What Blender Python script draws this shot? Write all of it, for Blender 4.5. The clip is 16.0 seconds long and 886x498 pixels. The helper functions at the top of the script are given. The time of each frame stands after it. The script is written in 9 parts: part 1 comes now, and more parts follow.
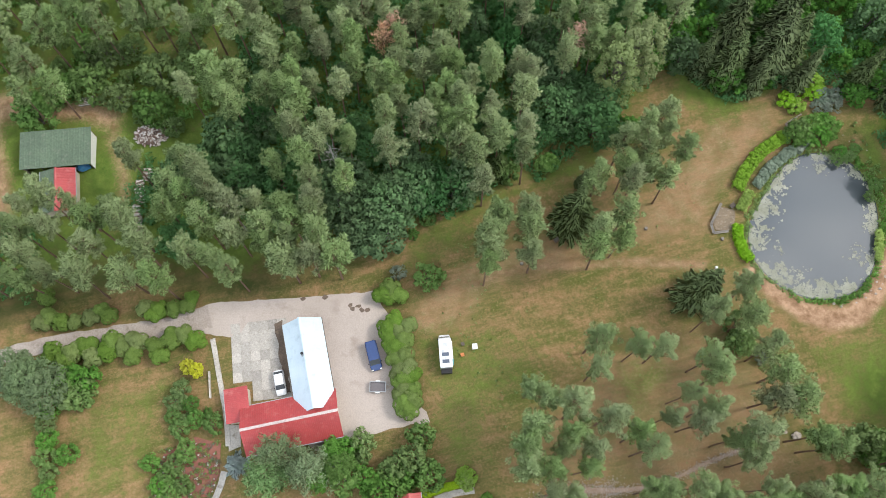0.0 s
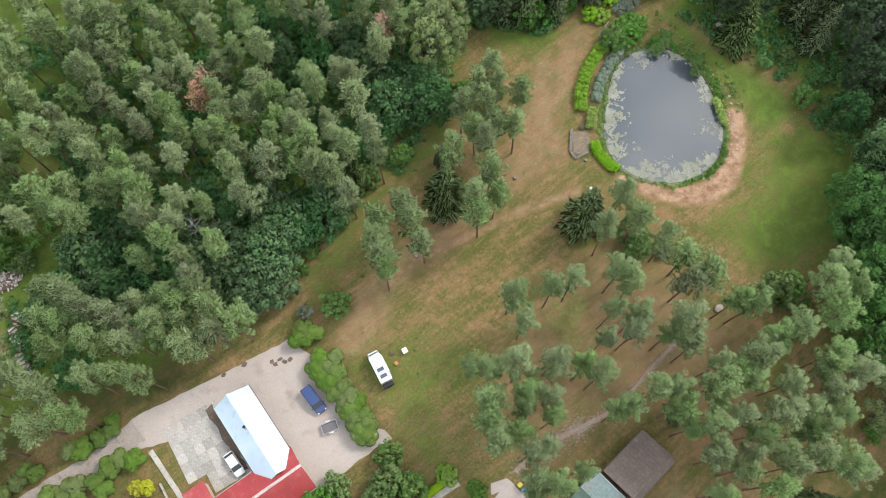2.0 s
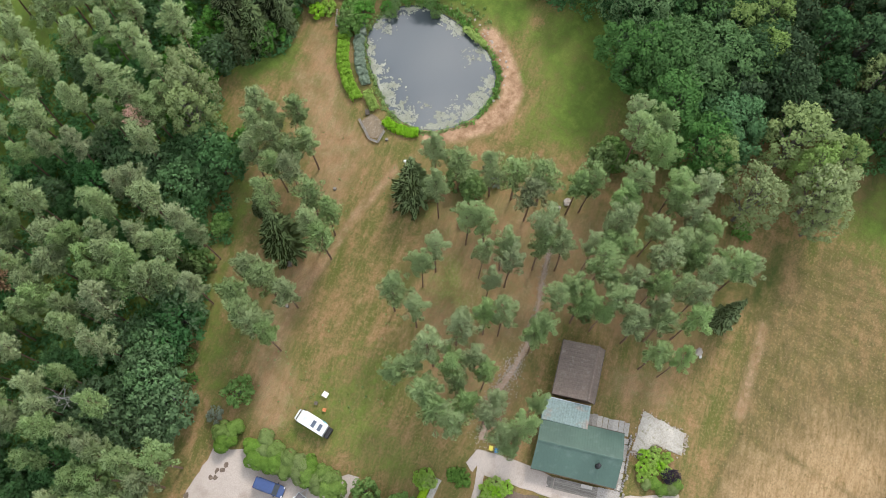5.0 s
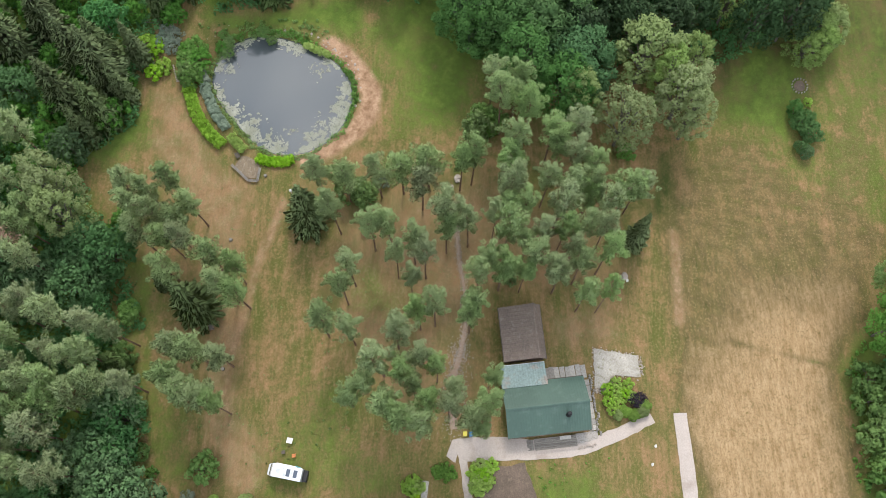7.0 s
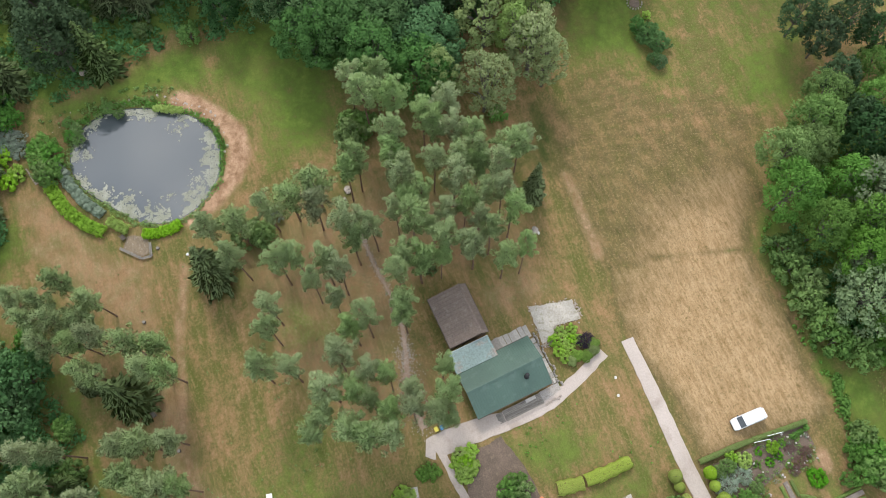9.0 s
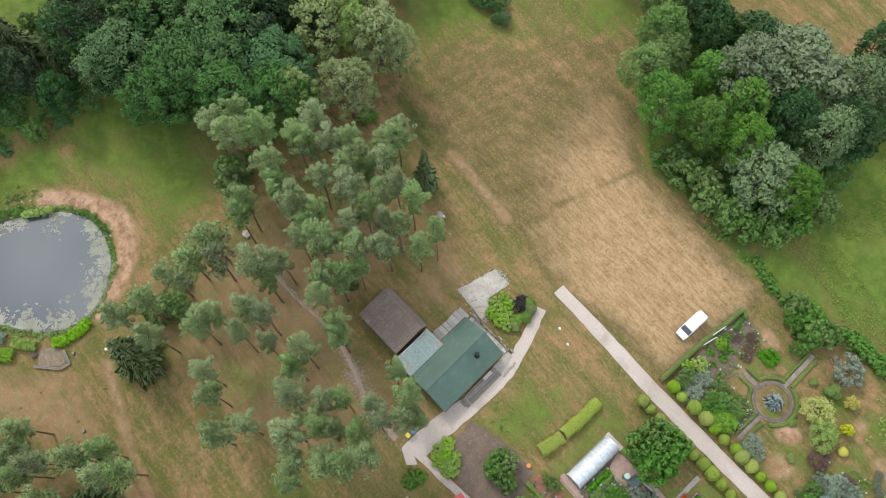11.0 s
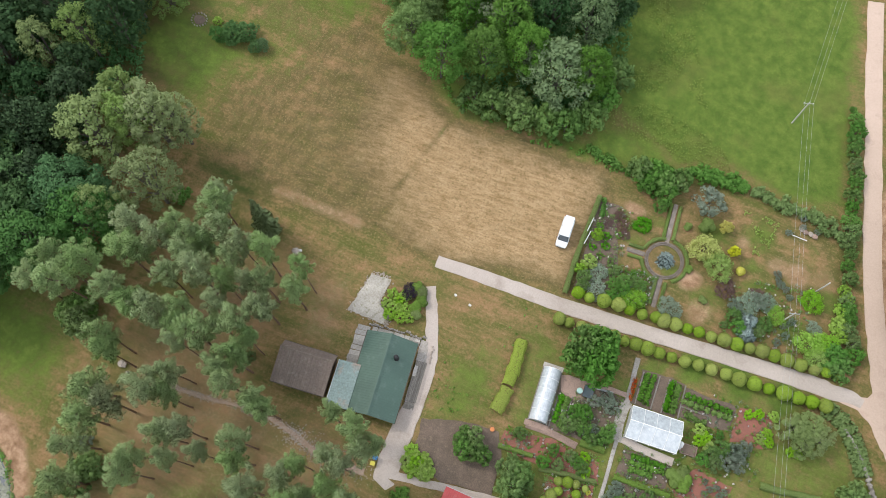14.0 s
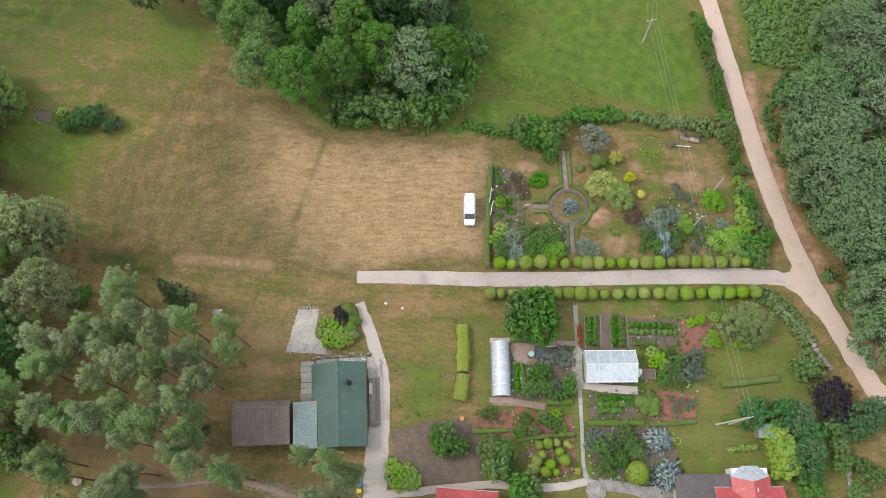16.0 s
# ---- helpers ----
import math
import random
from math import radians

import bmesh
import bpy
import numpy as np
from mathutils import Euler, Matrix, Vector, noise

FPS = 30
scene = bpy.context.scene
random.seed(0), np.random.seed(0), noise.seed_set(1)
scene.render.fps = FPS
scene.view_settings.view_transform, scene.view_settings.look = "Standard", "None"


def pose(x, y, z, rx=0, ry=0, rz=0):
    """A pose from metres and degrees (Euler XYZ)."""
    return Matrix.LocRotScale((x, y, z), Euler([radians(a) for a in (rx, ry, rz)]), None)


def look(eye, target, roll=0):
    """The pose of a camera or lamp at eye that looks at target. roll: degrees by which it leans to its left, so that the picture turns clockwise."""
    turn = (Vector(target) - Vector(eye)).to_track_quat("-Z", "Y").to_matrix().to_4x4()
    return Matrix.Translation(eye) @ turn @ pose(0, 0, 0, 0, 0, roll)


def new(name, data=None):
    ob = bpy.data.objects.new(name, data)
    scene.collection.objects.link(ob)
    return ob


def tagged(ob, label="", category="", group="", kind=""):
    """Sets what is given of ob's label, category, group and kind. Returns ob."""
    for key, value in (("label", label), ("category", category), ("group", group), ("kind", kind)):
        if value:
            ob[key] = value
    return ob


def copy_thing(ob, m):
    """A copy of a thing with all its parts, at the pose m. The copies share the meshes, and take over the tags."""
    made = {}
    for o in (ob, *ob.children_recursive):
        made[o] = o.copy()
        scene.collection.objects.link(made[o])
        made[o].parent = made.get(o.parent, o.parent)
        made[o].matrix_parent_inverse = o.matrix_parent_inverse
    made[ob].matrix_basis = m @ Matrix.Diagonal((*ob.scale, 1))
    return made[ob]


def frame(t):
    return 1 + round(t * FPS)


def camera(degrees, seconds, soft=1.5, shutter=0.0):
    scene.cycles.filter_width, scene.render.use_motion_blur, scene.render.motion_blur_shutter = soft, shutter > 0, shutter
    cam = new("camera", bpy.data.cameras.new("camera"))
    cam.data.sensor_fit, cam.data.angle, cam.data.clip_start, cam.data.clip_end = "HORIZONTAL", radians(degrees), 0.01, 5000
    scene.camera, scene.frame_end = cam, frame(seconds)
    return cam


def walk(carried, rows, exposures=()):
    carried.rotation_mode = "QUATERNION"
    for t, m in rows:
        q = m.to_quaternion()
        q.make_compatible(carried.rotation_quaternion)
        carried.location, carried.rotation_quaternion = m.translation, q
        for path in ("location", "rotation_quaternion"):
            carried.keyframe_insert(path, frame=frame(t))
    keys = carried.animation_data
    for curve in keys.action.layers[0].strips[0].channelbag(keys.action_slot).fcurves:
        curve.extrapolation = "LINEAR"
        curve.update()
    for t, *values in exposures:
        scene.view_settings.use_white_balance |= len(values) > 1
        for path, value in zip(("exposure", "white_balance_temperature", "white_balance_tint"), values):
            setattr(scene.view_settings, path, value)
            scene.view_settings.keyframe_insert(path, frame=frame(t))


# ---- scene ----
cam = camera(55.94, 16.0, soft=0.9)
PATH = [
    (0.0, (0.000, 0.000, 130.000), (0.383, 40.736, 6.548), -0.226),
    (0.5, (0.093, 0.090, 130.083), (4.161, 40.617, 6.628), -0.234),
    (1.0, (0.148, 0.165, 130.181), (8.591, 40.004, 6.725), -0.241),
    (1.5, (0.171, 0.227, 130.290), (12.854, 38.918, 6.832), -0.249),
    (2.0, (0.166, 0.277, 130.406), (16.762, 37.451, 6.944), -0.256),
    (2.5, (0.137, 0.319, 130.523), (20.314, 35.669, 7.059), -0.264),
    (3.0, (0.087, 0.353, 130.638), (23.535, 33.616, 7.172), -0.271),
    (3.5, (0.021, 0.381, 130.749), (26.436, 31.331, 7.280), -0.279),
    (4.0, (-0.058, 0.405, 130.851), (29.026, 28.851, 7.380), -0.287),
    (4.5, (-0.146, 0.426, 130.942), (31.318, 26.203, 7.470), -0.294),
    (5.0, (-0.242, 0.445, 131.021), (33.329, 23.401, 7.546), -0.302),
    (5.5, (-0.341, 0.464, 131.086), (35.071, 20.448, 7.609), -0.309),
    (6.0, (-0.442, 0.483, 131.136), (36.549, 17.348, 7.656), -0.317),
    (6.5, (-0.542, 0.503, 131.169), (37.758, 14.116, 7.687), -0.324),
    (7.0, (-0.640, 0.524, 131.185), (38.687, 10.779, 7.701), -0.332),
    (7.5, (-0.732, 0.548, 131.185), (39.324, 7.378, 7.699), -0.339),
    (8.0, (-0.818, 0.575, 131.169), (39.668, 3.958, 7.680), -0.347),
    (8.5, (-0.896, 0.605, 131.138), (39.724, 0.558, 7.647), -0.355),
    (9.0, (-0.965, 0.638, 131.092), (39.503, -2.795, 7.599), -0.362),
    (9.5, (-1.025, 0.674, 131.035), (39.015, -6.090, 7.539), -0.370),
    (10.0, (-1.073, 0.712, 130.967), (38.266, -9.328, 7.469), -0.377),
    (10.5, (-1.110, 0.753, 130.892), (37.254, -12.511, 7.392), -0.385),
    (11.0, (-1.136, 0.797, 130.812), (35.976, -15.633, 7.310), -0.392),
    (11.5, (-1.151, 0.841, 130.731), (34.428, -18.672, 7.227), -0.400),
    (12.0, (-1.154, 0.887, 130.653), (32.621, -21.594, 7.147), -0.407),
    (12.5, (-1.146, 0.932, 130.582), (30.573, -24.355, 7.073), -0.415),
    (13.0, (-1.128, 0.977, 130.523), (28.314, -26.920, 7.012), -0.422),
    (13.5, (-1.100, 1.019, 130.480), (25.871, -29.264, 6.967), -0.430),
    (14.0, (-1.064, 1.057, 130.460), (23.262, -31.379, 6.944), -0.438),
    (14.5, (-1.021, 1.091, 130.468), (20.497, -33.264, 6.950), -0.445),
    (15.0, (-0.973, 1.118, 130.510), (17.590, -34.913, 6.990), -0.453),
    (15.5, (-0.921, 1.136, 130.594), (14.580, -36.306, 7.071), -0.460),
    (16.0, (-0.867, 1.145, 130.726), (11.519, -37.433, 7.201), -0.468),
]
walk(cam, [(t, look(eye, target, roll)) for t, eye, target, roll in PATH], [(0.0, 0.99), (4.0, 1.01), (8.0, 0.92), (12.5, 0.82), (16.0, 0.69)])

# ---- world and light: a bright overcast day ----
SUN_EL, SUN_AZ = 50.0, 82.0
world = bpy.data.worlds.new("overcast_sky")
scene.world = world
world.use_nodes = True
wt = world.node_tree
wt.nodes.clear()
w_out = wt.nodes.new("ShaderNodeOutputWorld")
w_bg = wt.nodes.new("ShaderNodeBackground")
w_sky = wt.nodes.new("ShaderNodeTexSky")
w_sky.sky_type = "NISHITA"
w_sky.sun_disc = False
w_sky.sun_elevation, w_sky.sun_rotation = radians(SUN_EL), radians(SUN_AZ)
w_sky.air_density, w_sky.dust_density, w_sky.ozone_density = 1.0, 2.0, 1.0
w_co = wt.nodes.new("ShaderNodeTexCoord")
w_cl = wt.nodes.new("ShaderNodeTexNoise")
w_cl.inputs["Scale"].default_value, w_cl.inputs["Detail"].default_value = 6.5, 5.0
w_ramp = wt.nodes.new("ShaderNodeValToRGB")
w_ramp.color_ramp.elements[0].position, w_ramp.color_ramp.elements[1].position = 0.34, 0.66
w_ramp.color_ramp.elements[0].color = (2.9, 3.6, 4.6, 1)
w_ramp.color_ramp.elements[1].color = (10.2, 10.3, 10.4, 1)
w_mix = wt.nodes.new("ShaderNodeMixRGB")
w_mix.inputs["Fac"].default_value = 0.8
wt.links.new(w_co.outputs["Generated"], w_cl.inputs["Vector"])
wt.links.new(w_cl.outputs["Fac"], w_ramp.inputs["Fac"])
wt.links.new(w_sky.outputs["Color"], w_mix.inputs["Color1"])
wt.links.new(w_ramp.outputs["Color"], w_mix.inputs["Color2"])
wt.links.new(w_mix.outputs["Color"], w_bg.inputs["Color"])
wt.links.new(w_bg.outputs["Background"], w_out.inputs["Surface"])
w_bg.inputs["Strength"].default_value = 0.116
sun = new("sun", bpy.data.lights.new("sun", "SUN"))
sun.data.energy, sun.data.angle, sun.data.color = 1.1, radians(14), (1.0, 0.95, 0.88)
az, el = radians(SUN_AZ), radians(SUN_EL)
sun.matrix_world = look((math.sin(az) * 300 * math.cos(el), math.cos(az) * 300 * math.cos(el), 300 * math.sin(el)), (0, 0, 0))
scene.view_settings.exposure = 0.92

# ---- materials ----
MATS = {}


def shader(name):
    m = bpy.data.materials.new(name)
    m.use_nodes = True
    nt = m.node_tree
    bsdf = nt.nodes["Principled BSDF"]
    MATS[name] = m
    return m, nt, bsdf


def noise_node(nt, vec, scale, detail=4.0, rough=0.55):
    n = nt.nodes.new("ShaderNodeTexNoise")
    n.inputs["Scale"].default_value, n.inputs["Detail"].default_value, n.inputs["Roughness"].default_value = scale, detail, rough
    if vec:
        nt.links.new(vec, n.inputs["Vector"])
    return n.outputs["Fac"]


def ramp(nt, fac, a, b):
    n = nt.nodes.new("ShaderNodeMapRange")
    n.inputs["From Min"].default_value, n.inputs["From Max"].default_value = a, b
    nt.links.new(fac, n.inputs["Value"])
    return n.outputs["Result"]


def math_node(nt, op, a, b):
    n = nt.nodes.new("ShaderNodeMath")
    n.operation = op
    for k, v in enumerate((a, b)):
        if isinstance(v, (int, float)):
            n.inputs[k].default_value = v
        else:
            nt.links.new(v, n.inputs[k])
    return n.outputs[0]


def mix(nt, fac, a, b, mode="MIX"):
    n = nt.nodes.new("ShaderNodeMixRGB")
    n.blend_type = mode
    for k, v in (("Fac", fac), ("Color1", a), ("Color2", b)):
        if isinstance(v, (int, float)):
            n.inputs[k].default_value = v
        elif isinstance(v, tuple):
            n.inputs[k].default_value = (*v, 1)
        else:
            nt.links.new(v, n.inputs[k])
    return n.outputs["Color"]


def coords(nt, kind="Object", scale=(1, 1, 1), turn=0.0):
    c = nt.nodes.new("ShaderNodeTexCoord")
    m = nt.nodes.new("ShaderNodeMapping")
    m.inputs["Scale"].default_value = scale
    m.vector_type = "TEXTURE" if turn else "POINT"
    m.inputs["Rotation"].default_value = (0, 0, radians(turn))
    nt.links.new(c.outputs[kind], m.inputs["Vector"])
    return m.outputs["Vector"]


def add_bump(nt, bsdf, height, strength, distance):
    b = nt.nodes.new("ShaderNodeBump")
    b.inputs["Strength"].default_value, b.inputs["Distance"].default_value = strength, distance
    nt.links.new(height, b.inputs["Height"])
    nt.links.new(b.outputs["Normal"], bsdf.inputs["Normal"])


def surface(name, c1, c2, c3=None, big=0.4, fine=6.0, rough=0.8, metal=0.0, bump=0.3, dist=0.02, vary=0.0, stretch=(1, 1, 1), grain=0.5):
    """A general surface: two colours by broad noise, stains of a third, fine grain and relief."""
    m, nt, bsdf = shader(name)
    v = coords(nt, "Object", stretch)
    col = mix(nt, ramp(nt, noise_node(nt, v, big), 0.35, 0.65), c1, c2)
    if c3:
        col = mix(nt, ramp(nt, noise_node(nt, v, big * 3.1, 5), 0.55, 0.75), col, c3)
    f = noise_node(nt, v, fine, 5, 0.65)
    col = mix(nt, grain, col, mix(nt, ramp(nt, f, 0.3, 0.7), (0.25, 0.25, 0.25), (0.75, 0.75, 0.75)), "OVERLAY")
    if vary:
        info = nt.nodes.new("ShaderNodeObjectInfo")
        hsv = nt.nodes.new("ShaderNodeHueSaturation")
        nt.links.new(math_node(nt, "ADD", math_node(nt, "MULTIPLY", info.outputs["Random"], 2 * vary), 1 - vary), hsv.inputs["Value"])
        nt.links.new(col, hsv.inputs["Color"])
        col = hsv.outputs["Color"]
    nt.links.new(col, bsdf.inputs["Base Color"])
    bsdf.inputs["Roughness"].default_value, bsdf.inputs["Metallic"].default_value = rough, metal
    add_bump(nt, bsdf, f, bump, dist)
    return m


def foliage(name, c1, c2, vary=0.25, hue=0.02, thin=0.3, rough=0.75, tone=0.6):
    """Leaves or needles: each leaf its own tone, each plant a little apart from the next."""
    m, nt, bsdf = shader(name)
    geo = nt.nodes.new("ShaderNodeNewGeometry")
    info = nt.nodes.new("ShaderNodeObjectInfo")
    span = math_node(nt, "ADD", math_node(nt, "MULTIPLY", geo.outputs["Random Per Island"], tone), 0.5 - tone / 2)
    col = mix(nt, span, c1, c2)
    hsv = nt.nodes.new("ShaderNodeHueSaturation")
    nt.links.new(math_node(nt, "ADD", math_node(nt, "MULTIPLY", info.outputs["Random"], 2 * vary), 1 - vary), hsv.inputs["Value"])
    alt = math_node(nt, "FRACT", math_node(nt, "MULTIPLY", info.outputs["Random"], 7.31), 0)
    nt.links.new(math_node(nt, "ADD", math_node(nt, "MULTIPLY", alt, 2 * hue), 0.5 - hue), hsv.inputs["Hue"])
    nt.links.new(math_node(nt, "ADD", math_node(nt, "MULTIPLY", alt, 0.3), 0.85), hsv.inputs["Saturation"])
    nt.links.new(col, hsv.inputs["Color"])
    nt.links.new(hsv.outputs["Color"], bsdf.inputs["Base Color"])
    bsdf.inputs["Roughness"].default_value = rough
    bsdf.inputs["Specular IOR Level"].default_value = 0.08
    tr = nt.nodes.new("ShaderNodeBsdfTranslucent")
    nt.links.new(hsv.outputs["Color"], tr.inputs["Color"])
    mx = nt.nodes.new("ShaderNodeMixShader")
    mx.inputs["Fac"].default_value = thin
    nt.links.new(bsdf.outputs["BSDF"], mx.inputs[1])
    nt.links.new(tr.outputs["BSDF"], mx.inputs[2])
    nt.links.new(mx.outputs["Shader"], nt.nodes["Material Output"].inputs["Surface"])
    return m


def plain(name, c, rough=0.5, metal=0.0, glow=0.0, coat=0.0):
    m, nt, bsdf = shader(name)
    v = coords(nt)
    col = mix(nt, ramp(nt, noise_node(nt, v, 3.0, 5), 0.3, 0.7), tuple(x * 0.88 for x in c), tuple(min(1, x * 1.08) for x in c))
    nt.links.new(col, bsdf.inputs["Base Color"])
    bsdf.inputs["Roughness"].default_value, bsdf.inputs["Metallic"].default_value = rough, metal
    bsdf.inputs["Coat Weight"].default_value = coat
    return m


ASH = foliage("ash_leaves", (0.088, 0.172, 0.036), (0.205, 0.335, 0.092), 0.12, 0.012, tone=0.5)
PINE = foliage("pine_needles", (0.225, 0.315, 0.138), (0.53, 0.645, 0.325), 0.18, 0.014, 0.38, tone=0.36)
PINE_YOUNG = foliage("young_pine_needles", (0.235, 0.340, 0.150), (0.56, 0.69, 0.350), 0.12, 0.012, 0.42, tone=0.34)
FEATHER = foliage("larch_needles", (0.17, 0.30, 0.125), (0.42, 0.56, 0.29), 0.12, 0.012, tone=0.35)
DEAD = foliage("dead_needles", (0.58, 0.33, 0.23), (0.80, 0.55, 0.42), 0.1, 0.01, 0.25, tone=0.4)
SPRUCE = foliage("spruce_needles", (0.135, 0.195, 0.080), (0.290, 0.370, 0.165), 0.15, 0.01, 0.35, tone=0.45)
BLUE = foliage("blue_spruce_needles", (0.29, 0.37, 0.36), (0.53, 0.62, 0.59), 0.12, 0.01, 0.15)
BROAD = foliage("broad_leaves", (0.090, 0.180, 0.046), (0.215, 0.355, 0.105), 0.2, 0.02, tone=0.5)
UNDERWOOD = foliage("shaded_leaves", (0.068, 0.150, 0.056), (0.165, 0.300, 0.122), 0.2, 0.02, tone=0.5)
WOOD = foliage("woodland_leaves", (0.032, 0.072, 0.030), (0.090, 0.158, 0.064), 0.2, 0.015, tone=0.5)
MAPLE = foliage("maple_leaves", (0.052, 0.142, 0.052), (0.145, 0.295, 0.112), 0.1, 0.01)
BROAD_LIGHT = foliage("light_broad_leaves", (0.105, 0.205, 0.048), (0.235, 0.385, 0.112), 0.18, 0.02, tone=0.5)
BROAD_MID = foliage("oak_leaves", (0.058, 0.132, 0.042), (0.155, 0.275, 0.095), 0.1, 0.008, tone=0.5)
BIRCH = foliage("birch_leaves", (0.150, 0.215, 0.070), (0.32, 0.41, 0.155), 0.1, 0.012, tone=0.45)
WILLOW = foliage("willow_leaves", (0.132, 0.198, 0.094), (0.270, 0.360, 0.180), 0.12, 0.012, tone=0.4)
THUJA = foliage("thuja_sprays", (0.118, 0.185, 0.045), (0.245, 0.340, 0.095), 0.16, 0.015, 0.25, tone=0.5)
CONIFER = foliage("clipped_conifer", (0.20, 0.28, 0.035), (0.40, 0.50, 0.085), 0.12, 0.02, 0.2)
LIME = foliage("lime_leaves", (0.20, 0.36, 0.04), (0.42, 0.60, 0.125), 0.1, 0.015, tone=0.5)
YELLOW = foliage("yellow_leaves", (0.46, 0.47, 0.04), (0.76, 0.74, 0.13), 0.08, 0.012, tone=0.5)
PURPLE = foliage("purple_leaves", (0.034, 0.026, 0.036), (0.078, 0.058, 0.078), 0.12, 0.012)
MAUVE = foliage("mauve_leaves", (0.14, 0.09, 0.08), (0.27, 0.17, 0.15), 0.15, 0.015)
FRESH = foliage("fresh_green_leaves", (0.19, 0.38, 0.045), (0.42, 0.63, 0.13), 0.1, 0.015, tone=0.5)
PALE_GOLD = foliage("pale_golden_leaves", (0.36, 0.44, 0.085), (0.62, 0.68, 0.20), 0.08, 0.012, tone=0.5)
SILVER = foliage("silver_leaves", (0.24, 0.31, 0.22), (0.43, 0.51, 0.40), 0.12, 0.012, tone=0.45)
GREYLEAF = foliage("grey_leaves", (0.16, 0.21, 0.15), (0.32, 0.38, 0.29), 0.15, 0.015)
CLIP = foliage("clipped_leaves", (0.20, 0.285, 0.045), (0.37, 0.47, 0.09), 0.18, 0.025, 0.2, tone=0.5)
WEED = foliage("meadow_weeds", (0.125, 0.205, 0.028), (0.26, 0.355, 0.062), 0.1, 0.02, 0.2)
CROP = foliage("crop_leaves", (0.085, 0.20, 0.03), (0.22, 0.41, 0.075), 0.2, 0.02)
FLOWER = foliage("pale_petals", (0.55, 0.48, 0.50), (0.85, 0.82, 0.78), 0.1, 0.02)
BARK_PINE = surface("pine_bark", (0.20, 0.115, 0.07), (0.12, 0.085, 0.065), (0.28, 0.16, 0.09), 1.2, 9, 0.9, bump=0.6, dist=0.03)
BARK = surface("grey_bark", (0.10, 0.085, 0.07), (0.16, 0.14, 0.12), None, 1.2, 9, 0.9, bump=0.6, dist=0.03)
BARK_BIRCH = surface("birch_bark", (0.55, 0.53, 0.50), (0.38, 0.36, 0.34), (0.08, 0.075, 0.07), 1.5, 9, 0.8)
GRAVEL = surface("pale_gravel", (0.49, 0.42, 0.375), (0.42, 0.355, 0.31), (0.33, 0.27, 0.225), 0.10, 5.5, 0.95, bump=0.5, dist=0.02, grain=0.28)
ROADM = surface("road_gravel", (0.57, 0.43, 0.345), (0.52, 0.39, 0.31), (0.46, 0.335, 0.265), 0.12, 4.0, 0.95, bump=0.3, dist=0.02, grain=0.16)
TRACKM = surface("track_gravel", (0.42, 0.36, 0.32), (0.34, 0.285, 0.245), (0.24, 0.20, 0.16), 0.25, 5.0, 0.95, bump=0.5, dist=0.02)
CONCRETE = surface("old_concrete", (0.45, 0.42, 0.38), (0.34, 0.31, 0.275), (0.21, 0.18, 0.14), 0.35, 5.0, 0.9, vary=0.22)
STONE = surface("grey_stone", (0.36, 0.33, 0.30), (0.25, 0.225, 0.20), (0.17, 0.15, 0.12), 0.9, 7.0, 0.9, bump=0.6, dist=0.03, vary=0.2)
PATIOM = surface("crushed_stone", (0.45, 0.415, 0.365), (0.36, 0.33, 0.285), (0.20, 0.19, 0.11), 0.5, 4.0, 0.95, bump=0.6, dist=0.03)
PAVER_GREY = surface("weathered_paver", (0.25, 0.205, 0.175), (0.17, 0.145, 0.12), (0.33, 0.27, 0.22), 0.6, 7.0, 0.95, vary=0.2)
BRICKM = surface("red_paver", (0.34, 0.235, 0.19), (0.27, 0.19, 0.155), (0.20, 0.15, 0.125), 0.6, 7.0, 0.9, vary=0.2)
TIMBER = surface("weathered_timber", (0.27, 0.245, 0.215), (0.19, 0.17, 0.145), (0.33, 0.30, 0.26), 1.5, 9.0, 0.85, vary=0.2, stretch=(0.4, 3, 3))
TIMBER_DK = surface("dark_timber", (0.13, 0.105, 0.085), (0.085, 0.07, 0.055), None, 1.5, 9.0, 0.85, vary=0.15, stretch=(0.4, 3, 3))
ROOF_WHITE = surface("white_metal_roof", (0.66, 0.78, 0.86), (0.58, 0.71, 0.80), (0.50, 0.62, 0.70), 0.25, 3.0, 0.38, 0.0, 0.03, 0.01, grain=0.08)
ROOF_RED = surface("red_metal_roof", (0.46, 0.075, 0.075), (0.38, 0.06, 0.06), (0.47, 0.14, 0.13), 0.3, 3.0, 0.45, 0.0, 0.1, 0.01, grain=0.2)
ROOF_GREEN = surface("green_metal_roof", (0.070, 0.125, 0.098), (0.060, 0.108, 0.085), (0.095, 0.15, 0.125), 0.25, 3.0, 0.5, 0.0, 0.05, 0.01, grain=0.12)
ROOF_TEAL = surface("faded_teal_roof", (0.215, 0.285, 0.275), (0.18, 0.245, 0.235), (0.29, 0.20, 0.16), 0.16, 3.0, 0.6, 0.0, 0.1, 0.01)
ROOF_BROWN = surface("brown_sheet_roof", (0.185, 0.14, 0.115), (0.15, 0.115, 0.095), (0.23, 0.19, 0.16), 0.4, 4.0, 0.75, 0.0, 0.2, 0.01)
ROOF_SHED = surface("moss_green_roof", (0.115, 0.165, 0.105), (0.09, 0.13, 0.085), (0.15, 0.18, 0.13), 0.3, 3.0, 0.6, 0.0, 0.1, 0.01)
ROOF_GREY = surface("dark_felt_roof", (0.12, 0.10, 0.098), (0.095, 0.082, 0.08), (0.15, 0.13, 0.125), 0.3, 4.0, 0.85)
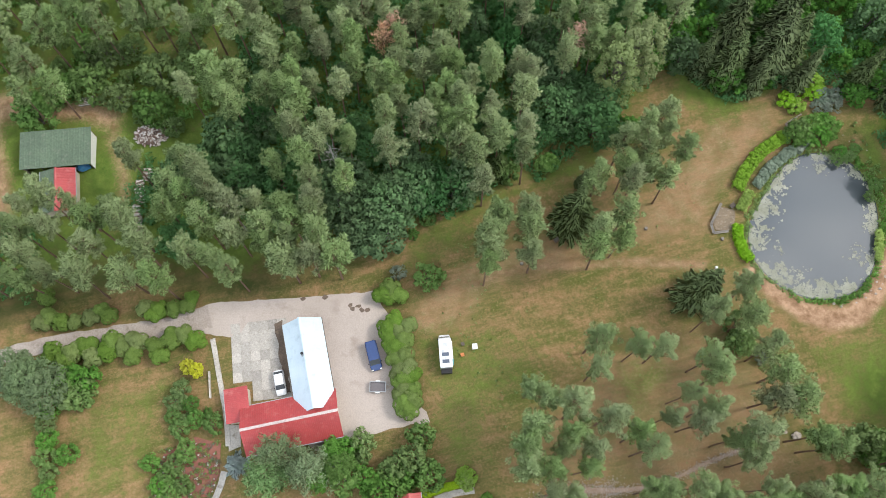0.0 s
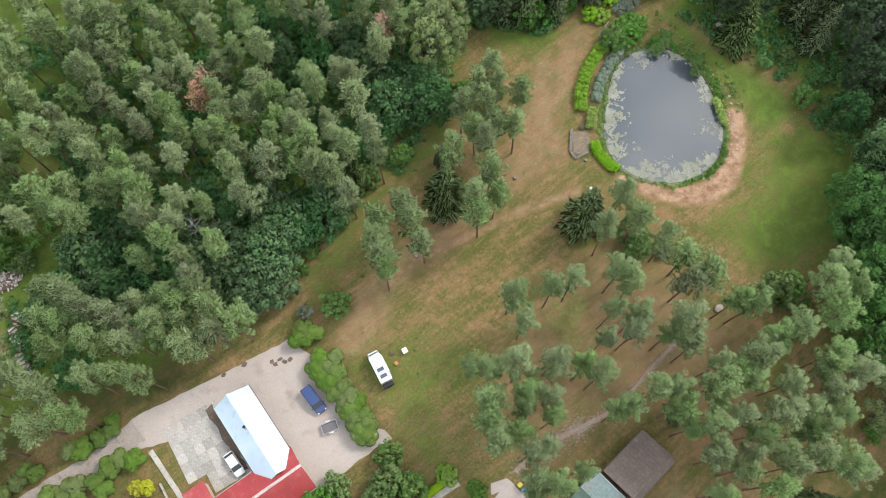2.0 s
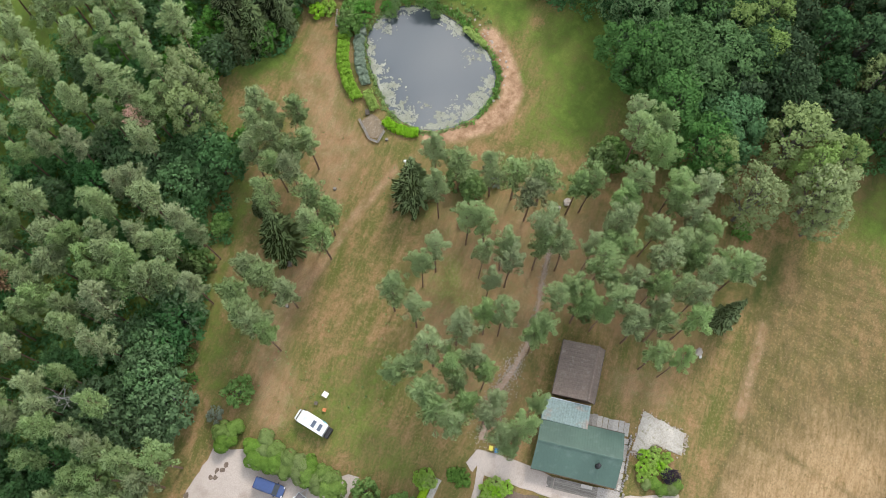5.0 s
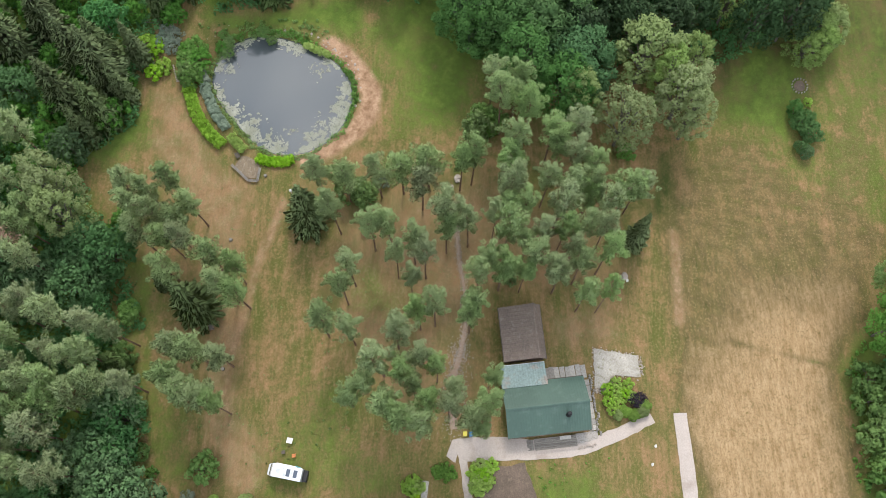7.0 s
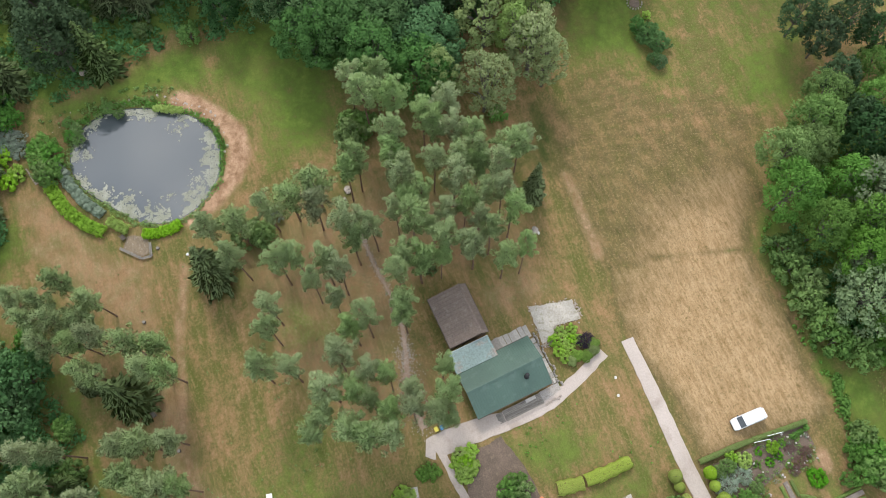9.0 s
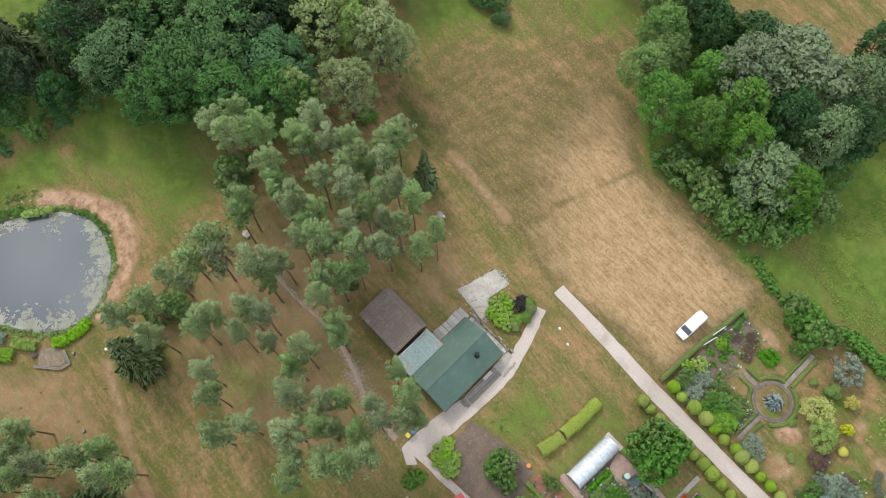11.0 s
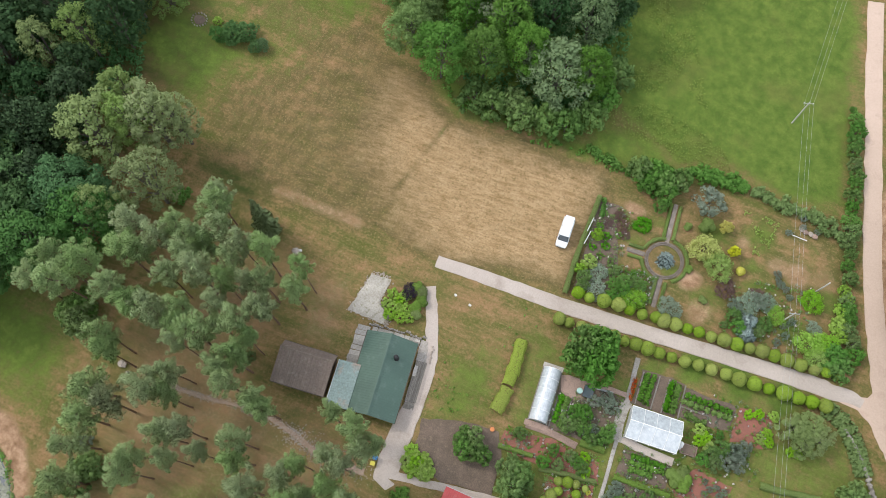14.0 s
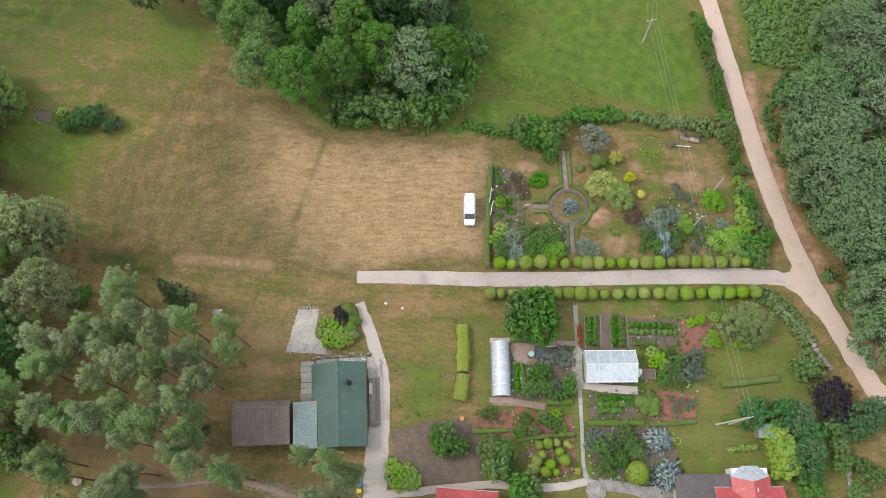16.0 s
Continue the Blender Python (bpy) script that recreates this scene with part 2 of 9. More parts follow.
WALL_CREAM = surface("cream_render", (0.62, 0.56, 0.45), (0.55, 0.49, 0.39), None, 0.4, 5.0, 0.9)
WALL_WOOD = surface("brown_boarding", (0.20, 0.14, 0.10), (0.15, 0.105, 0.075), None, 1.0, 7.0, 0.85, stretch=(0.5, 0.5, 4))
WALL_GREY = surface("grey_boarding", (0.26, 0.24, 0.22), (0.20, 0.185, 0.165), None, 1.0, 7.0, 0.85)
WHITE = plain("white_paint", (0.80, 0.80, 0.79), 0.4)
WHITE_CAR = plain("white_car_paint", (0.80, 0.81, 0.82), 0.25, coat=0.5)
BLUE_CAR = plain("dark_blue_car_paint", (0.025, 0.055, 0.17), 0.25, coat=0.6)
BLACK = plain("black_rubber", (0.02, 0.02, 0.022), 0.7)
GLASS_DK = plain("dark_glass", (0.075, 0.085, 0.095), 0.08)
STEEL = plain("galvanised_steel", (0.45, 0.46, 0.47), 0.4, 0.8)
RED_LAMP = plain("red_lens", (0.5, 0.03, 0.02), 0.25)
TARP = surface("blue_tarpaulin", (0.05, 0.21, 0.42), (0.04, 0.16, 0.34), None, 1.0, 4.0, 0.4)
CYAN = plain("turquoise_fabric", (0.10, 0.45, 0.55), 0.7)
ORANGE = plain("orange_plastic", (0.62, 0.22, 0.07), 0.5)
POLYTUNNEL = surface("greenhouse_film", (0.56, 0.595, 0.625), (0.48, 0.515, 0.545), (0.64, 0.67, 0.69), 0.5, 2.0, 0.25, bump=0.1)
SOIL = surface("dark_soil", (0.165, 0.12, 0.092), (0.125, 0.095, 0.072), (0.22, 0.165, 0.12), 0.5, 5.0, 1.0, bump=0.8, dist=0.05)
BARKCHIP = surface("reddish_bark_chips", (0.30, 0.12, 0.085), (0.24, 0.10, 0.075), (0.17, 0.10, 0.075), 0.6, 7.0, 1.0, bump=0.8, dist=0.04)
ROCK = surface("pale_boulder", (0.42, 0.36, 0.31), (0.33, 0.28, 0.24), None, 1.5, 7.0, 0.9, bump=0.6, dist=0.04)
BIRCHWOOD = surface("split_birch_logs", (0.55, 0.47, 0.42), (0.34, 0.24, 0.19), (0.72, 0.68, 0.63), 2.2, 9.0, 0.9, vary=0.25)
ALGAE = surface("pale_pond_weed", (0.24, 0.245, 0.18), (0.34, 0.34, 0.275), (0.16, 0.18, 0.12), 0.6, 4.0, 0.7)

m, nt, bsdf = shader("pond_water")
v = coords(nt)
bsdf.inputs["Base Color"].default_value = (0.060, 0.072, 0.078, 1)
bsdf.inputs["Roughness"].default_value = 0.06
bsdf.inputs["IOR"].default_value = 1.6
bsdf.inputs["Specular IOR Level"].default_value = 1.0
add_bump(nt, bsdf, noise_node(nt, v, 0.9, 3), 0.05, 0.02)
WATER = m
m, nt, bsdf = shader("window_glass")
bsdf.inputs["Base Color"].default_value = (0.06, 0.08, 0.09, 1)
bsdf.inputs["Roughness"].default_value = 0.05
GLASS = m

# ---- the ground's cover: dry hay, lush grass, olive grass with some painted shade, litter, bare soil ----
m, nt, bsdf = shader("meadow_and_lawn")
v = coords(nt)
vs = coords(nt, "Object", (4.5, 1.0, 1.0), 17.8)
vc = coords(nt, "Object", (1.0, 5.0, 1.0), 9.0)
vp = coords(nt, "Object", (5.0, 1.0, 1.0), 14.0)
att = nt.nodes.new("ShaderNodeVertexColor")
att.layer_name = "cover"
sep = nt.nodes.new("ShaderNodeSeparateColor")
nt.links.new(att.outputs["Color"], sep.inputs["Color"])
dry, lush, bare, olive = sep.outputs[0], sep.outputs[1], sep.outputs[2], att.outputs["Alpha"]
n_big = noise_node(nt, v, 0.09, 4, 0.6)
n_mid = noise_node(nt, v, 0.45, 6, 0.7)
n_fine = noise_node(nt, v, 2.6, 6, 0.7)
n_grit = noise_node(nt, v, 9.0, 4, 0.7)
n_mow = noise_node(nt, vs, 1.5, 6, 0.7)
n_cut = noise_node(nt, vc, 1.3, 6, 0.72)
n_patch = noise_node(nt, v, 0.22, 6, 0.7)
n_lane = noise_node(nt, vp, 0.42, 5, 0.6)
n_lane2 = noise_node(nt, vp, 1.9, 5, 0.65)
blot = math_node(nt, "ADD", math_node(nt, "MULTIPLY", n_big, 0.35), math_node(nt, "MULTIPLY", n_lane, 0.65))
lawn = mix(nt, ramp(nt, blot, 0.40, 0.60), (0.112, 0.120, 0.032), (0.268, 0.170, 0.084))
lawn = mix(nt, math_node(nt, "MULTIPLY", ramp(nt, n_patch, 0.52, 0.62), 0.65), lawn, (0.305, 0.180, 0.092))
lawn = mix(nt, math_node(nt, "MULTIPLY", ramp(nt, n_patch, 0.48, 0.39), 0.55), lawn, (0.100, 0.112, 0.029))
lawn = mix(nt, math_node(nt, "MULTIPLY", ramp(nt, n_lane2, 0.51, 0.64), 0.38), lawn, (0.112, 0.122, 0.034))
lawn = mix(nt, math_node(nt, "MULTIPLY", ramp(nt, n_lane2, 0.47, 0.34), 0.35), lawn, (0.36, 0.235, 0.125))
lawn = mix(nt, math_node(nt, "MULTIPLY", ramp(nt, n_mid, 0.52, 0.62), 0.5), lawn, (0.098, 0.122, 0.030))
lawn = mix(nt, math_node(nt, "MULTIPLY", ramp(nt, n_mid, 0.45, 0.35), 0.45), lawn, (0.315, 0.19, 0.10))
lawn = mix(nt, math_node(nt, "MULTIPLY", ramp(nt, n_fine, 0.52, 0.64), 0.55), lawn, (0.098, 0.100, 0.030))
lawn = mix(nt, math_node(nt, "MULTIPLY", ramp(nt, n_fine, 0.46, 0.34), 0.5), lawn, (0.345, 0.235, 0.132))
vx = nt.nodes.new("ShaderNodeSeparateXYZ")
nt.links.new(v, vx.inputs["Vector"])
west = ramp(nt, math_node(nt, "ADD", vx.outputs["X"], math_node(nt, "MULTIPLY", n_big, 14.0)), 58.0, 66.0)
rows = mix(nt, west, n_mow, n_cut)
n_tuft = noise_node(nt, v, 1.5, 5, 0.75)
dull = mix(nt, ramp(nt, rows, 0.36, 0.64), (0.072, 0.070, 0.025), (0.150, 0.106, 0.050))
dull = mix(nt, math_node(nt, "MULTIPLY", ramp(nt, n_patch, 0.50, 0.66), 0.6), dull, (0.076, 0.088, 0.026))
straw = mix(nt, ramp(nt, rows, 0.34, 0.62), (0.255, 0.165, 0.078), (0.43, 0.292, 0.160))
straw = mix(nt, math_node(nt, "MULTIPLY", ramp(nt, n_tuft, 0.55, 0.66), 0.75), straw, (0.145, 0.115, 0.045))
straw = mix(nt, math_node(nt, "MULTIPLY", ramp(nt, n_mid, 0.50, 0.66), 0.4), straw, (0.49, 0.35, 0.205))
hay = mix(nt, ramp(nt, math_node(nt, "ADD", dry, math_node(nt, "MULTIPLY", math_node(nt, "SUBTRACT", n_patch, 0.5), 0.5)), 0.50, 0.98), dull, straw)
hay = mix(nt, math_node(nt, "MULTIPLY", ramp(nt, n_fine, 0.52, 0.66), 0.6), hay, (0.155, 0.115, 0.048))
hay = mix(nt, math_node(nt, "MULTIPLY", ramp(nt, n_fine, 0.46, 0.34), 0.4), hay, (0.42, 0.30, 0.17))
grass = mix(nt, ramp(nt, n_mid, 0.35, 0.68), (0.068, 0.122, 0.021), (0.150, 0.202, 0.041))
grass = mix(nt, math_node(nt, "MULTIPLY", ramp(nt, n_big, 0.52, 0.66), 0.45), grass, (0.150, 0.150, 0.044))
grass = mix(nt, math_node(nt, "MULTIPLY", ramp(nt, n_fine, 0.50, 0.64), 0.4), grass, (0.098, 0.112, 0.028))
# dark olive grass, which also serves as painted tree shade in two strips
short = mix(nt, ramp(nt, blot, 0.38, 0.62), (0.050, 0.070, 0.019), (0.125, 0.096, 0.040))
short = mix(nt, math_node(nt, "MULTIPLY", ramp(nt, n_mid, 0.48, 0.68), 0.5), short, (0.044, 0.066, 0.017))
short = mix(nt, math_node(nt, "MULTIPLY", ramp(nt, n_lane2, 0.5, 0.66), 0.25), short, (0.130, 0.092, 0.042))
soil = mix(nt, ramp(nt, n_mid, 0.38, 0.62), (0.235, 0.138, 0.078), (0.47, 0.305, 0.195))
col = mix(nt, ramp(nt, math_node(nt, "ADD", dry, math_node(nt, "MULTIPLY", math_node(nt, "SUBTRACT", n_mid, 0.5), 0.9)), 0.3, 0.7), lawn, hay)
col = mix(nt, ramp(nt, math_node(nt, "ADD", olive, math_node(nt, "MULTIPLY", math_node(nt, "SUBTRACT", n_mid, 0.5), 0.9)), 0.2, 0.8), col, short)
col = mix(nt, ramp(nt, math_node(nt, "ADD", lush, math_node(nt, "MULTIPLY", math_node(nt, "SUBTRACT", n_mid, 0.5), 0.9)), 0.25, 0.75), col, grass)
col = mix(nt, ramp(nt, math_node(nt, "ADD", bare, math_node(nt, "MULTIPLY", math_node(nt, "SUBTRACT", n_fine, 0.5), 0.9)), 0.25, 0.75), col, soil)
col = mix(nt, 0.42, col, mix(nt, ramp(nt, n_grit, 0.3, 0.7), (0.22, 0.22, 0.22), (0.78, 0.78, 0.78)), "OVERLAY")
nt.links.new(col, bsdf.inputs["Base Color"])
bsdf.inputs["Roughness"].default_value = 1.0
bsdf.inputs["Specular IOR Level"].default_value = 0.1
add_bump(nt, bsdf, n_grit, 0.8, 0.08)
GROUND = m

# ---- helpers for building ----
def mesh_of(name, bm, mat):
    me = bpy.data.meshes.new(name)
    bmesh.ops.recalc_face_normals(bm, faces=bm.faces)
    bm.to_mesh(me)
    bm.free()
    me.materials.append(mat)
    return me


def part(name, bm, mat, parent, label=""):
    ob = new(name, mesh_of(name, bm, mat))
    ob.parent = parent
    return tagged(ob, label)


def thing(name, label, category, m=None, group="", kind=""):
    ob = new(name)
    ob.empty_display_size = 0.3
    if m:
        ob.matrix_basis = m
    return tagged(ob, label, category, group, kind)


def solid(name, bm, mat, label, category, m=None, group="", kind=""):
    ob = new(name, mesh_of(name, bm, mat))
    if m:
        ob.matrix_basis = m
    return tagged(ob, label, category, group, kind)


def box(bm, x0, x1, y0, y1, z0, z1, bevel=0.0):
    m = Matrix.LocRotScale(((x0 + x1) / 2, (y0 + y1) / 2, (z0 + z1) / 2), None, (x1 - x0, y1 - y0, z1 - z0))
    vs = bmesh.ops.create_cube(bm, size=1.0, matrix=m)["verts"]
    if bevel:
        es = list({e for q in vs for e in q.link_edges})
        bmesh.ops.bevel(bm, geom=es, offset=bevel, segments=2, profile=0.6, affect="EDGES")
    return bm


def bx(*a, bevel=0.0):
    return box(bmesh.new(), *a, bevel=bevel)


def tube(bm, pts, radii, sides=7):
    """A tapered tube along points."""
    rings = []
    for i, p in enumerate(pts):
        a, b = Vector(pts[max(0, i - 1)]), Vector(pts[min(len(pts) - 1, i + 1)])
        q = (b - a).normalized().to_track_quat("Z", "Y")
        rings.append([bm.verts.new(Vector(p) + q @ Vector((math.cos(k * 2 * math.pi / sides) * radii[i], math.sin(k * 2 * math.pi / sides) * radii[i], 0))) for k in range(sides)])
    for r0, r1 in zip(rings, rings[1:]):
        for k in range(sides):
            bm.faces.new((r0[k], r0[(k + 1) % sides], r1[(k + 1) % sides], r1[k]))
    bm.faces.new(list(reversed(rings[0])))
    bm.faces.new(rings[-1])
    return bm


def cyl(bm, x, y, z0, z1, r, sides=12, r2=None):
    return tube(bm, [(x, y, z0), (x, y, z1)], [r, r if r2 is None else r2], sides)


def blob(bm, x, y, z, rx, ry, rz, rough=0.15, sub=2, seed=0):
    """An uneven rounded lump, resting on z."""
    vs = bmesh.ops.create_icosphere(bm, subdivisions=sub, radius=1.0)["verts"]
    for q in vs:
        n = 1 + rough * noise.noise(q.co * 1.7 + Vector((seed * 3.1, seed, 0)))
        q.co = Vector((x + q.co.x * rx * n, y + q.co.y * ry * n, z + rz * 0.7 + max(-0.7, q.co.z) * rz * n))
    return bm


def smooth_line(pts, steps=8):
    """Points along a Catmull-Rom curve through pts."""
    out, n = [], len(pts)
    for i in range(n - 1):
        p0, p1, p2, p3 = (Vector(pts[max(0, min(n - 1, i + k))]) for k in (-1, 0, 1, 2))
        for s in range(steps):
            t = s / steps
            out.append(0.5 * (2 * p1 + (p2 - p0) * t + (2 * p0 - 5 * p1 + 4 * p2 - p3) * t * t + (3 * p1 - p0 - 3 * p2 + p3) * t ** 3))
    out.append(Vector(pts[-1]))
    return out


def strip(bm, pts, widths, z=0.03, wob=0.25, thick=0.06, steps=8):
    """A path or road laid on the ground, with a slightly ragged edge and a crowned middle."""
    line = smooth_line([(p[0], p[1], 0) for p in pts], steps)
    n, rows = len(line), []
    for i, p in enumerate(line):
        d = (line[min(n - 1, i + 1)] - line[max(0, i - 1)]).normalized()
        s = Vector((-d.y, d.x, 0))
        f = i / (n - 1) * (len(widths) - 1)
        k = min(int(f), len(widths) - 2) if len(widths) > 1 else 0
        w = widths[k] + (widths[min(k + 1, len(widths) - 1)] - widths[k]) * (f - k)
        row = []
        for u in (-1, -0.96, -0.5, 0, 0.5, 0.96, 1):
            q = p + s * (u * w / 2)
            q += s * wob * u * noise.noise(q * 0.7) + d * wob * 0.4 * noise.noise(q * 0.9 + Vector((9, 0, 0)))
            row.append(bm.verts.new((q.x, q.y, -thick if abs(u) == 1 else z + 0.03 * (1 - u * u) + 0.008 * noise.noise(q * 1.3))))
        rows.append(row)
    for r0, r1 in zip(rows, rows[1:]):
        for k in range(len(r0) - 1):
            bm.faces.new((r0[k], r0[k + 1], r1[k + 1], r1[k]))
    return bm


def sheet(bm, outline, z=0.03, wob=0.2, thick=0.06, step=1.0):
    """A flat area with a ragged edge and a skirt that goes into the ground."""
    pts = []
    n = len(outline)
    for i in range(n):
        a, b = Vector((*outline[i], 0)), Vector((*outline[(i + 1) % n], 0))
        for k in range(max(1, int((b - a).length / step))):
            q = a.lerp(b, k / max(1, int((b - a).length / step)))
            q += Vector((noise.noise(q * 0.8), noise.noise(q * 0.8 + Vector((5, 5, 0))), 0)) * wob
            pts.append(q)
    top = [bm.verts.new((p.x, p.y, z)) for p in pts]
    low = [bm.verts.new((p.x, p.y, -thick)) for p in pts]
    f = bm.faces.new(top)
    for i in range(len(top)):
        j = (i + 1) % len(top)
        bm.faces.new((low[i], low[j], top[j], top[i]))
    bmesh.ops.triangulate(bm, faces=[f])
    return bm


def near_line(px, py, line):
    """Distance of many points from a polyline."""
    best = np.full(px.shape, 1e9)
    for (ax, ay), (bx_, by_) in zip(line, line[1:]):
        dx, dy = bx_ - ax, by_ - ay
        t = np.clip(((px - ax) * dx + (py - ay) * dy) / (dx * dx + dy * dy + 1e-9), 0, 1)
        best = np.minimum(best, np.hypot(px - ax - t * dx, py - ay - t * dy))
    return best


def inside(px, py, poly):
    r = np.zeros(np.shape(px), bool)
    n = len(poly)
    for i in range(n):
        (x0, y0), (x1, y1) = poly[i], poly[(i + 1) % n]
        hit_ = (y0 > py) != (y1 > py)
        r ^= hit_ & (px < (x1 - x0) * (py - y0) / (y1 - y0 + 1e-12) + x0)
    return r


def zone(px, py, poly, soft):
    """1 well within the outline, 0 well outside."""
    d = near_line(px, py, list(poly) + [poly[0]])
    return np.clip(0.5 + np.where(inside(px, py, poly), d, -d) / soft, 0, 1)


GA = -162.2                     # the garden's heading
POND = (61.3, 46.3)


def pond_r(a):
    return 11.59 + 1.27 * np.cos(a) - 0.29 * np.sin(a) - 0.91 * np.cos(2 * a) + 1.13 * np.sin(2 * a) - 0.59 * np.cos(3 * a) - 0.17 * np.sin(3 * a)


# ---- ground ----
fine = np.arange(-112, 118.1, 0.9)
far = np.array([8, 20, 45, 90, 170, 320, 600, 1100, 1900])
axis_x = np.concatenate([-112 - far[::-1], fine, fine[-1] + far])
axis_y = axis_x - 4
gx, gy = np.meshgrid(axis_x, axis_y, indexing="ij")
gx, gy = gx.ravel(), gy.ravel()
HAY = [(55.7, -21.3), (65.1, -25.0), (75.1, -26.9), (74.4, -34.9), (67.6, -47.0), (79.0, -48.0), (86.1, -48.2), (85.2, -58.5), (78.1, -58.1), (64.6, -55.4), (61.9, -65.9), (57.6, -59.5), (43.3, -55.5), (25.6, -56.9), (11.1, -61.7), (6.0, -56.1), (4.1, -39.9), (24.3, -30.9), (36.0, -27.2), (44.2, -23.7)]
HAY_CORE = [(27.9, -32.4), (44.7, -40.0), (48.6, -53.2), (39.3, -54.7), (27.7, -55.0), (18.1, -58.8), (10.8, -60.7), (7.8, -55.6), (4.9, -40.0), (15.9, -34.1)]
FAR_LAWN = [(113.4, -66.2), (67.2, -80.5), (57.6, -64.7), (66.5, -52.4), (78.9, -44.0), (85.9, -38.4), (96.1, -32.9)]
FAR_OLIVE = [(146.9, -74.7), (90.0, -90.0), (80.0, -64.0), (88.5, -53.0), (88.5, -44.0), (78.0, -38.0), (79.0, -24.0), (111.0, -13.2)]
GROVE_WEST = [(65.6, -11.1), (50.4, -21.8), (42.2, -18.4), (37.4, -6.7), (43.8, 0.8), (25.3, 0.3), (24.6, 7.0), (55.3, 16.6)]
CLUMP_FRINGE = [(68.6, -73.3), (56.9, -64.0), (41.8, -58.8), (27.9, -59.1), (20.5, -62.2), (15.4, -70.0), (18.4, -83.8), (30.9, -106.2)]
MEADOW_CORNER = [(19.2, -62.8), (17.6, -69.3), (8.8, -71.8), (0.4, -70.1), (1.2, -66.9), (9.5, -64.0)]
VERGE = [(-18.9, -112.5), (-67.3, -127.5), (-71.6, -85.2), (-46.7, -90.0), (-36.6, -90.4), (-29.1, -88.3)]
NW_WOOD = [(81.7, 118.8), (93.2, 73.4), (73.4, 70.2), (67.3, 75.0), (53.4, 69.7), (45.7, 75.6), (40.2, 77.6), (34.8, 73.3), (24.5, 77.2), (22.2, 94.4)]
NE_WOOD = [(76.0, 63.2), (81.5, 55.5), (84.4, 48.6), (87.9, 42.6), (87.8, 28.3), (118.4, 24.4), (125.7, 102.8), (85.0, 92.7)]
ROAD_SOIL = [(-29.6, -87.0), (-34.5, -74.7), (-40.2, -64.5), (-46.2, -57.0), (-52.9, -49.6), (-59.5, -41.5)]
FIELD_WEST = [(60.0, -66.0), (64.0, -40.0), (70.0, -22.0), (112.0, -30.0), (112.0, -92.0), (84.0, -92.0)]
GARDEN_GREEN = ((-9.0, -62.5, 4.5, 0.5), (-15.5, -67.0, 4.0, 0.45), (-1.0, -51.5, 3.0, 0.45), (-8.5, -51.5, 3.0, 0.45), (-16.0, -50.5, 4.5, 0.4), (-21.0, -57.5, 4.5, 0.4), (-29.0, -54.5, 4.5, 0.5), (-1.5, -59.0, 3.5, 0.35), (-30.5, -64.0, 4.0, 0.45), (-24.0, -68.5, 3.0, 0.3), (-17.5, -61.5, 3.0, 0.35), (-14.0, -36.8, 3.5, 0.5), (-20.0, -40.0, 4.5, 0.6), (-26.0, -42.6, 4.5, 0.6), (-32.5, -44.3, 4.5, 0.6))
GARDEN_BARE = ((-11.5, -52.0, 3.0, 0.6), (-16.0, -47.8, 3.5, 0.4), (-20.5, -64.0, 3.2, 0.35), (-23.5, -64.5, 3.5, 0.4), (3.0, -57.8, 3.0, 0.45), (-4.5, -57.8, 2.5, 0.3), (-27.5, -66.5, 3.0, 0.3), (-1.0, -50.0, 2.2, 0.4), (-13.5, -64.5, 2.2, 0.35))
FIELD_LINES = ([(22.5, -30.6), (35.7, -29.5), (43.8, -27.4), (54.4, -25.1)], [(37.4, -54.7), (37.6, -41.5), (36.5, -32.0)], [(58.3, -25.6), (58.6, -36.5), (60.5, -45.7), (61.7, -55.9)], [(68.7, -47.2), (63.0, -48.6), (54.8, -54.5)], [(60.9, -29.9), (62.3, -38.0), (62.7, -45.1)])
PALE_LINES = ([(53.3, -24.9), (45.9, -26.8), (38.8, -28.6)], [(6.7, 36.2), (15.5, 39.8), (24.3, 40.1), (32.6, 40.0), (39.1, 39.7), (43.6, 39.0)])
GREEN_A = [(92.7, -30.3), (91.6, -41.8), (71.7, -45.2), (73.9, -37.9), (76.1, -29.1)]
GREEN_B = [(76.8, -58.9), (79.3, -70.8), (64.3, -70.5), (62.5, -66.1), (63.4, -56.2)]
GREEN_C = [(62.5, -66.1), (52.3, -59.1), (41.2, -56.0), (24.6, -58.0), (12.4, -62.0), (6.7, -67.7), (17.4, -66.0), (27.0, -61.8), (40.8, -61.2), (55.9, -66.6)]
# strip beside the birches, darkened in colour to stand for their shade
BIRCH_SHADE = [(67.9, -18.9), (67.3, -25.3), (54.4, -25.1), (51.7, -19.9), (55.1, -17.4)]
POND_BROWN = [(57.8, 69.7), (59.9, 63.5), (49.6, 54.1), (45.0, 44.7), (40.3, 43.8), (39.9, 49.8), (41.5, 54.7), (48.7, 63.3)]
GREEN_D = [(33.1, 26.7), (35.8, 20.3), (28.0, 15.0), (25.2, 21.7)]
GREEN_E = [(26.9, 65.3), (28.0, 59.0), (20.3, 54.4), (15.6, 56.3), (19.9, 61.4)]
GREEN_F = [(16.1, 26.9), (17.3, 20.6), (7.6, 11.3), (8.6, 6.1), (-0.3, 13.9), (-6.7, 29.7), (3.4, 31.2)]
LITTER = [(48.1, 26.3), (55.7, 10.6), (55.6, 4.5), (57.3, -15.8), (45.5, -17.9), (34.6, 1.8), (24.7, 2.3), (17.8, 5.7), (28.6, 13.3), (36.7, 22.1)]
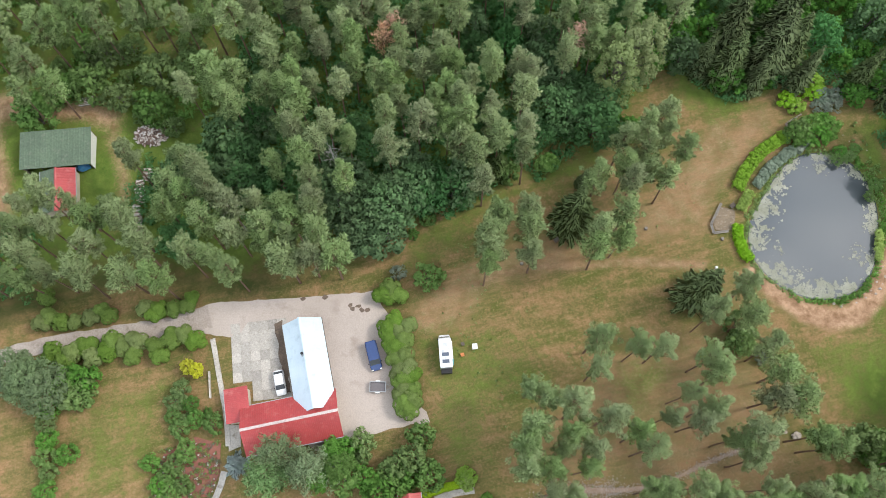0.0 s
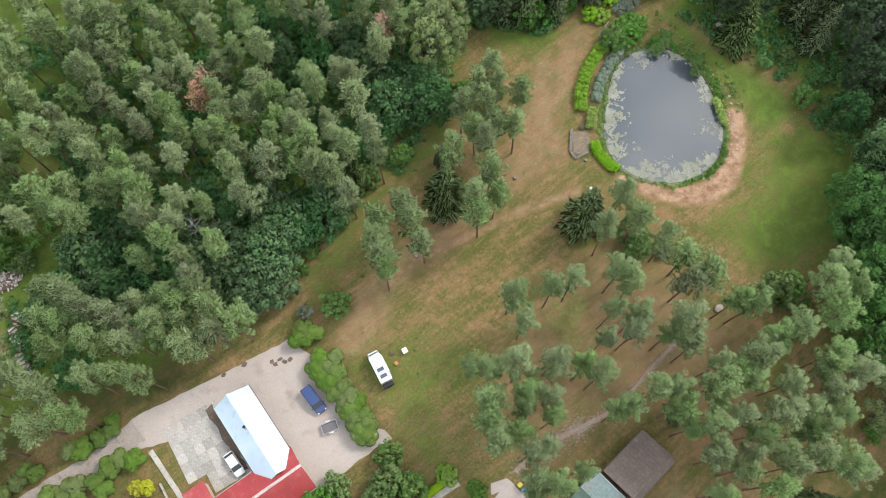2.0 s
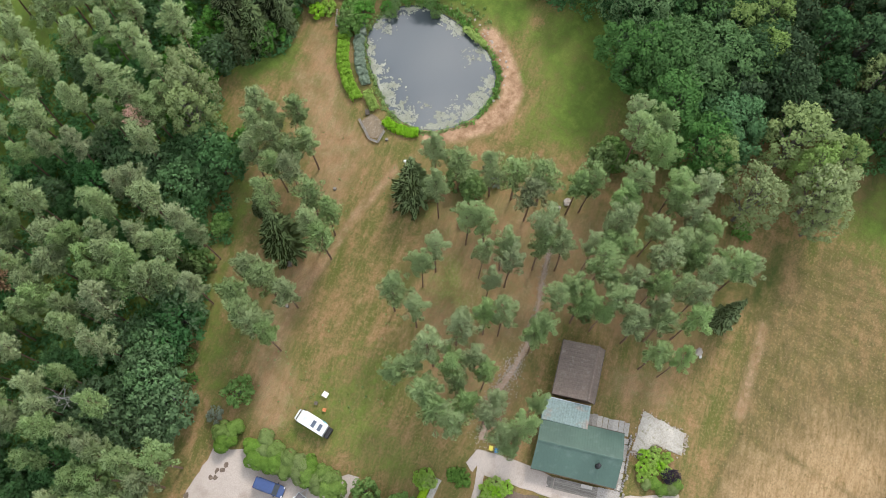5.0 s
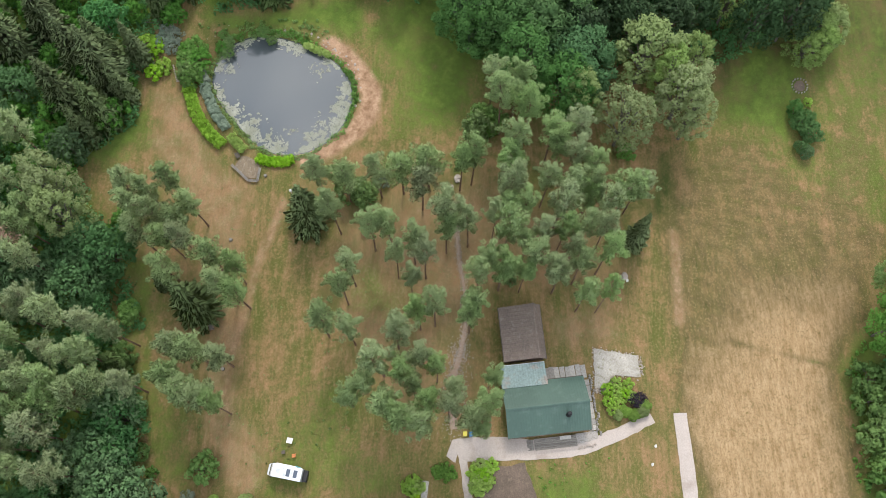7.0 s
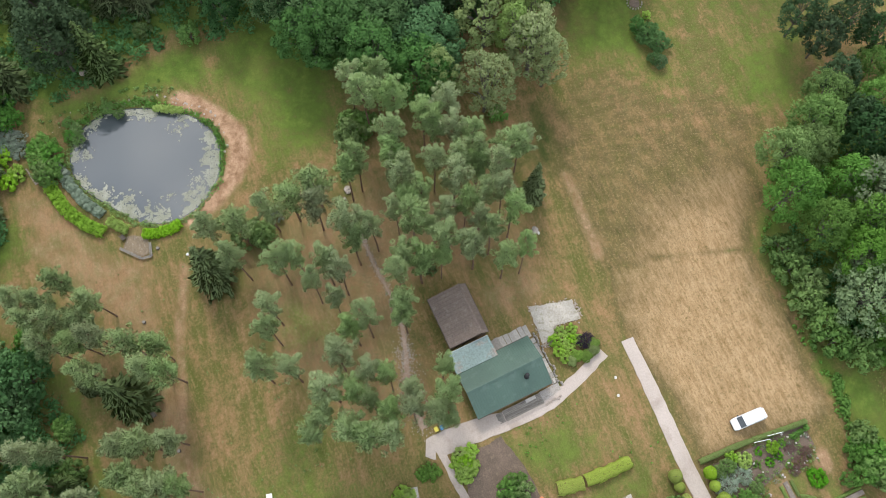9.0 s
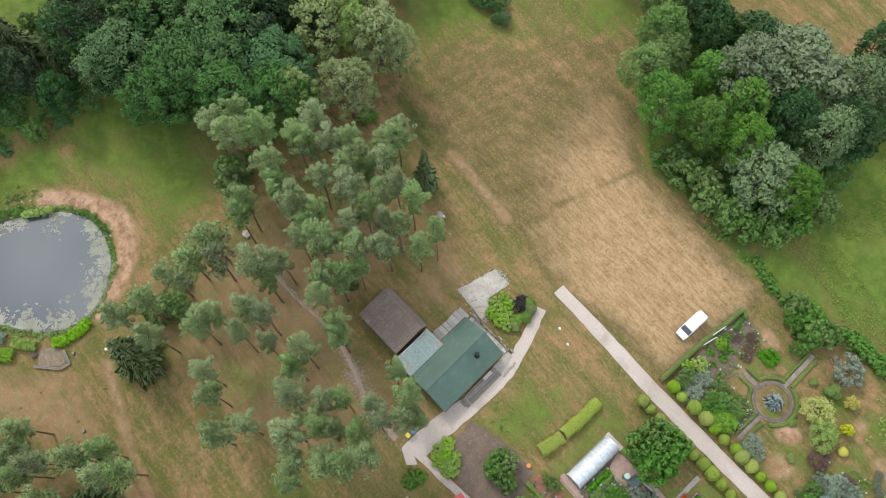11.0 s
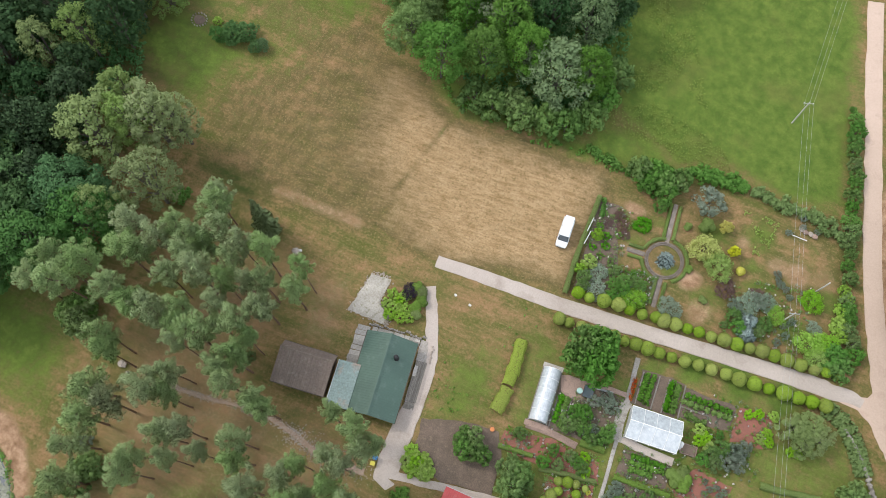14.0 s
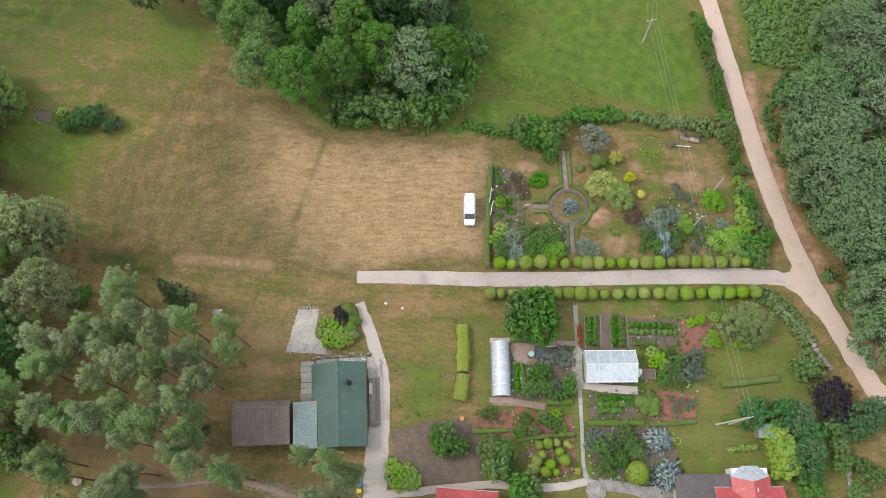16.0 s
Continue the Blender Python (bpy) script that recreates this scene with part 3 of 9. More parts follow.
GREEN_G = [(88.7, 31.6), (80.7, 14.2), (68.1, 12.2), (66.1, 21.7), (70.4, 29.9), (77.5, 36.8)]
HOUSE_BROWN = [(41.2, -16.8), (32.7, -22.3), (30.5, -15.3), (27.9, -9.2), (35.7, -7.7)]
HOUSE_GREEN = [(15.3, -21.3), (10.1, -24.2), (2.8, -17.8), (4.6, -10.6), (9.6, -7.7)]
MEADOW = [(36.2, -102.6), (15.2, -71.1), (1.5, -69.2), (-13.7, -73.4), (-27.4, -76.6), (-1.4, -130.3)]
POND_LAWN = [(81.8, 37.1), (94.3, 27.6), (83.8, 10.1), (76.0, 12.4), (66.0, 11.0), (59.8, 17.6), (59.7, 24.7), (70.7, 28.7)]
POND_TOP = [(74.5, 66.2), (85.3, 38.1), (75.0, 35.2), (74.1, 43.4), (74.4, 52.0), (70.1, 59.2)]
NW_LAWN = [(46.2, 80.0), (53.7, 68.3), (47.6, 65.9), (41.1, 69.7), (40.4, 76.6)]
NORTH_LAWN = [(21.6, 63.2), (30.6, 65.7), (28.9, 56.7), (16.3, 52.8), (7.6, 46.8), (-2.8, 37.3), (-8.3, 40.2), (-5.5, 45.0), (6.8, 53.9)]
WEST_LAWN = [(-57.8, 17.2), (-53.3, 23.2), (-43.5, 23.1), (-43.2, 14.4), (-44.4, 4.3), (-57.0, 4.5)]
WEST_LAWN2 = [(-68.7, 19.9), (-61.4, 18.1), (-60.4, 4.5), (-66.3, 4.6)]
SHED_LAWN = [(-60.9, 64.3), (-55.4, 63.1), (-54.5, 54.8), (-55.5, 50.7), (-59.4, 51.8)]
GARDEN = [(11.2, -62.8), (-32.2, -76.2), (-39.5, -52.8), (3.5, -38.4)]
GARDEN_S = [(4.9, -30.1), (-47.9, -46.5), (-60.7, -21.2), (-4.0, -3.5)]
SE_LAWN = [(-25.4, -39.5), (-40.7, -46.2), (-49.9, -34.8), (-54.2, -19.2), (-33.2, -12.6), (-32.4, -28.5)]
HOUSE_LAWN = [(14.4, -21.3), (6.1, -24.9), (2.4, -15.8), (5.5, -11.2), (10.1, -7.1)]
RV_GREEN = [(-2.0, 17.3), (-1.9, 31.6), (7.8, 26.0), (10.1, 13.7), (5.5, 6.2), (-0.4, 4.7)]
SHADE_LITTER = [(46.7, 35.0), (58.3, 6.2), (50.0, -18.8), (40.7, -17.7), (34.1, 0.5), (13.7, 0.3), (11.3, 16.8), (28.7, 29.5)]
BANK = [(73.4, 40.6), (72.3, 37.6), (70.2, 34.3), (66.8, 30.9), (62.6, 30.2), (58.7, 31.4), (54.9, 34.2), (51.6, 38.0)]
TRACK_BAND = [(47.0, 63.9), (42.0, 53.4), (37.7, 48.4), (20.4, 42.7), (6.4, 37.1), (-1.9, 31.6)]
CLEARING = [(-82.4, 71.1), (-71.0, 74.3), (-66.0, 69.8), (-59.8, 71.3), (-54.1, 68.5), (-51.7, 54.7), (-51.7, 45.7), (-53.5, 45.7), (-55.4, 63.1), (-59.6, 65.1), (-73.7, 65.3), (-70.8, 45.9), (-77.9, 44.1)]
# forest edge strip whose tree shade is put into the grass colour
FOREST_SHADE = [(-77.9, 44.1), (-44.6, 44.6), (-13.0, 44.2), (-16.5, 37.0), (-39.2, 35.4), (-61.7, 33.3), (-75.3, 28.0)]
FOREST_SOIL = [(-63.4, 84.5), (-36.3, 88.8), (-35.5, 77.2), (-44.4, 76.2), (-59.6, 78.6)]
FOREST = [(-99.0, 38.6), (-57.8, 39.0), (-33.2, 40.5), (-15.8, 44.2), (-5.5, 47.0), (4.9, 55.0), (21.6, 63.2), (31.8, 68.4), (41.8, 80.7), (48.9, 128.9), (-119.0, 131.3)]
warp = np.array([3.0 * noise.noise(Vector((x * 0.07, y * 0.07, 0))) for x, y in zip(gx, gy)])
wx, wy = gx + warp, gy - warp
dry = 0.45 * zone(wx, wy, HAY_CORE, 12) + 0.55 * zone(wx, wy, HAY, 6)
lush = 0.85 * zone(wx, wy, MEADOW, 5)
for poly, k, soft in ((POND_LAWN, 0.75, 9), (POND_TOP, 0.8, 6), (NW_LAWN, 0.7, 6), (NORTH_LAWN, 0.6, 7), (GREEN_A, 0.7, 6), (GREEN_B, 0.7, 8), (GREEN_C, 0.72, 4), (GREEN_D, 0.62, 6), (GREEN_E, 0.5, 6), (GREEN_F, 0.5, 9), (GREEN_G, 0.75, 7), (HOUSE_GREEN, 0.55, 6),
                      (WEST_LAWN, 0.42, 6), (SHED_LAWN, 0.9, 3), (GARDEN_S, 0.55, 5), (HOUSE_LAWN, 0.6, 6), (RV_GREEN, 0.5, 8), (FOREST, 0.75, 8), (SE_LAWN, 0.5, 6), (FAR_LAWN, 0.3, 10), (VERGE, 1.0, 4), (MEADOW_CORNER, 0.8, 4), (CLUMP_FRINGE, 0.8, 6), (NW_WOOD, 1.0, 4), (NE_WOOD, 1.0, 4)):
    lush = np.maximum(lush, k * zone(wx, wy, poly, soft))
dry = np.maximum(dry, 0.35 * zone(wx, wy, GARDEN, 4))
dry = np.maximum(dry, 0.35 * zone(wx, wy, WEST_LAWN2, 5))
olive = np.maximum(0.95 * zone(wx, wy, FAR_OLIVE, 22), 0.0 * wx)
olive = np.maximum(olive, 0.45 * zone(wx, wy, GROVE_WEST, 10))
# birch shade painted into the ground with the olive tone
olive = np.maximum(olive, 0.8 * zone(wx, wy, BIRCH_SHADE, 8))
# the pines' shade along the forest edge, painted as darker ground
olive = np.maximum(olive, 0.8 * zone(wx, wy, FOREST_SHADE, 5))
dry = dry * (1 - 0.7 * zone(wx, wy, FAR_OLIVE, 18))
bare = np.clip(1.35 - near_line(gx + 0.3 * warp, gy, BANK) / 2.1, 0, 1)
bare = np.maximum(bare, 0.42 * np.clip(1.3 - near_line(wx, wy, TRACK_BAND) / 5, 0, 1))
bare = np.maximum(bare, 0.7 * zone(wx, wy, CLEARING, 4))
bare = np.maximum(bare, 0.5 * zone(wx, wy, POND_BROWN, 8))
bare = np.maximum(bare, 0.42 * zone(wx, wy, LITTER, 10))
bare = np.maximum(bare, 0.4 * zone(wx, wy, HOUSE_BROWN, 6))
for line in PALE_LINES:
    bare = np.maximum(bare, 0.55 * np.clip(1.2 - near_line(wx, wy, line) / 1.6, 0, 1))
bare = np.maximum(bare, 0.36 * zone(wx, wy, SHADE_LITTER, 10))
bare = np.maximum(bare, 0.35 * zone(wx, wy, FOREST_SOIL, 10))
bare = np.maximum(bare, 0.8 * np.clip(1.3 - near_line(wx, wy, ROAD_SOIL) / 1.5, 0, 1))
for line in FIELD_LINES:
    near = np.clip(1.0 - near_line(gx + 0.1 * warp, gy, line) / 0.6, 0, 1)
    lush, dry = np.maximum(lush, 0.34 * near), dry * (1 - 0.3 * near)
lush = np.maximum(lush, 0.40 * zone(wx, wy, FIELD_WEST, 16))
for x, y, r, k in GARDEN_GREEN:
    lush = np.maximum(lush, 1.35 * k * np.clip(1.6 * (1 - np.hypot(wx - x, wy - y) / r), 0, 1))
for x, y, r, k in GARDEN_BARE:
    bare = np.maximum(bare, 1.45 * k * np.clip(1.6 * (1 - np.hypot(wx - x, wy - y) / r), 0, 1))
pa, pr = np.arctan2(gy - POND[1], gx - POND[0]), np.hypot(gx - POND[0], gy - POND[1])
rim = pr - pond_r(pa)
lush = np.maximum(lush, 0.75 * np.clip(1 - np.abs(rim - 0.5) / 1.1, 0, 1))
gz = np.array([0.10 * noise.noise(Vector((x * 0.05, y * 0.05, 3))) + 0.04 * noise.noise(Vector((x * 0.4, y * 0.4, 7))) for x, y in zip(gx, gy)]) - 0.06
gz = np.where(rim < 1.5, gz - 0.5 * np.clip((0.9 - rim) / 1.1, 0, 1) - 1.0 * np.clip(-rim / 2.5, 0, 1), gz)
nx, ny = len(axis_x), len(axis_y)
idx = np.arange(nx * ny).reshape(nx, ny)
quads = np.stack([idx[:-1, :-1], idx[1:, :-1], idx[1:, 1:], idx[:-1, 1:]], -1).reshape(-1, 4)
me = bpy.data.meshes.new("ground")
me.from_pydata(np.stack([gx, gy, gz], 1).tolist(), [], quads.tolist())
me.materials.append(GROUND)
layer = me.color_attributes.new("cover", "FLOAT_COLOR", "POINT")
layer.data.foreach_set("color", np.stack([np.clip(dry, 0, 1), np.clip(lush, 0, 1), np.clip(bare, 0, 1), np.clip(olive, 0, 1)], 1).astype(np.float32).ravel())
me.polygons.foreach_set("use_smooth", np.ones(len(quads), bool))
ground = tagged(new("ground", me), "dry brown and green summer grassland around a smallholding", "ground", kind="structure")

# ---- pond ----
bm = bmesh.new()
ring = [bm.verts.new((POND[0] + (pond_r(a) + 0.9) * math.cos(a), POND[1] + (pond_r(a) + 0.9) * math.sin(a), -0.42)) for a in np.linspace(0, 2 * math.pi, 97)[:-1]]
bm.faces.new(ring)
solid("water", bm, WATER, "still grey pond water mirroring an overcast sky", "water", kind="structure")

# ---- roads, yard and paths ----
ROAD_LINE = [(-10.7, -118.0), (-20.5, -98.2), (-27.7, -84.1), (-33.7, -72.2), (-40.7, -60.4), (-46.0, -52.8), (-50.4, -47.3), (-53.1, -44.3), (-56.4, -40.6), (-59.8, -37.0), (-67.1, -30.3), (-73.6, -25.4)]
solid("road", strip(bmesh.new(), ROAD_LINE, [3.0, 3.1, 3.2, 3.2, 3.3, 3.6], 0.062, 0.3), ROADM, "pale pinkish gravel country road", "road", kind="structure")
DRIVE_LINE = [(24.2, -30.9), (14.7, -33.8), (4.0, -36.8), (-8.3, -40.7), (-21.4, -45.1), (-34.5, -49.4), (-37.9, -50.2), (-40.3, -51.2), (-42.7, -51.4)]
solid("driveway", strip(bmesh.new(), DRIVE_LINE, [2.1, 2.4, 2.5, 2.6, 2.8, 2.4, 1.6], 0.055, 0.15), GRAVEL, "pale gravel driveway between clipped bushes", "driveway", kind="structure")
solid("road_junction", sheet(bmesh.new(), [(-37.4, -51.2), (-40.6, -51.9), (-43.0, -52.7), (-43.4, -53.9), (-49.0, -46.7), (-48.1, -47.0), (-45.5, -49.0), (-42.5, -50.2), (-39.2, -49.4)], 0.04, 0.3), ROADM, "worn earth and gravel where the drive meets the road", "junction", kind="structure")
HOUSE_PATH = [(22.4, -26.9), (19.7, -23.5), (16.3, -18.8), (14.3, -14.8), (12.9, -8.9), (11.7, -3.9), (10.2, 1.0), (10.0, 1.0)]
solid("gravel_path", strip(bmesh.new(), HOUSE_PATH, [1.6, 1.9, 2.1, 2.2, 3.2, 3.7, 3.7, 3.0], 0.05, 0.2), GRAVEL, "pale gravel path curving round the green house", "path", kind="structure")
solid("garden_path", strip(bmesh.new(), [(11.1, 0.7), (5.9, -1.2), (0.4, -3.6), (-5.9, -6.2), (-10.1, -7.1), (-15.8, -8.9), (-19.6, -10.9)], [1.2], 0.05, 0.15), GRAVEL, "narrow pale gravel garden path", "path", kind="structure")
solid("garden_path", strip(bmesh.new(), [(-10.9, -36.9), (-12.1, -33.4), (-13.1, -30.4), (-15.1, -24.0), (-16.9, -18.2), (-18.8, -12.2), (-20.5, -10.9)], [0.85, 0.8, 0.8, 0.65, 0.6, 0.65, 0.9], 0.06, 0.08), CONCRETE, "narrow pale concrete garden path", "path", kind="structure")
solid("garden_path", strip(bmesh.new(), [(-21.3, -11.1), (-25.6, -11.8), (-29.0, -12.1), (-32.9, -13.7)], [1.7], 0.06, 0.1), STONE, "cobbled garden path along a lawn", "path", kind="structure")
YARD = [(-37.9, 32.8), (-37.5, 34.2), (-27.4, 34.7), (-19.2, 35.2), (-10.6, 35.9), (-8.4, 31.7), (-7.0, 24.4), (-6.2, 19.1), (-2.3, 16.7), (-2.0, 14.9), (-8.1, 14.1), (-13.7, 12.1), (-19.3, 10.7), (-25.1, 15.9), (-24.6, 23.7), (-26.2, 29.2), (-33.8, 28.6), (-39.7, 29.7)]
solid("gravel_yard", sheet(bmesh.new(), YARD, 0.05, 0.35), GRAVEL, "wide pale gravel farmyard", "yard", kind="structure")
TRACK = [(-37.0, 32.1), (-42.4, 30.5), (-48.6, 29.6), (-55.7, 28.8), (-62.7, 27.7), (-69.6, 25.9), (-79.8, 23.1)]
for k, (x, y) in enumerate([(-14.6, 33.5), (-13.3, 33.4), (-12.7, 32.7), (-11.8, 32.8), (-14.2, 33.0), (-18.7, 35.0), (-22.2, 34.7)]):
    solid("litter_patch", sheet(bmesh.new(), [(x + (0.35 + 0.2 * ((k * 7 + q * 3) % 4) / 3) * math.cos(q * 0.9), y + (0.25 + 0.2 * ((k * 5 + q * 2) % 3) / 2) * math.sin(q * 0.9)) for q in range(7)], 0.075, 0.15, step=0.25), SOIL, "dark scrap of leaf litter on the gravel yard", "litter", kind="structure")
solid("farm_track", strip(bmesh.new(), TRACK, [4.2, 2.7, 2.4], 0.045, 0.3), TRACKM, "narrow gravel track leading to the farmyard", "track", kind="structure")
PATIO = [(30.9, -15.9), (31.4, -22.9), (28.2, -24.0), (27.5, -19.7), (24.9, -18.9), (24.7, -17.3)]
solid("patio", sheet(bmesh.new(), PATIO, 0.06, 0.28, step=0.6), PATIOM, "pale crushed stone patio beside the house", "patio", kind="structure")
solid("forest_path", strip(bmesh.new(), [(45.6, 10.2), (40.9, 8.7), (34.6, 6.1), (28.2, 4.6), (22.6, 4.5), (18.1, 4.1), (13.1, 2.5)], [0.5, 0.55, 0.6, 0.8, 1.3, 1.2], 0.005, 0.3), surface("stony_litter", (0.34, 0.25, 0.19), (0.26, 0.175, 0.125), (0.46, 0.38, 0.32), 0.9, 6.0, 1.0, bump=0.7, dist=0.05), "faint stony footpath through the pine grove", "path", kind="structure")


def pebbles(name, pts, width, count, size, label, mat, seed):
    """Many small stones strewn along a line, denser in its middle."""
    r_ = np.random.default_rng(seed)
    line_ = smooth_line([(x, y, 0) for x, y in pts], 12)
    verts, faces = [], []
    for _ in range(count):
        f = r_.random() * (len(line_) - 1.001)
        a_, b_ = line_[int(f)], line_[int(f) + 1]
        p = a_.lerp(b_, f - int(f))
        w = width[0] + (width[1] - width[0]) * f / len(line_)
        k = size * (0.5 + r_.random())
        x, y = p.x + r_.normal() * w * 0.5, p.y + r_.normal() * w * 0.5
        n = len(verts)
        t_ = r_.random() * 6.28
        for q in range(5):
            verts.append((x + math.cos(t_ + q * 1.2566) * k * (0.8 + 0.4 * r_.random()), y + math.sin(t_ + q * 1.2566) * k * (0.8 + 0.4 * r_.random()), -0.05))
        verts.append((x, y, k * 0.8 + 0.02))
        faces += [(n + q, n + (q + 1) % 5, n + 5) for q in range(5)]
    me = bpy.data.meshes.new(name)
    me.from_pydata(verts, [], faces)
    me.materials.append(mat)
    return tagged(new(name, me), label, "stones", kind="stuff")


PALE_STONE = surface("pale_path_stone", (0.48, 0.42, 0.37), (0.38, 0.32, 0.27), None, 1.5, 7.0, 0.9)
pebbles("path_stones", [(45.6, 10.2), (40.9, 8.7), (34.6, 6.1), (28.2, 4.6), (24.0, 4.5)], (0.5, 0.9), 900, 0.09, "pale stones strewn along the footpath", PALE_STONE, 1)
pebbles("path_stones", [(26.0, 4.6), (22.6, 4.5), (18.1, 4.1), (13.1, 2.5)], (1.6, 2.2), 900, 0.08, "pale stones scattered over the worn ground", PALE_STONE, 2)
pebbles("patio_stones", [(30.6, -16.2), (31.2, -22.6), (28.4, -23.7), (27.6, -20.0), (25.2, -19.0), (25.0, -17.6), (30.6, -16.2)], (0.5, 0.5), 420, 0.12, "loose pale stones round the patio's edge", PALE_STONE, 3)

# ---- buildings ----
def ribbed(bm, a, b, c, d, pitch=0.35, rise=0.035, thick=0.06):
    """A ribbed metal slope: a-b along the eave, d-c along the ridge, ribs running up it."""
    a, b, c, d = (Vector(p) for p in (a, b, c, d))
    up = (b - a).cross(d - a).normalized()
    if up.z < 0:
        up = -up
    n = max(2, int((b - a).length / pitch))
    prof = []
    for i in range(n):
        for f, h in ((0.0, 0), (0.62, 0), (0.70, rise), (0.92, rise)):
            prof.append(((i + f) / n, h))
    prof.append((1.0, 0))
    lo = [bm.verts.new(a.lerp(b, f) + up * h) for f, h in prof]
    hi = [bm.verts.new(d.lerp(c, f) + up * h) for f, h in prof]
    for i in range(len(prof) - 1):
        bm.faces.new((lo[i], lo[i + 1], hi[i + 1], hi[i]))
    lo2 = [bm.verts.new(a - up * thick), bm.verts.new(b - up * thick)]
    hi2 = [bm.verts.new(d - up * thick), bm.verts.new(c - up * thick)]
    bm.faces.new((lo2[0], hi2[0], hi2[1], lo2[1]))
    bm.faces.new((lo[0], hi[0], hi2[0], lo2[0]))
    bm.faces.new((lo[-1], lo2[1], hi2[1], hi[-1]))
    bm.faces.new(lo[::-1] + lo2)
    bm.faces.new(hi + hi2[::-1])
    return bm


def gable_walls(L, W, eave, ridge, off=0.5):
    """Walls of a gabled house: length along x, ridge at y = off * W."""
    bm = bmesh.new()
    prof = [(0, -0.2), (W, -0.2), (W, eave), (off * W, ridge), (0, eave)]
    a = [bm.verts.new((0, y, z)) for y, z in prof]
    b = [bm.verts.new((L, y, z)) for y, z in prof]
    bm.faces.new(a[::-1])
    bm.faces.new(b)
    for i in range(5):
        j = (i + 1) % 5
        bm.faces.new((a[i], a[j], b[j], b[i]))
    return bm


def window_on(house, x0, x1, z0, z1, y, out=-1, axis="y", mat=WHITE, name="window"):
    """A framed window in the wall plane y (or x) of a house."""
    def slab(u0, u1, z0_, z1_, d0, d1):
        d0, d1 = sorted((y + out * d0, y + out * d1))
        return bx(u0, u1, d0, d1, z0_, z1_) if axis == "y" else bx(d0, d1, u0, u1, z0_, z1_)
    bm = slab(x0, x1, z0, z0 + 0.09, 0.0, 0.07)
    for q in ((x0, x1, z1 - 0.09, z1), (x0, x0 + 0.09, z0 + 0.09, z1 - 0.09), (x1 - 0.09, x1, z0 + 0.09, z1 - 0.09)):
        d0, d1 = sorted((y, y + out * 0.07))
        if axis == "y":
            box(bm, q[0], q[1], d0, d1, q[2], q[3])
        else:
            box(bm, d0, d1, q[0], q[1], q[2], q[3])
    w = part(name, bm, mat, house)
    part("pane", slab(x0 + 0.09, x1 - 0.09, z0 + 0.09, z1 - 0.09, 0.01, 0.035), GLASS, w, "dark glass pane")
    return w


def gable_house(name, label, m, L, W, eave, ridge, wall, roof, over=0.4, off=0.5, pitch=0.35, cap=None, rise=0.035):
    h = thing(name, label, "house" if "house" in name else "outbuilding", m)
    part("wall", gable_walls(L, W, eave, ridge, off), wall, h)
    s0, s1 = (ridge - eave) / (off * W), (ridge - eave) / ((1 - off) * W)
    t = 0.07
    part("roof", ribbed(bmesh.new(), (-over, -over, eave - over * s0 + t), (L + over, -over, eave - over * s0 + t), (L + over, off * W, ridge + t), (-over, off * W, ridge + t), pitch, rise), roof, h)
    part("roof", ribbed(bmesh.new(), (L + over, W + over, eave - over * s1 + t), (-over, W + over, eave - over * s1 + t), (-over, off * W, ridge + t), (L + over, off * W, ridge + t), pitch, rise), roof, h)
    bm = bmesh.new()
    r = [bm.verts.new((x, off * W + y, ridge + z)) for x in (-over - 0.02, L + over + 0.02) for y, z in ((-0.22, 0.03 + t), (0, 0.14 + t), (0.22, 0.03 + t))]
    bm.faces.new((r[0], r[1], r[4], r[3]))
    bm.faces.new((r[1], r[2], r[5], r[4]))
    bm.faces.new((r[0], r[3], r[5], r[2]))
    part("ridge_cap", bm, cap or roof, h)
    for y, out in ((-over, -1), (W + over, 1)):
        s = s0 if out < 0 else s1
        z = eave - over * s
        part("gutter", bx(-over, L + over, min(y, y + out * 0.11), max(y, y + out * 0.11), z - 0.06, z + 0.04), STEEL if wall == WALL_CREAM else TIMBER_DK, h)
    for x in (-over, L + over - 0.05):
        bm = bmesh.new()
        for y0, z0, y1, z1 in ((-over, eave - over * s0, off * W, ridge), (off * W, ridge, W + over, eave - over * s1)):
            vs = [bm.verts.new((x + dx, yy, zz + dz)) for dx in (0, 0.05) for yy, zz, dz in ((y0, z0, -0.16), (y1, z1, -0.16), (y1, z1, 0.05), (y0, z0, 0.05))]
            for f in ((0, 1, 2, 3), (7, 6, 5, 4), (0, 4, 5, 1), (3, 2, 6, 7), (0, 3, 7, 4), (1, 5, 6, 2)):
                bm.faces.new([vs[k] for k in f])
        part("bargeboard", bm, wall, h)
    return h


def chimney(house, x, y, z0, z1, r, mat):
    c = part("chimney", cyl(bmesh.new(), x, y, z0, z1, r, 14), mat, house, "round metal flue")
    part("flashing", cyl(bmesh.new(), x, y, z0 - 0.1, z0 + 0.55, r * 2.0, 14, r * 1.15), mat, c)
    part("cowl", cyl(bmesh.new(), x, y, z1, z1 + 0.12, r * 1.5, 14, r * 0.7), BLACK, c, "black cowl")


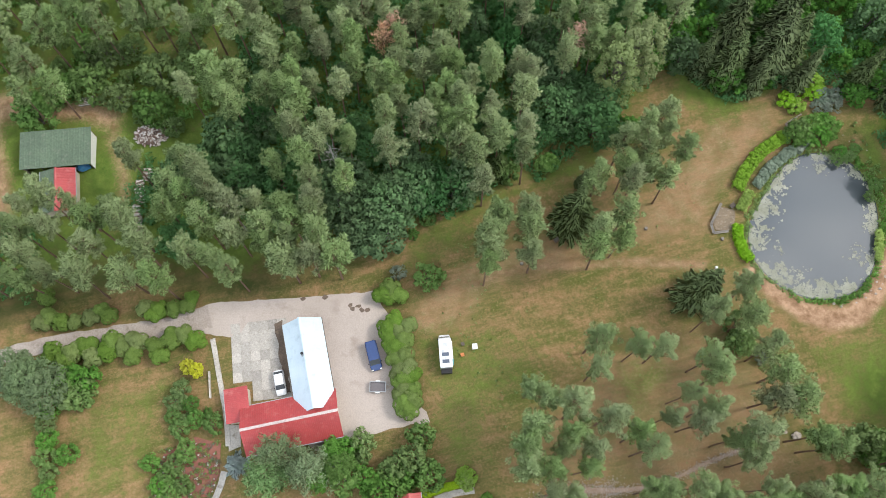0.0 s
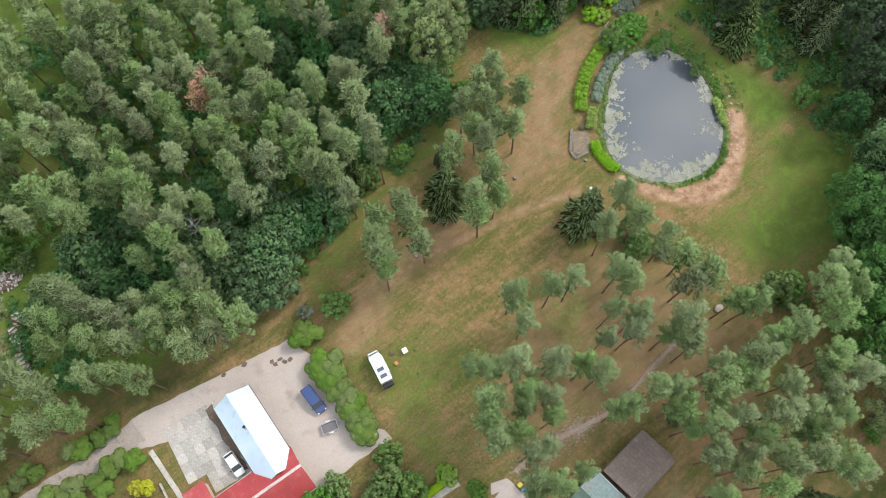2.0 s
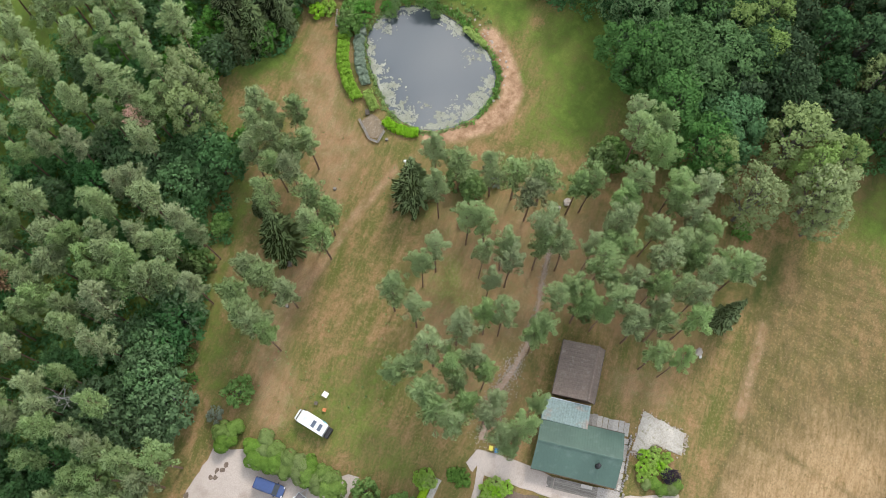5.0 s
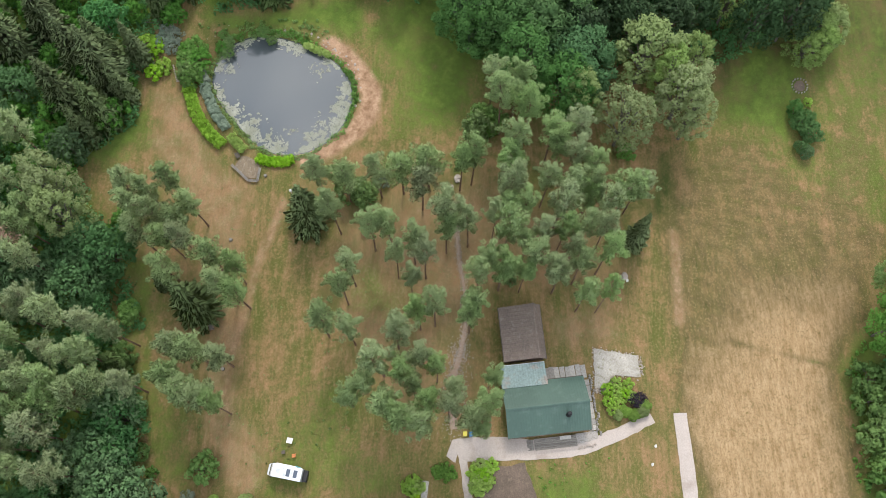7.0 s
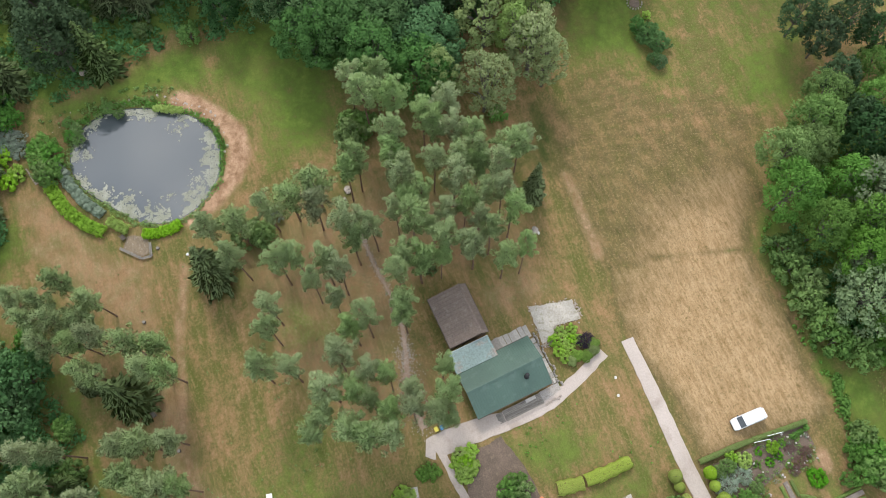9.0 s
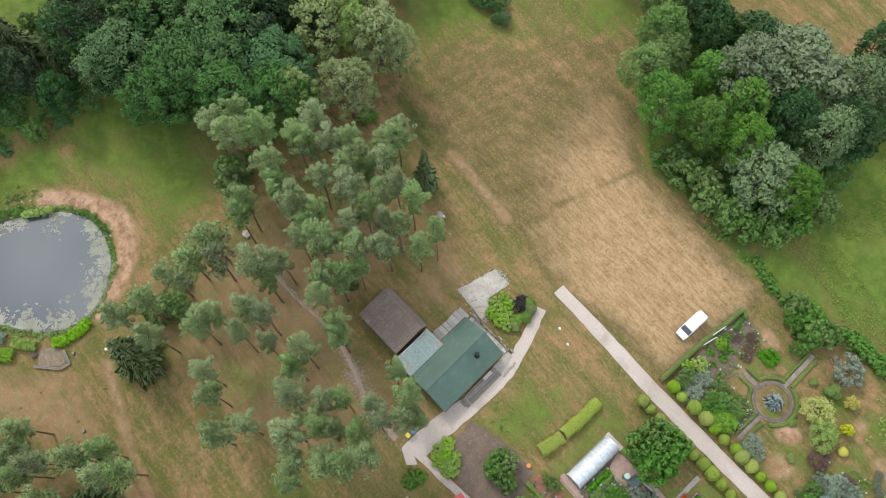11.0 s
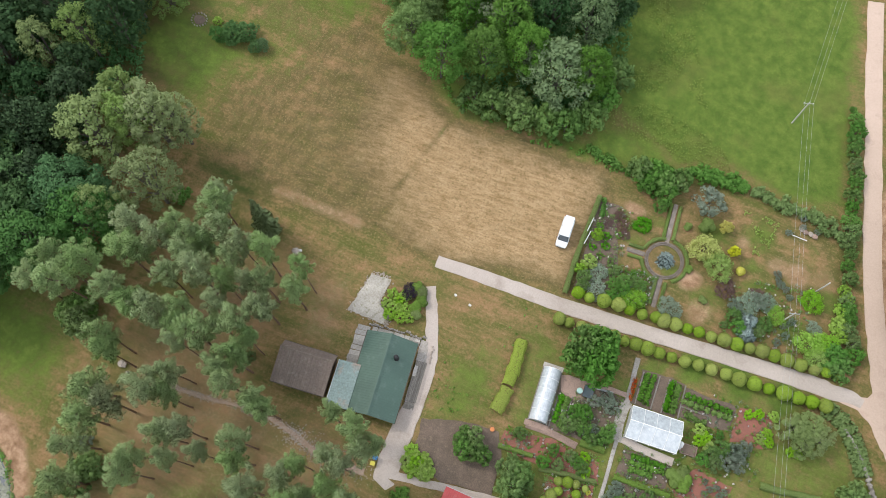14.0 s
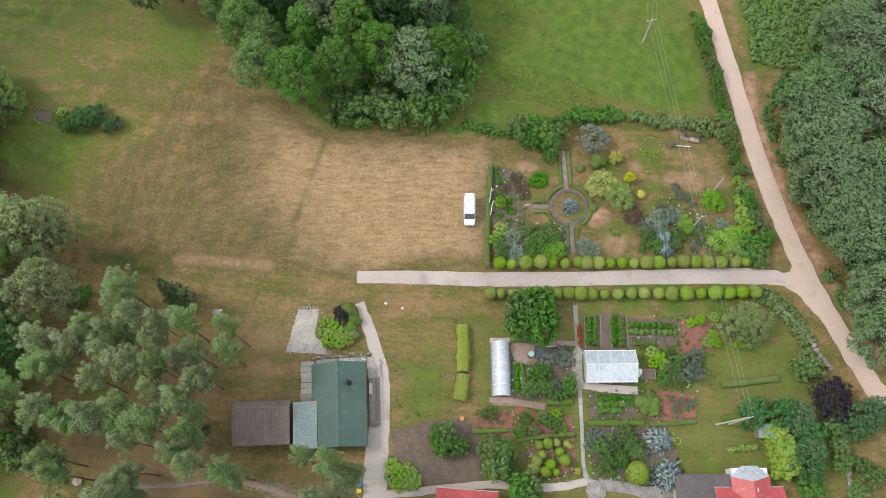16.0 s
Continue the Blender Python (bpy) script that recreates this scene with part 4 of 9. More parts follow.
# white-roofed barn joined to the red-roofed wing
wb = gable_house("white_roof_barn", "long barn under a pale blue-white sheet metal roof", pose(-16.4, 17.45, 0, 0, 0, 101.5), 13.4, 5.5, 3.0, 5.4, WALL_GREY, ROOF_WHITE, 0.35, pitch=0.5, rise=0.012)
chimney(wb, 8.0, 3.1, 5.1, 6.2, 0.16, STEEL)
for k in range(3):
    window_on(wb, 1.8 + 3.6 * k, 2.9 + 3.6 * k, 1.0, 2.0, 0.0, -1)
    window_on(wb, 1.8 + 3.6 * k, 2.9 + 3.6 * k, 1.0, 2.0, 5.5, 1)
rh = gable_house("red_roof_house", "low farmhouse under a red ribbed metal roof", pose(-28.98, 10.38, 0, 0, 0, 11.0), 13.9, 6.6, 2.7, 4.9, WALL_CREAM, ROOF_RED, 0.4, pitch=0.28, cap=surface("pale_ridge_metal", (0.62, 0.52, 0.50), (0.52, 0.42, 0.40), None, 0.6, 4, 0.5))
for k in range(4):
    window_on(rh, 1.5 + 3.4 * k, 2.7 + 3.4 * k, 1.0, 2.1, 0.0, -1)
window_on(rh, 2.2, 3.6, 1.0, 2.1, 13.9, 1, "x")
window_on(rh, 1.0, 1.9, 0.0, 2.05, 6.6, 1, mat=TIMBER_DK, name="door")
lean = thing("red_roof_annexe", "small annexe under a red metal lean-to roof", "outbuilding", pose(-32.6, 14.7, 0, 0, 0, 9.0))
part("wall", bx(0.2, 3.5, 0.2, 5.0, -0.2, 2.35), WALL_CREAM, lean)
part("roof", ribbed(bmesh.new(), (0, 0, 2.42), (0, 5.3, 2.42), (3.7, 5.3, 2.75), (3.7, 0, 2.75), 0.28), ROOF_RED, lean)
part("gutter", bx(-0.1, 0, 0, 5.3, 2.3, 2.4), STEEL, lean)

# the green house with its teal lean-to, and the brown barn beside it
GH = pose(14.1, -6.05, 0, 0, 0, -69.4)
gh = gable_house("green_roof_house", "bungalow under a dark green metal roof", GH, 11.9, 7.3, 2.7, 4.7, WALL_WOOD, ROOF_GREEN, 0.45, 0.5, 0.38, rise=0.012)
chimney(gh, 9.0, 2.0, 3.9, 5.3, 0.22, BLACK)
window_on(gh, 5.0, 6.2, 0.9, 2.1, 0.0, -1)
window_on(gh, 8.6, 10.4, 0.9, 2.1, 0.0, -1)
window_on(gh, 2.0, 3.4, 0.9, 2.1, 0.0, -1)
window_on(gh, 6.8, 7.7, 0.05, 2.1, 0.0, -1, mat=TIMBER_DK, name="door")
window_on(gh, 1.4, 3.0, 0.9, 2.1, 11.9, 1, "x")
window_on(gh, 4.4, 5.8, 0.9, 2.1, 11.9, 1, "x")
ll = thing("teal_roof_extension", "extension under a faded teal sheet roof with rust stains", "outbuilding", GH)
part("wall", bx(0.1, 6.4, 7.32, 10.2, -0.2, 2.45), WALL_WOOD, ll)
part("roof", ribbed(bmesh.new(), (6.7, 10.55, 2.55), (-0.4, 10.55, 2.55), (-0.4, 7.0, 3.05), (6.7, 7.0, 3.05), 0.38), ROOF_TEAL, ll)
part("gutter", bx(-0.4, 6.7, 10.55, 10.65, 2.42, 2.52), STEEL, ll)
bb = gable_house("brown_roof_barn", "old timber barn under a brown sheet roof", pose(24.4, -2.3, 0, 0, 0, 19.6), 8.2, 6.1, 2.6, 3.7, WALL_WOOD, ROOF_BROWN, 0.25, 0.16, 0.62)
bb.matrix_basis = pose(27.1, -8.5, 0, 0, 0, 19.6)
window_on(bb, 1.5, 3.9, 0.0, 2.2, 8.2, 1, "x", TIMBER_DK, "door")

# sheds in the forest clearing
sh = thing("green_roof_shed", "long open shed under a moss green metal roof", "shed", pose(-69.6, 57.0, 0, 0, 0, 4.5))
part("roof", ribbed(bmesh.new(), (-0.2, -0.2, 2.7), (11.6, -0.2, 2.7), (11.6, 6.4, 3.3), (-0.2, 6.4, 3.3), 0.9), ROOF_SHED, sh)
part("wall", bx(0.1, 11.3, 6.0, 6.15, -0.2, 3.05), WALL_WOOD, sh)
part("wall", bx(0.1, 0.25, 0.2, 6.0, -0.2, 2.6), WALL_WOOD, sh)
part("wall", bx(11.15, 11.3, 0.2, 6.0, -0.2, 2.6), WHITE, sh, "white painted end wall")
for k in range(5):
    part("post", bx(0.3 + 2.7 * k, 0.45 + 2.7 * k, 0.2, 0.35, -0.2, 2.6), TIMBER_DK, sh)
sh2 = gable_house("red_and_grey_shed", "small shed with one red and one grey-green roof slope", pose(-59.9, 49.9, 0, 0, 0, 98.0), 7.2, 5.4, 2.3, 3.1, WALL_CREAM, ROOF_RED, 0.25, 0.5, 0.28)
roofs = sorted((c for c in sh2.children if c.name.startswith("roof")), key=lambda c: max(q.co.y for q in c.data.vertices))
roofs[1].data.materials[0] = ROOF_SHED

# ---- plants ----
RNG = np.random.default_rng(11)


def leaf_mesh(name, c, nrm, size, mat, slim=0.5, rng=RNG, along=None, round_to=None):
    """Many small pointed leaves: centres, facing, half-length."""
    n = len(c)
    nrm = nrm / (np.linalg.norm(nrm, axis=1, keepdims=True) + 1e-9)
    r = rng.normal(size=(n, 3))
    t = np.cross(nrm, r) if along is None else along + rng.normal(size=(n, 3)) * 0.12
    if along is not None:
        nrm = np.cross(t, np.cross(nrm, t))
        nrm /= np.linalg.norm(nrm, axis=1, keepdims=True) + 1e-9
    t /= np.linalg.norm(t, axis=1, keepdims=True) + 1e-9
    b = np.cross(nrm, t)
    s = size[:, None]
    if round_to is not None:
        b = b * np.sign((nrm * round_to).sum(1, keepdims=True) + 1e-6)
    vs = np.stack([c + t * s * 1.15, c - t * s * 0.7 + b * s * slim * 1.3 + nrm * s * 0.15, c - t * s * 0.7 - b * s * slim * 1.3 - nrm * s * 0.1], 1).reshape(-1, 3)
    me = bpy.data.meshes.new(name)
    me.from_pydata(vs.tolist(), [], np.arange(3 * n).reshape(-1, 3).tolist())
    me.materials.append(mat)
    if round_to is not None:
        me.polygons.foreach_set("use_smooth", np.ones(n, bool))
        q = round_to * 0.7 + [0, 0, 0.25 if along is None else 0.6] + nrm * np.sign((nrm * round_to).sum(1, keepdims=True) + 1e-6) * (0.55 if along is None else 0.25)
        q /= np.linalg.norm(q, axis=1, keepdims=True) + 1e-9
        me.normals_split_custom_set_from_vertices(np.repeat(q, 3, axis=0).tolist())
    return me


def clumps(centres, radii, per, flat=0.75, up=0.5, size=0.3, rng=RNG):
    """Leaves over the outsides of many round clumps."""
    out_c, out_n, out_s, out_d = [], [], [], []
    for p, r in zip(centres, radii):
        n = max(4, int(per * (0.7 + 0.6 * rng.random())))
        d = rng.normal(size=(n, 3))
        d[:, 2] = np.where(d[:, 2] < 0, d[:, 2] * 0.45, d[:, 2])
        d /= np.linalg.norm(d, axis=1, keepdims=True)
        k = r * (0.55 + 0.5 * rng.random((n, 1)))
        out_c.append(p + d * k * [1, 1, flat])
        out_n.append(d + [0, 0, up] + rng.normal(size=(n, 3)) * 0.55)
        out_s.append(size * (0.65 + 0.7 * rng.random(n)))
        out_d.append(d)
    return np.concatenate(out_c), np.concatenate(out_n), np.concatenate(out_s), np.concatenate(out_d)


def proto(name, trunk_bm, bark, crown, mat, slim=0.5, needles=False):
    root = new(name)
    root.empty_display_size = 0.3
    if trunk_bm:
        t = part("trunk", trunk_bm, bark, root)
    me = leaf_mesh("crown", *crown[:3], mat, slim, along=crown[3] if needles else None, round_to=crown[3] if len(crown) > 3 else None)
    c = new("crown", me)
    c.parent = root
    return root


def pads(centres, radii, axis_z, per, size, rng):
    """Flattened pads of fine needles; the needles stand outwards and upwards from each pad."""
    out = [[], [], [], []]
    for p, r in zip(centres, radii):
        n = max(6, int(per * (0.7 + 0.6 * rng.random())))
        d = rng.normal(size=(n, 3))
        d[:, 2] = np.abs(d[:, 2]) * 0.9 - 0.25
        d /= np.linalg.norm(d, axis=1, keepdims=True)
        q = p + d * r * (0.45 + 0.6 * rng.random((n, 1))) * [1, 1, 0.62]
        wide = np.array([p[0], p[1], 0.9 * (p[2] - axis_z)])
        wide = wide / (np.linalg.norm(wide) + 1e-6)
        way = d * 0.8 + wide * 0.45 + [0, 0, 0.35] + rng.normal(size=(n, 3)) * 0.35
        out[0].append(q)
        out[1].append(rng.normal(size=(n, 3)) * 0.7 + [0, 0, 0.8])
        out[2].append(size * (0.65 + 0.7 * rng.random(n)))
        out[3].append(way / np.linalg.norm(way, axis=1, keepdims=True))
    return [np.concatenate(q) for q in out]


def pine(h, base, spread, n, per, rng, mat=PINE, name="pine_tree", size=0.20, dome=False, bark=BARK_PINE):
    """A tall pine: bare leaning stem, rising limbs, an uneven crown of needle pads. base: where the crown starts (0..1)."""
    bm = bmesh.new()
    lean = rng.normal(size=2) * 0.55
    pts = [(lean[0] * f * f + 0.14 * math.sin(5 * f + n), lean[1] * f * f, -0.3 + f * (h - 0.4)) for f in np.linspace(0, 1, 9)]
    tube(bm, pts, [0.19 - 0.155 * f for f in np.linspace(0, 1, 9)], 7)
    for k in range(5):
        f, a = base * (0.55 + 0.09 * k), rng.random() * 6.28
        st = Vector((lean[0] * f * f, lean[1] * f * f, f * h))
        tube(bm, [st, st + Vector((math.cos(a), math.sin(a), 0.15)) * (0.5 + 0.8 * rng.random())], [0.03, 0.008], 3)
    cs, rs = [], []
    turn, skew = rng.random() * 6, rng.random() * 6
    for k in range(n):
        g = (k + rng.random()) / n
        f = base + (1 - base) * g
        prof = (1 - g ** 2.2) ** 0.6 * min(1.0, 0.5 + 1.6 * g) if dome else (1 - g) ** 0.55 * min(1.0, 0.45 + 1.9 * g)
        a = turn + k * 2.4 + rng.normal() * 0.45
        reach = spread * prof * (0.55 + 0.65 * rng.random()) * (1 + 0.25 * math.cos(a - skew)) + 0.15
        st = Vector((lean[0] * f * f, lean[1] * f * f, f * h - 0.15 * reach))
        en = Vector((st.x + math.cos(a) * reach, st.y + math.sin(a) * reach, st.z + (0.12 + 0.5 * g) * reach))
        if reach > 0.5:
            tube(bm, [st, st.lerp(en, 0.55) - Vector((0, 0, 0.06)), en], [0.045, 0.028, 0.008], 3)
        for q in np.arange(1.0, 0.24, -0.55 / max(0.9, reach)):
            if q < 1 and rng.random() < 0.15:
                continue
            side = rng.normal() * 0.24 * reach * (1.15 - 0.5 * q)
            cs.append(np.array(st.lerp(en, float(q)) + Vector((-math.sin(a) * side, math.cos(a) * side, 0.08 * rng.normal()))))
            rs.append(0.42 + 0.28 * rng.random())
    for z in (0.0, 0.45, 0.9):
        cs.append(np.array([lean[0], lean[1], h - z])), rs.append(0.42)
    return proto(name, bm, bark, pads(cs, rs, h * (base + (1 - base) * 0.35), per, size, rng), mat, 0.22, True)


def snag(h, rng):
    """A dead standing tree: a grey stem and bare forking limbs."""
    root = new("bare_dead_tree")
    root.empty_display_size = 0.3
    bm = bmesh.new()
    tube(bm, [(0, 0, -0.3), (0.2, 0.1, h * 0.5), (0.1, 0.3, h)], [0.17, 0.11, 0.03], 7)
    part("trunk", bm, BARK_BIRCH, root)
    for k in range(16):
        a, f = k * 2.4, 0.5 + 0.5 * k / 16
        st = Vector((0.15, 0.2 * f, h * f))
        en = st + Vector((math.cos(a), math.sin(a), 0.35)) * (1.1 + 1.2 * rng.random())
        bm = tube(bmesh.new(), [st, st.lerp(en, 0.5) - Vector((0, 0, 0.1)), en], [0.05, 0.035, 0.012], 4)
        for j in range(4):
            m_ = st.lerp(en, 0.4 + 0.18 * j)
            tube(bm, [m_, m_ + Vector(rng.normal(size=3) * 0.45)], [0.022, 0.008], 3)
        part("limb", bm, BARK_BIRCH, root)
    return root


def spruce(h, spread, rng, mat=SPRUCE, name="spruce_tree", rings=19, size=0.25):
    bm = bmesh.new()
    tube(bm, [(0, 0, -0.3), (0, 0, h * 0.5), (0, 0, h)], [0.2, 0.12, 0.02], 7)
    c, nn, ss, dr = [], [], [], []
    for k in range(rings):
        f = (k + 0.5) / rings
        reach = spread * (1 - f) ** 0.85 * (0.85 + 0.3 * rng.random())
        z = h * (0.06 + 0.94 * f)
        for j in range(int(5 + 8 * (1 - f))):
            a = j * 2 * math.pi / int(5 + 8 * (1 - f)) + k * 0.7 + rng.normal() * 0.15
            r_ = reach * (0.75 + 0.4 * rng.random())
            if k % 2 == 0 and r_ > 0.8:
                tube(bm, [(0, 0, z + 0.1), (math.cos(a) * r_ * 0.8, math.sin(a) * r_ * 0.8, z - 0.25 * r_)], [0.035, 0.008], 3)
            m_ = int(14 + 34 * r_)
            u = rng.random(m_) ** 0.75
            side = rng.normal(size=m_) * 0.30 * (1.15 - u) * min(r_, 2)
            dr.append(np.tile([math.cos(a), math.sin(a), -0.15], (m_, 1)))
            c.append(np.stack([math.cos(a) * u * r_ - math.sin(a) * side, math.sin(a) * u * r_ + math.cos(a) * side, z - 0.32 * u * r_ + 0.12 * u ** 3 * r_ + rng.normal(size=m_) * 0.07], 1))
            nn.append(np.stack([np.full(m_, math.cos(a) * 0.5), np.full(m_, math.sin(a) * 0.5), np.full(m_, 1.0)], 1) + rng.normal(size=(m_, 3)) * 0.4)
            ss.append(size * (0.6 + 0.6 * rng.random(m_)))
    return proto(name, bm, BARK, (np.concatenate(c), np.concatenate(nn), np.concatenate(ss), np.concatenate(dr)), mat, 0.26, True)


def broadleaf(h, spread, n, per, rng, mat=BROAD, name="broadleaf_tree", bark=BARK, low=0.25, size=0.3, rough=0.25, cl=1.0):
    """A broad crown: trunk, limbs and clumps over an uneven dome."""
    bm = bmesh.new()
    tube(bm, [(0, 0, -0.3), (0.1, 0, h * 0.3), (0.0, 0.15, h * 0.7)], [0.05 + 0.014 * h, 0.04 + 0.011 * h, 0.05], 8)
    cs, rs = [], []
    ph = rng.random(3) * 6
    for k in range(n):
        u = (k + 0.5) / n
        cz = 1 - 1.55 * u
        a = k * 2.39996 + rng.normal() * 0.2
        rr = math.sqrt(max(0.02, 1 - cz * cz)) if cz > 0 else math.sqrt(max(0.05, 1 - (cz * 1.1) ** 2))
        lump = 1 + rough * (math.sin(2 * a + ph[0]) * 0.5 + math.sin(3 * a + ph[1]) * 0.4) + rng.normal() * 0.1
        mid, half = h * (low + (1 - low) * 0.45), h * (1 - low) * 0.52
        p = np.array([math.cos(a) * rr * spread * 0.86 * lump, math.sin(a) * rr * spread * 0.86 * lump, mid + cz * half * (0.9 + 0.2 * rng.random())])
        cs.append(p)
        rs.append(cl * spread * (0.20 + 0.13 * rng.random()))
        if k % 5 == 0:
            tube(bm, [(0, 0, h * (low * 0.6 + 0.15)), tuple(p * [0.5, 0.5, 0.85]), tuple(p * [0.9, 0.9, 1])], [0.02 + 0.006 * h, 0.015 + 0.003 * h, 0.012], 4)
    return proto(name, bm, bark, clumps(cs, rs, per, 0.85, 0.35, size, rng), mat, 0.55)


def bush(h, spread, n, per, rng, mat, name="shrub", size=0.16, low=0.02, rough=0.3):
    return broadleaf(h, spread, n, per, rng, mat, name, BARK, low, size, rough)


def clipped_ball(h, r, rng, mat=CLIP):
    """A bush shorn to a ball: a close shell of tiny leaves that face outwards, over a forked stem."""
    bm = bmesh.new()
    for a in (0.3, 2.4, 4.5):
        tube(bm, [(0, 0, -0.2), (math.cos(a) * 0.2, math.sin(a) * 0.2, h * 0.4), (math.cos(a) * r * 0.6, math.sin(a) * r * 0.6, h * 0.7)], [0.07, 0.05, 0.015], 5)
    n = 3200
    d = rng.normal(size=(n, 3))
    d /= np.linalg.norm(d, axis=1, keepdims=True)
    k = 1 + 0.05 * np.sin(3 * d[:, :1] + 4 * d[:, 1:2] + r * 9) - 0.12 * rng.random((n, 1)) ** 2
    c = d * k * [r, r, h * 0.5] + [0, 0, h * 0.5]
    return proto("clipped_bush", bm, BARK, (c, d + rng.normal(size=(n, 3)) * 0.35, 0.075 * (0.7 + 0.6 * rng.random(n)), d), mat, 0.55)


def lobed(h, r, lobes, rng):
    """A dense garden conifer: several close-grown rounded lobes of flat sprays."""
    bm = bmesh.new()
    tube(bm, [(0, 0, -0.2), (0, 0, h * 0.6)], [0.09, 0.04], 6)
    out = [[], [], [], []]
    for k in range(lobes):
        a, off = k * 2.4 + rng.random(), r * (0.0 if k == 0 else 0.62)
        lr, lh = r * (0.75 if k == 0 else 0.5 + 0.12 * rng.random()), h * (1.0 if k == 0 else 0.72 + 0.2 * rng.random())
        n = 700 if k == 0 else 380
        d = rng.normal(size=(n, 3))
        d[:, 2] = np.abs(d[:, 2]) - 0.35
        d /= np.linalg.norm(d, axis=1, keepdims=True)
        tube(bm, [(0, 0, h * 0.1), (math.cos(a) * off, math.sin(a) * off, lh * 0.6)], [0.04, 0.015], 4)
        out[0].append(np.array([math.cos(a) * off, math.sin(a) * off, lh * 0.5]) + d * (1 - 0.12 * rng.random((n, 1)) ** 2) * [lr, lr, lh * 0.5])
        out[1].append(d + rng.normal(size=(n, 3)) * 0.4)
        out[2].append(0.145 * (0.7 + 0.6 * rng.random(n)))
        out[3].append(d)
    return proto("thuja", bm, BARK, [np.concatenate(q) for q in out], THUJA, 0.5)


KINDS = {}


def kind_of(key, makers, label, category):
    KINDS[key] = [[tagged(mk(np.random.default_rng(100 + 17 * i + len(key))), label, category), False] for i, mk in enumerate(makers)]


PLACED = []


def plant(key, x, y, s=1.0, sz=None, rng=RNG, z=0.0, group="", label=""):
    """Set one plant of a kind; the first use of each variant is the built one itself."""
    row = KINDS[key][int(rng.integers(len(KINDS[key])))]
    m = Matrix.Translation((x, y, z)) @ Matrix.Rotation(float(rng.random()) * 6.28, 4, "Z") @ Matrix.Diagonal((s, s, sz or s, 1))
    if row[1]:
        ob = copy_thing(row[0], m)
    else:
        ob, row[1] = row[0], True
        ob.matrix_basis = m
    PLACED.append((x, y))
    return tagged(ob, label, "", group)


kind_of("pine", [lambda r: pine(18.5, 0.56, 2.5, 36, 64, r), lambda r: pine(19, 0.60, 2.25, 34, 64, r), lambda r: pine(17.5, 0.54, 2.6, 36, 64, r),
                 lambda r: pine(18.2, 0.62, 2.0, 30, 64, r), lambda r: pine(17.8, 0.58, 2.35, 34, 64, r, dome=True), lambda r: pine(18.6, 0.58, 2.5, 30, 64, r, dome=True)],
        "tall Scots pine with a bare reddish stem and grey-green crown", "pine tree")
kind_of("grove", [lambda r: pine(18, 0.62, 2.5, 30, 100, r, PINE_YOUNG, size=0.17, dome=True), lambda r: pine(18.4, 0.64, 2.3, 28, 100, r, PINE_YOUNG, size=0.17, dome=True), lambda r: pine(17.6, 0.60, 2.6, 31, 100, r, PINE_YOUNG, size=0.17, dome=True), lambda r: pine(18, 0.65, 2.2, 26, 100, r, PINE_YOUNG, size=0.17, dome=True)],
        "slender pine with a small tufted pale green crown", "pine tree")
kind_of("snag", [lambda r: snag(12, r)], "bare grey dead tree with forking limbs", "dead tree")
kind_of("feathery", [lambda r: pine(12, 0.08, 3.9, 74, 34, r, FEATHER, "larch_tree", 0.18)], "feathery light green larch beside the farmhouse", "larch tree")
kind_of("dead", [lambda r: pine(18, 0.62, 1.9, 26, 22, r, DEAD, "dead_pine_tree", 0.19)], "dead pine with dry reddish-brown needles", "dead tree")
kind_of("spruce", [lambda r: spruce(16, 2.6, r), lambda r: spruce(14.5, 2.3, r), lambda r: spruce(17.5, 2.8, r)], "dark green spruce with drooping tiered branches", "spruce tree")
kind_of("bluespruce", [lambda r: spruce(6.5, 2.6, r, BLUE, "blue_spruce", 13, 0.24)], "silvery blue spruce with dense tiers", "spruce tree")
kind_of("bluespruce_small", [lambda r: spruce(2.6, 1.25, r, BLUE, "blue_spruce", 9, 0.15)], "small silvery blue spruce", "spruce tree")
kind_of("broad", [lambda r: broadleaf(16, 4.4, 84, 42, r, WOOD, size=0.28, cl=0.9), lambda r: broadleaf(15, 4.0, 78, 42, r, WOOD, size=0.28, cl=0.9), lambda r: broadleaf(17, 4.7, 88, 42, r, WOOD, size=0.28, cl=0.9)], "large dark green broadleaf tree with a domed crown", "broadleaf tree")
kind_of("oak", [lambda r: broadleaf(15, 4.2, 96, 100, r, BROAD_MID, "oak_tree", size=0.165, cl=0.8, rough=0.4), lambda r: broadleaf(16, 4.5, 98, 100, r, BROAD_MID, "oak_tree", size=0.165, cl=0.8, rough=0.4)], "large fresh green oak with a domed lumpy crown", "oak tree")
kind_of("maple", [lambda r: broadleaf(15, 4.2, 104, 120, r, MAPLE, "maple_tree", size=0.155, cl=0.8)], "dense bluish-green maple with a rounded crown", "maple tree")
kind_of("broadlight", [lambda r: broadleaf(13, 3.9, 80, 88, r, BROAD_LIGHT, size=0.165, cl=0.9), lambda r: broadleaf(12.5, 3.6, 76, 88, r, BROAD_LIGHT, size=0.165, cl=0.9)], "fresh green broadleaf tree with a lumpy crown", "broadleaf tree")
kind_of("ash", [lambda r: broadleaf(15, 3.7, 84, 92, r, ASH, "ash_tree", size=0.16, cl=0.85), lambda r: broadleaf(14.5, 3.5, 80, 92, r, ASH, "ash_tree", size=0.16, cl=0.85)], "bright yellow-green ash tree with a full crown", "ash tree")
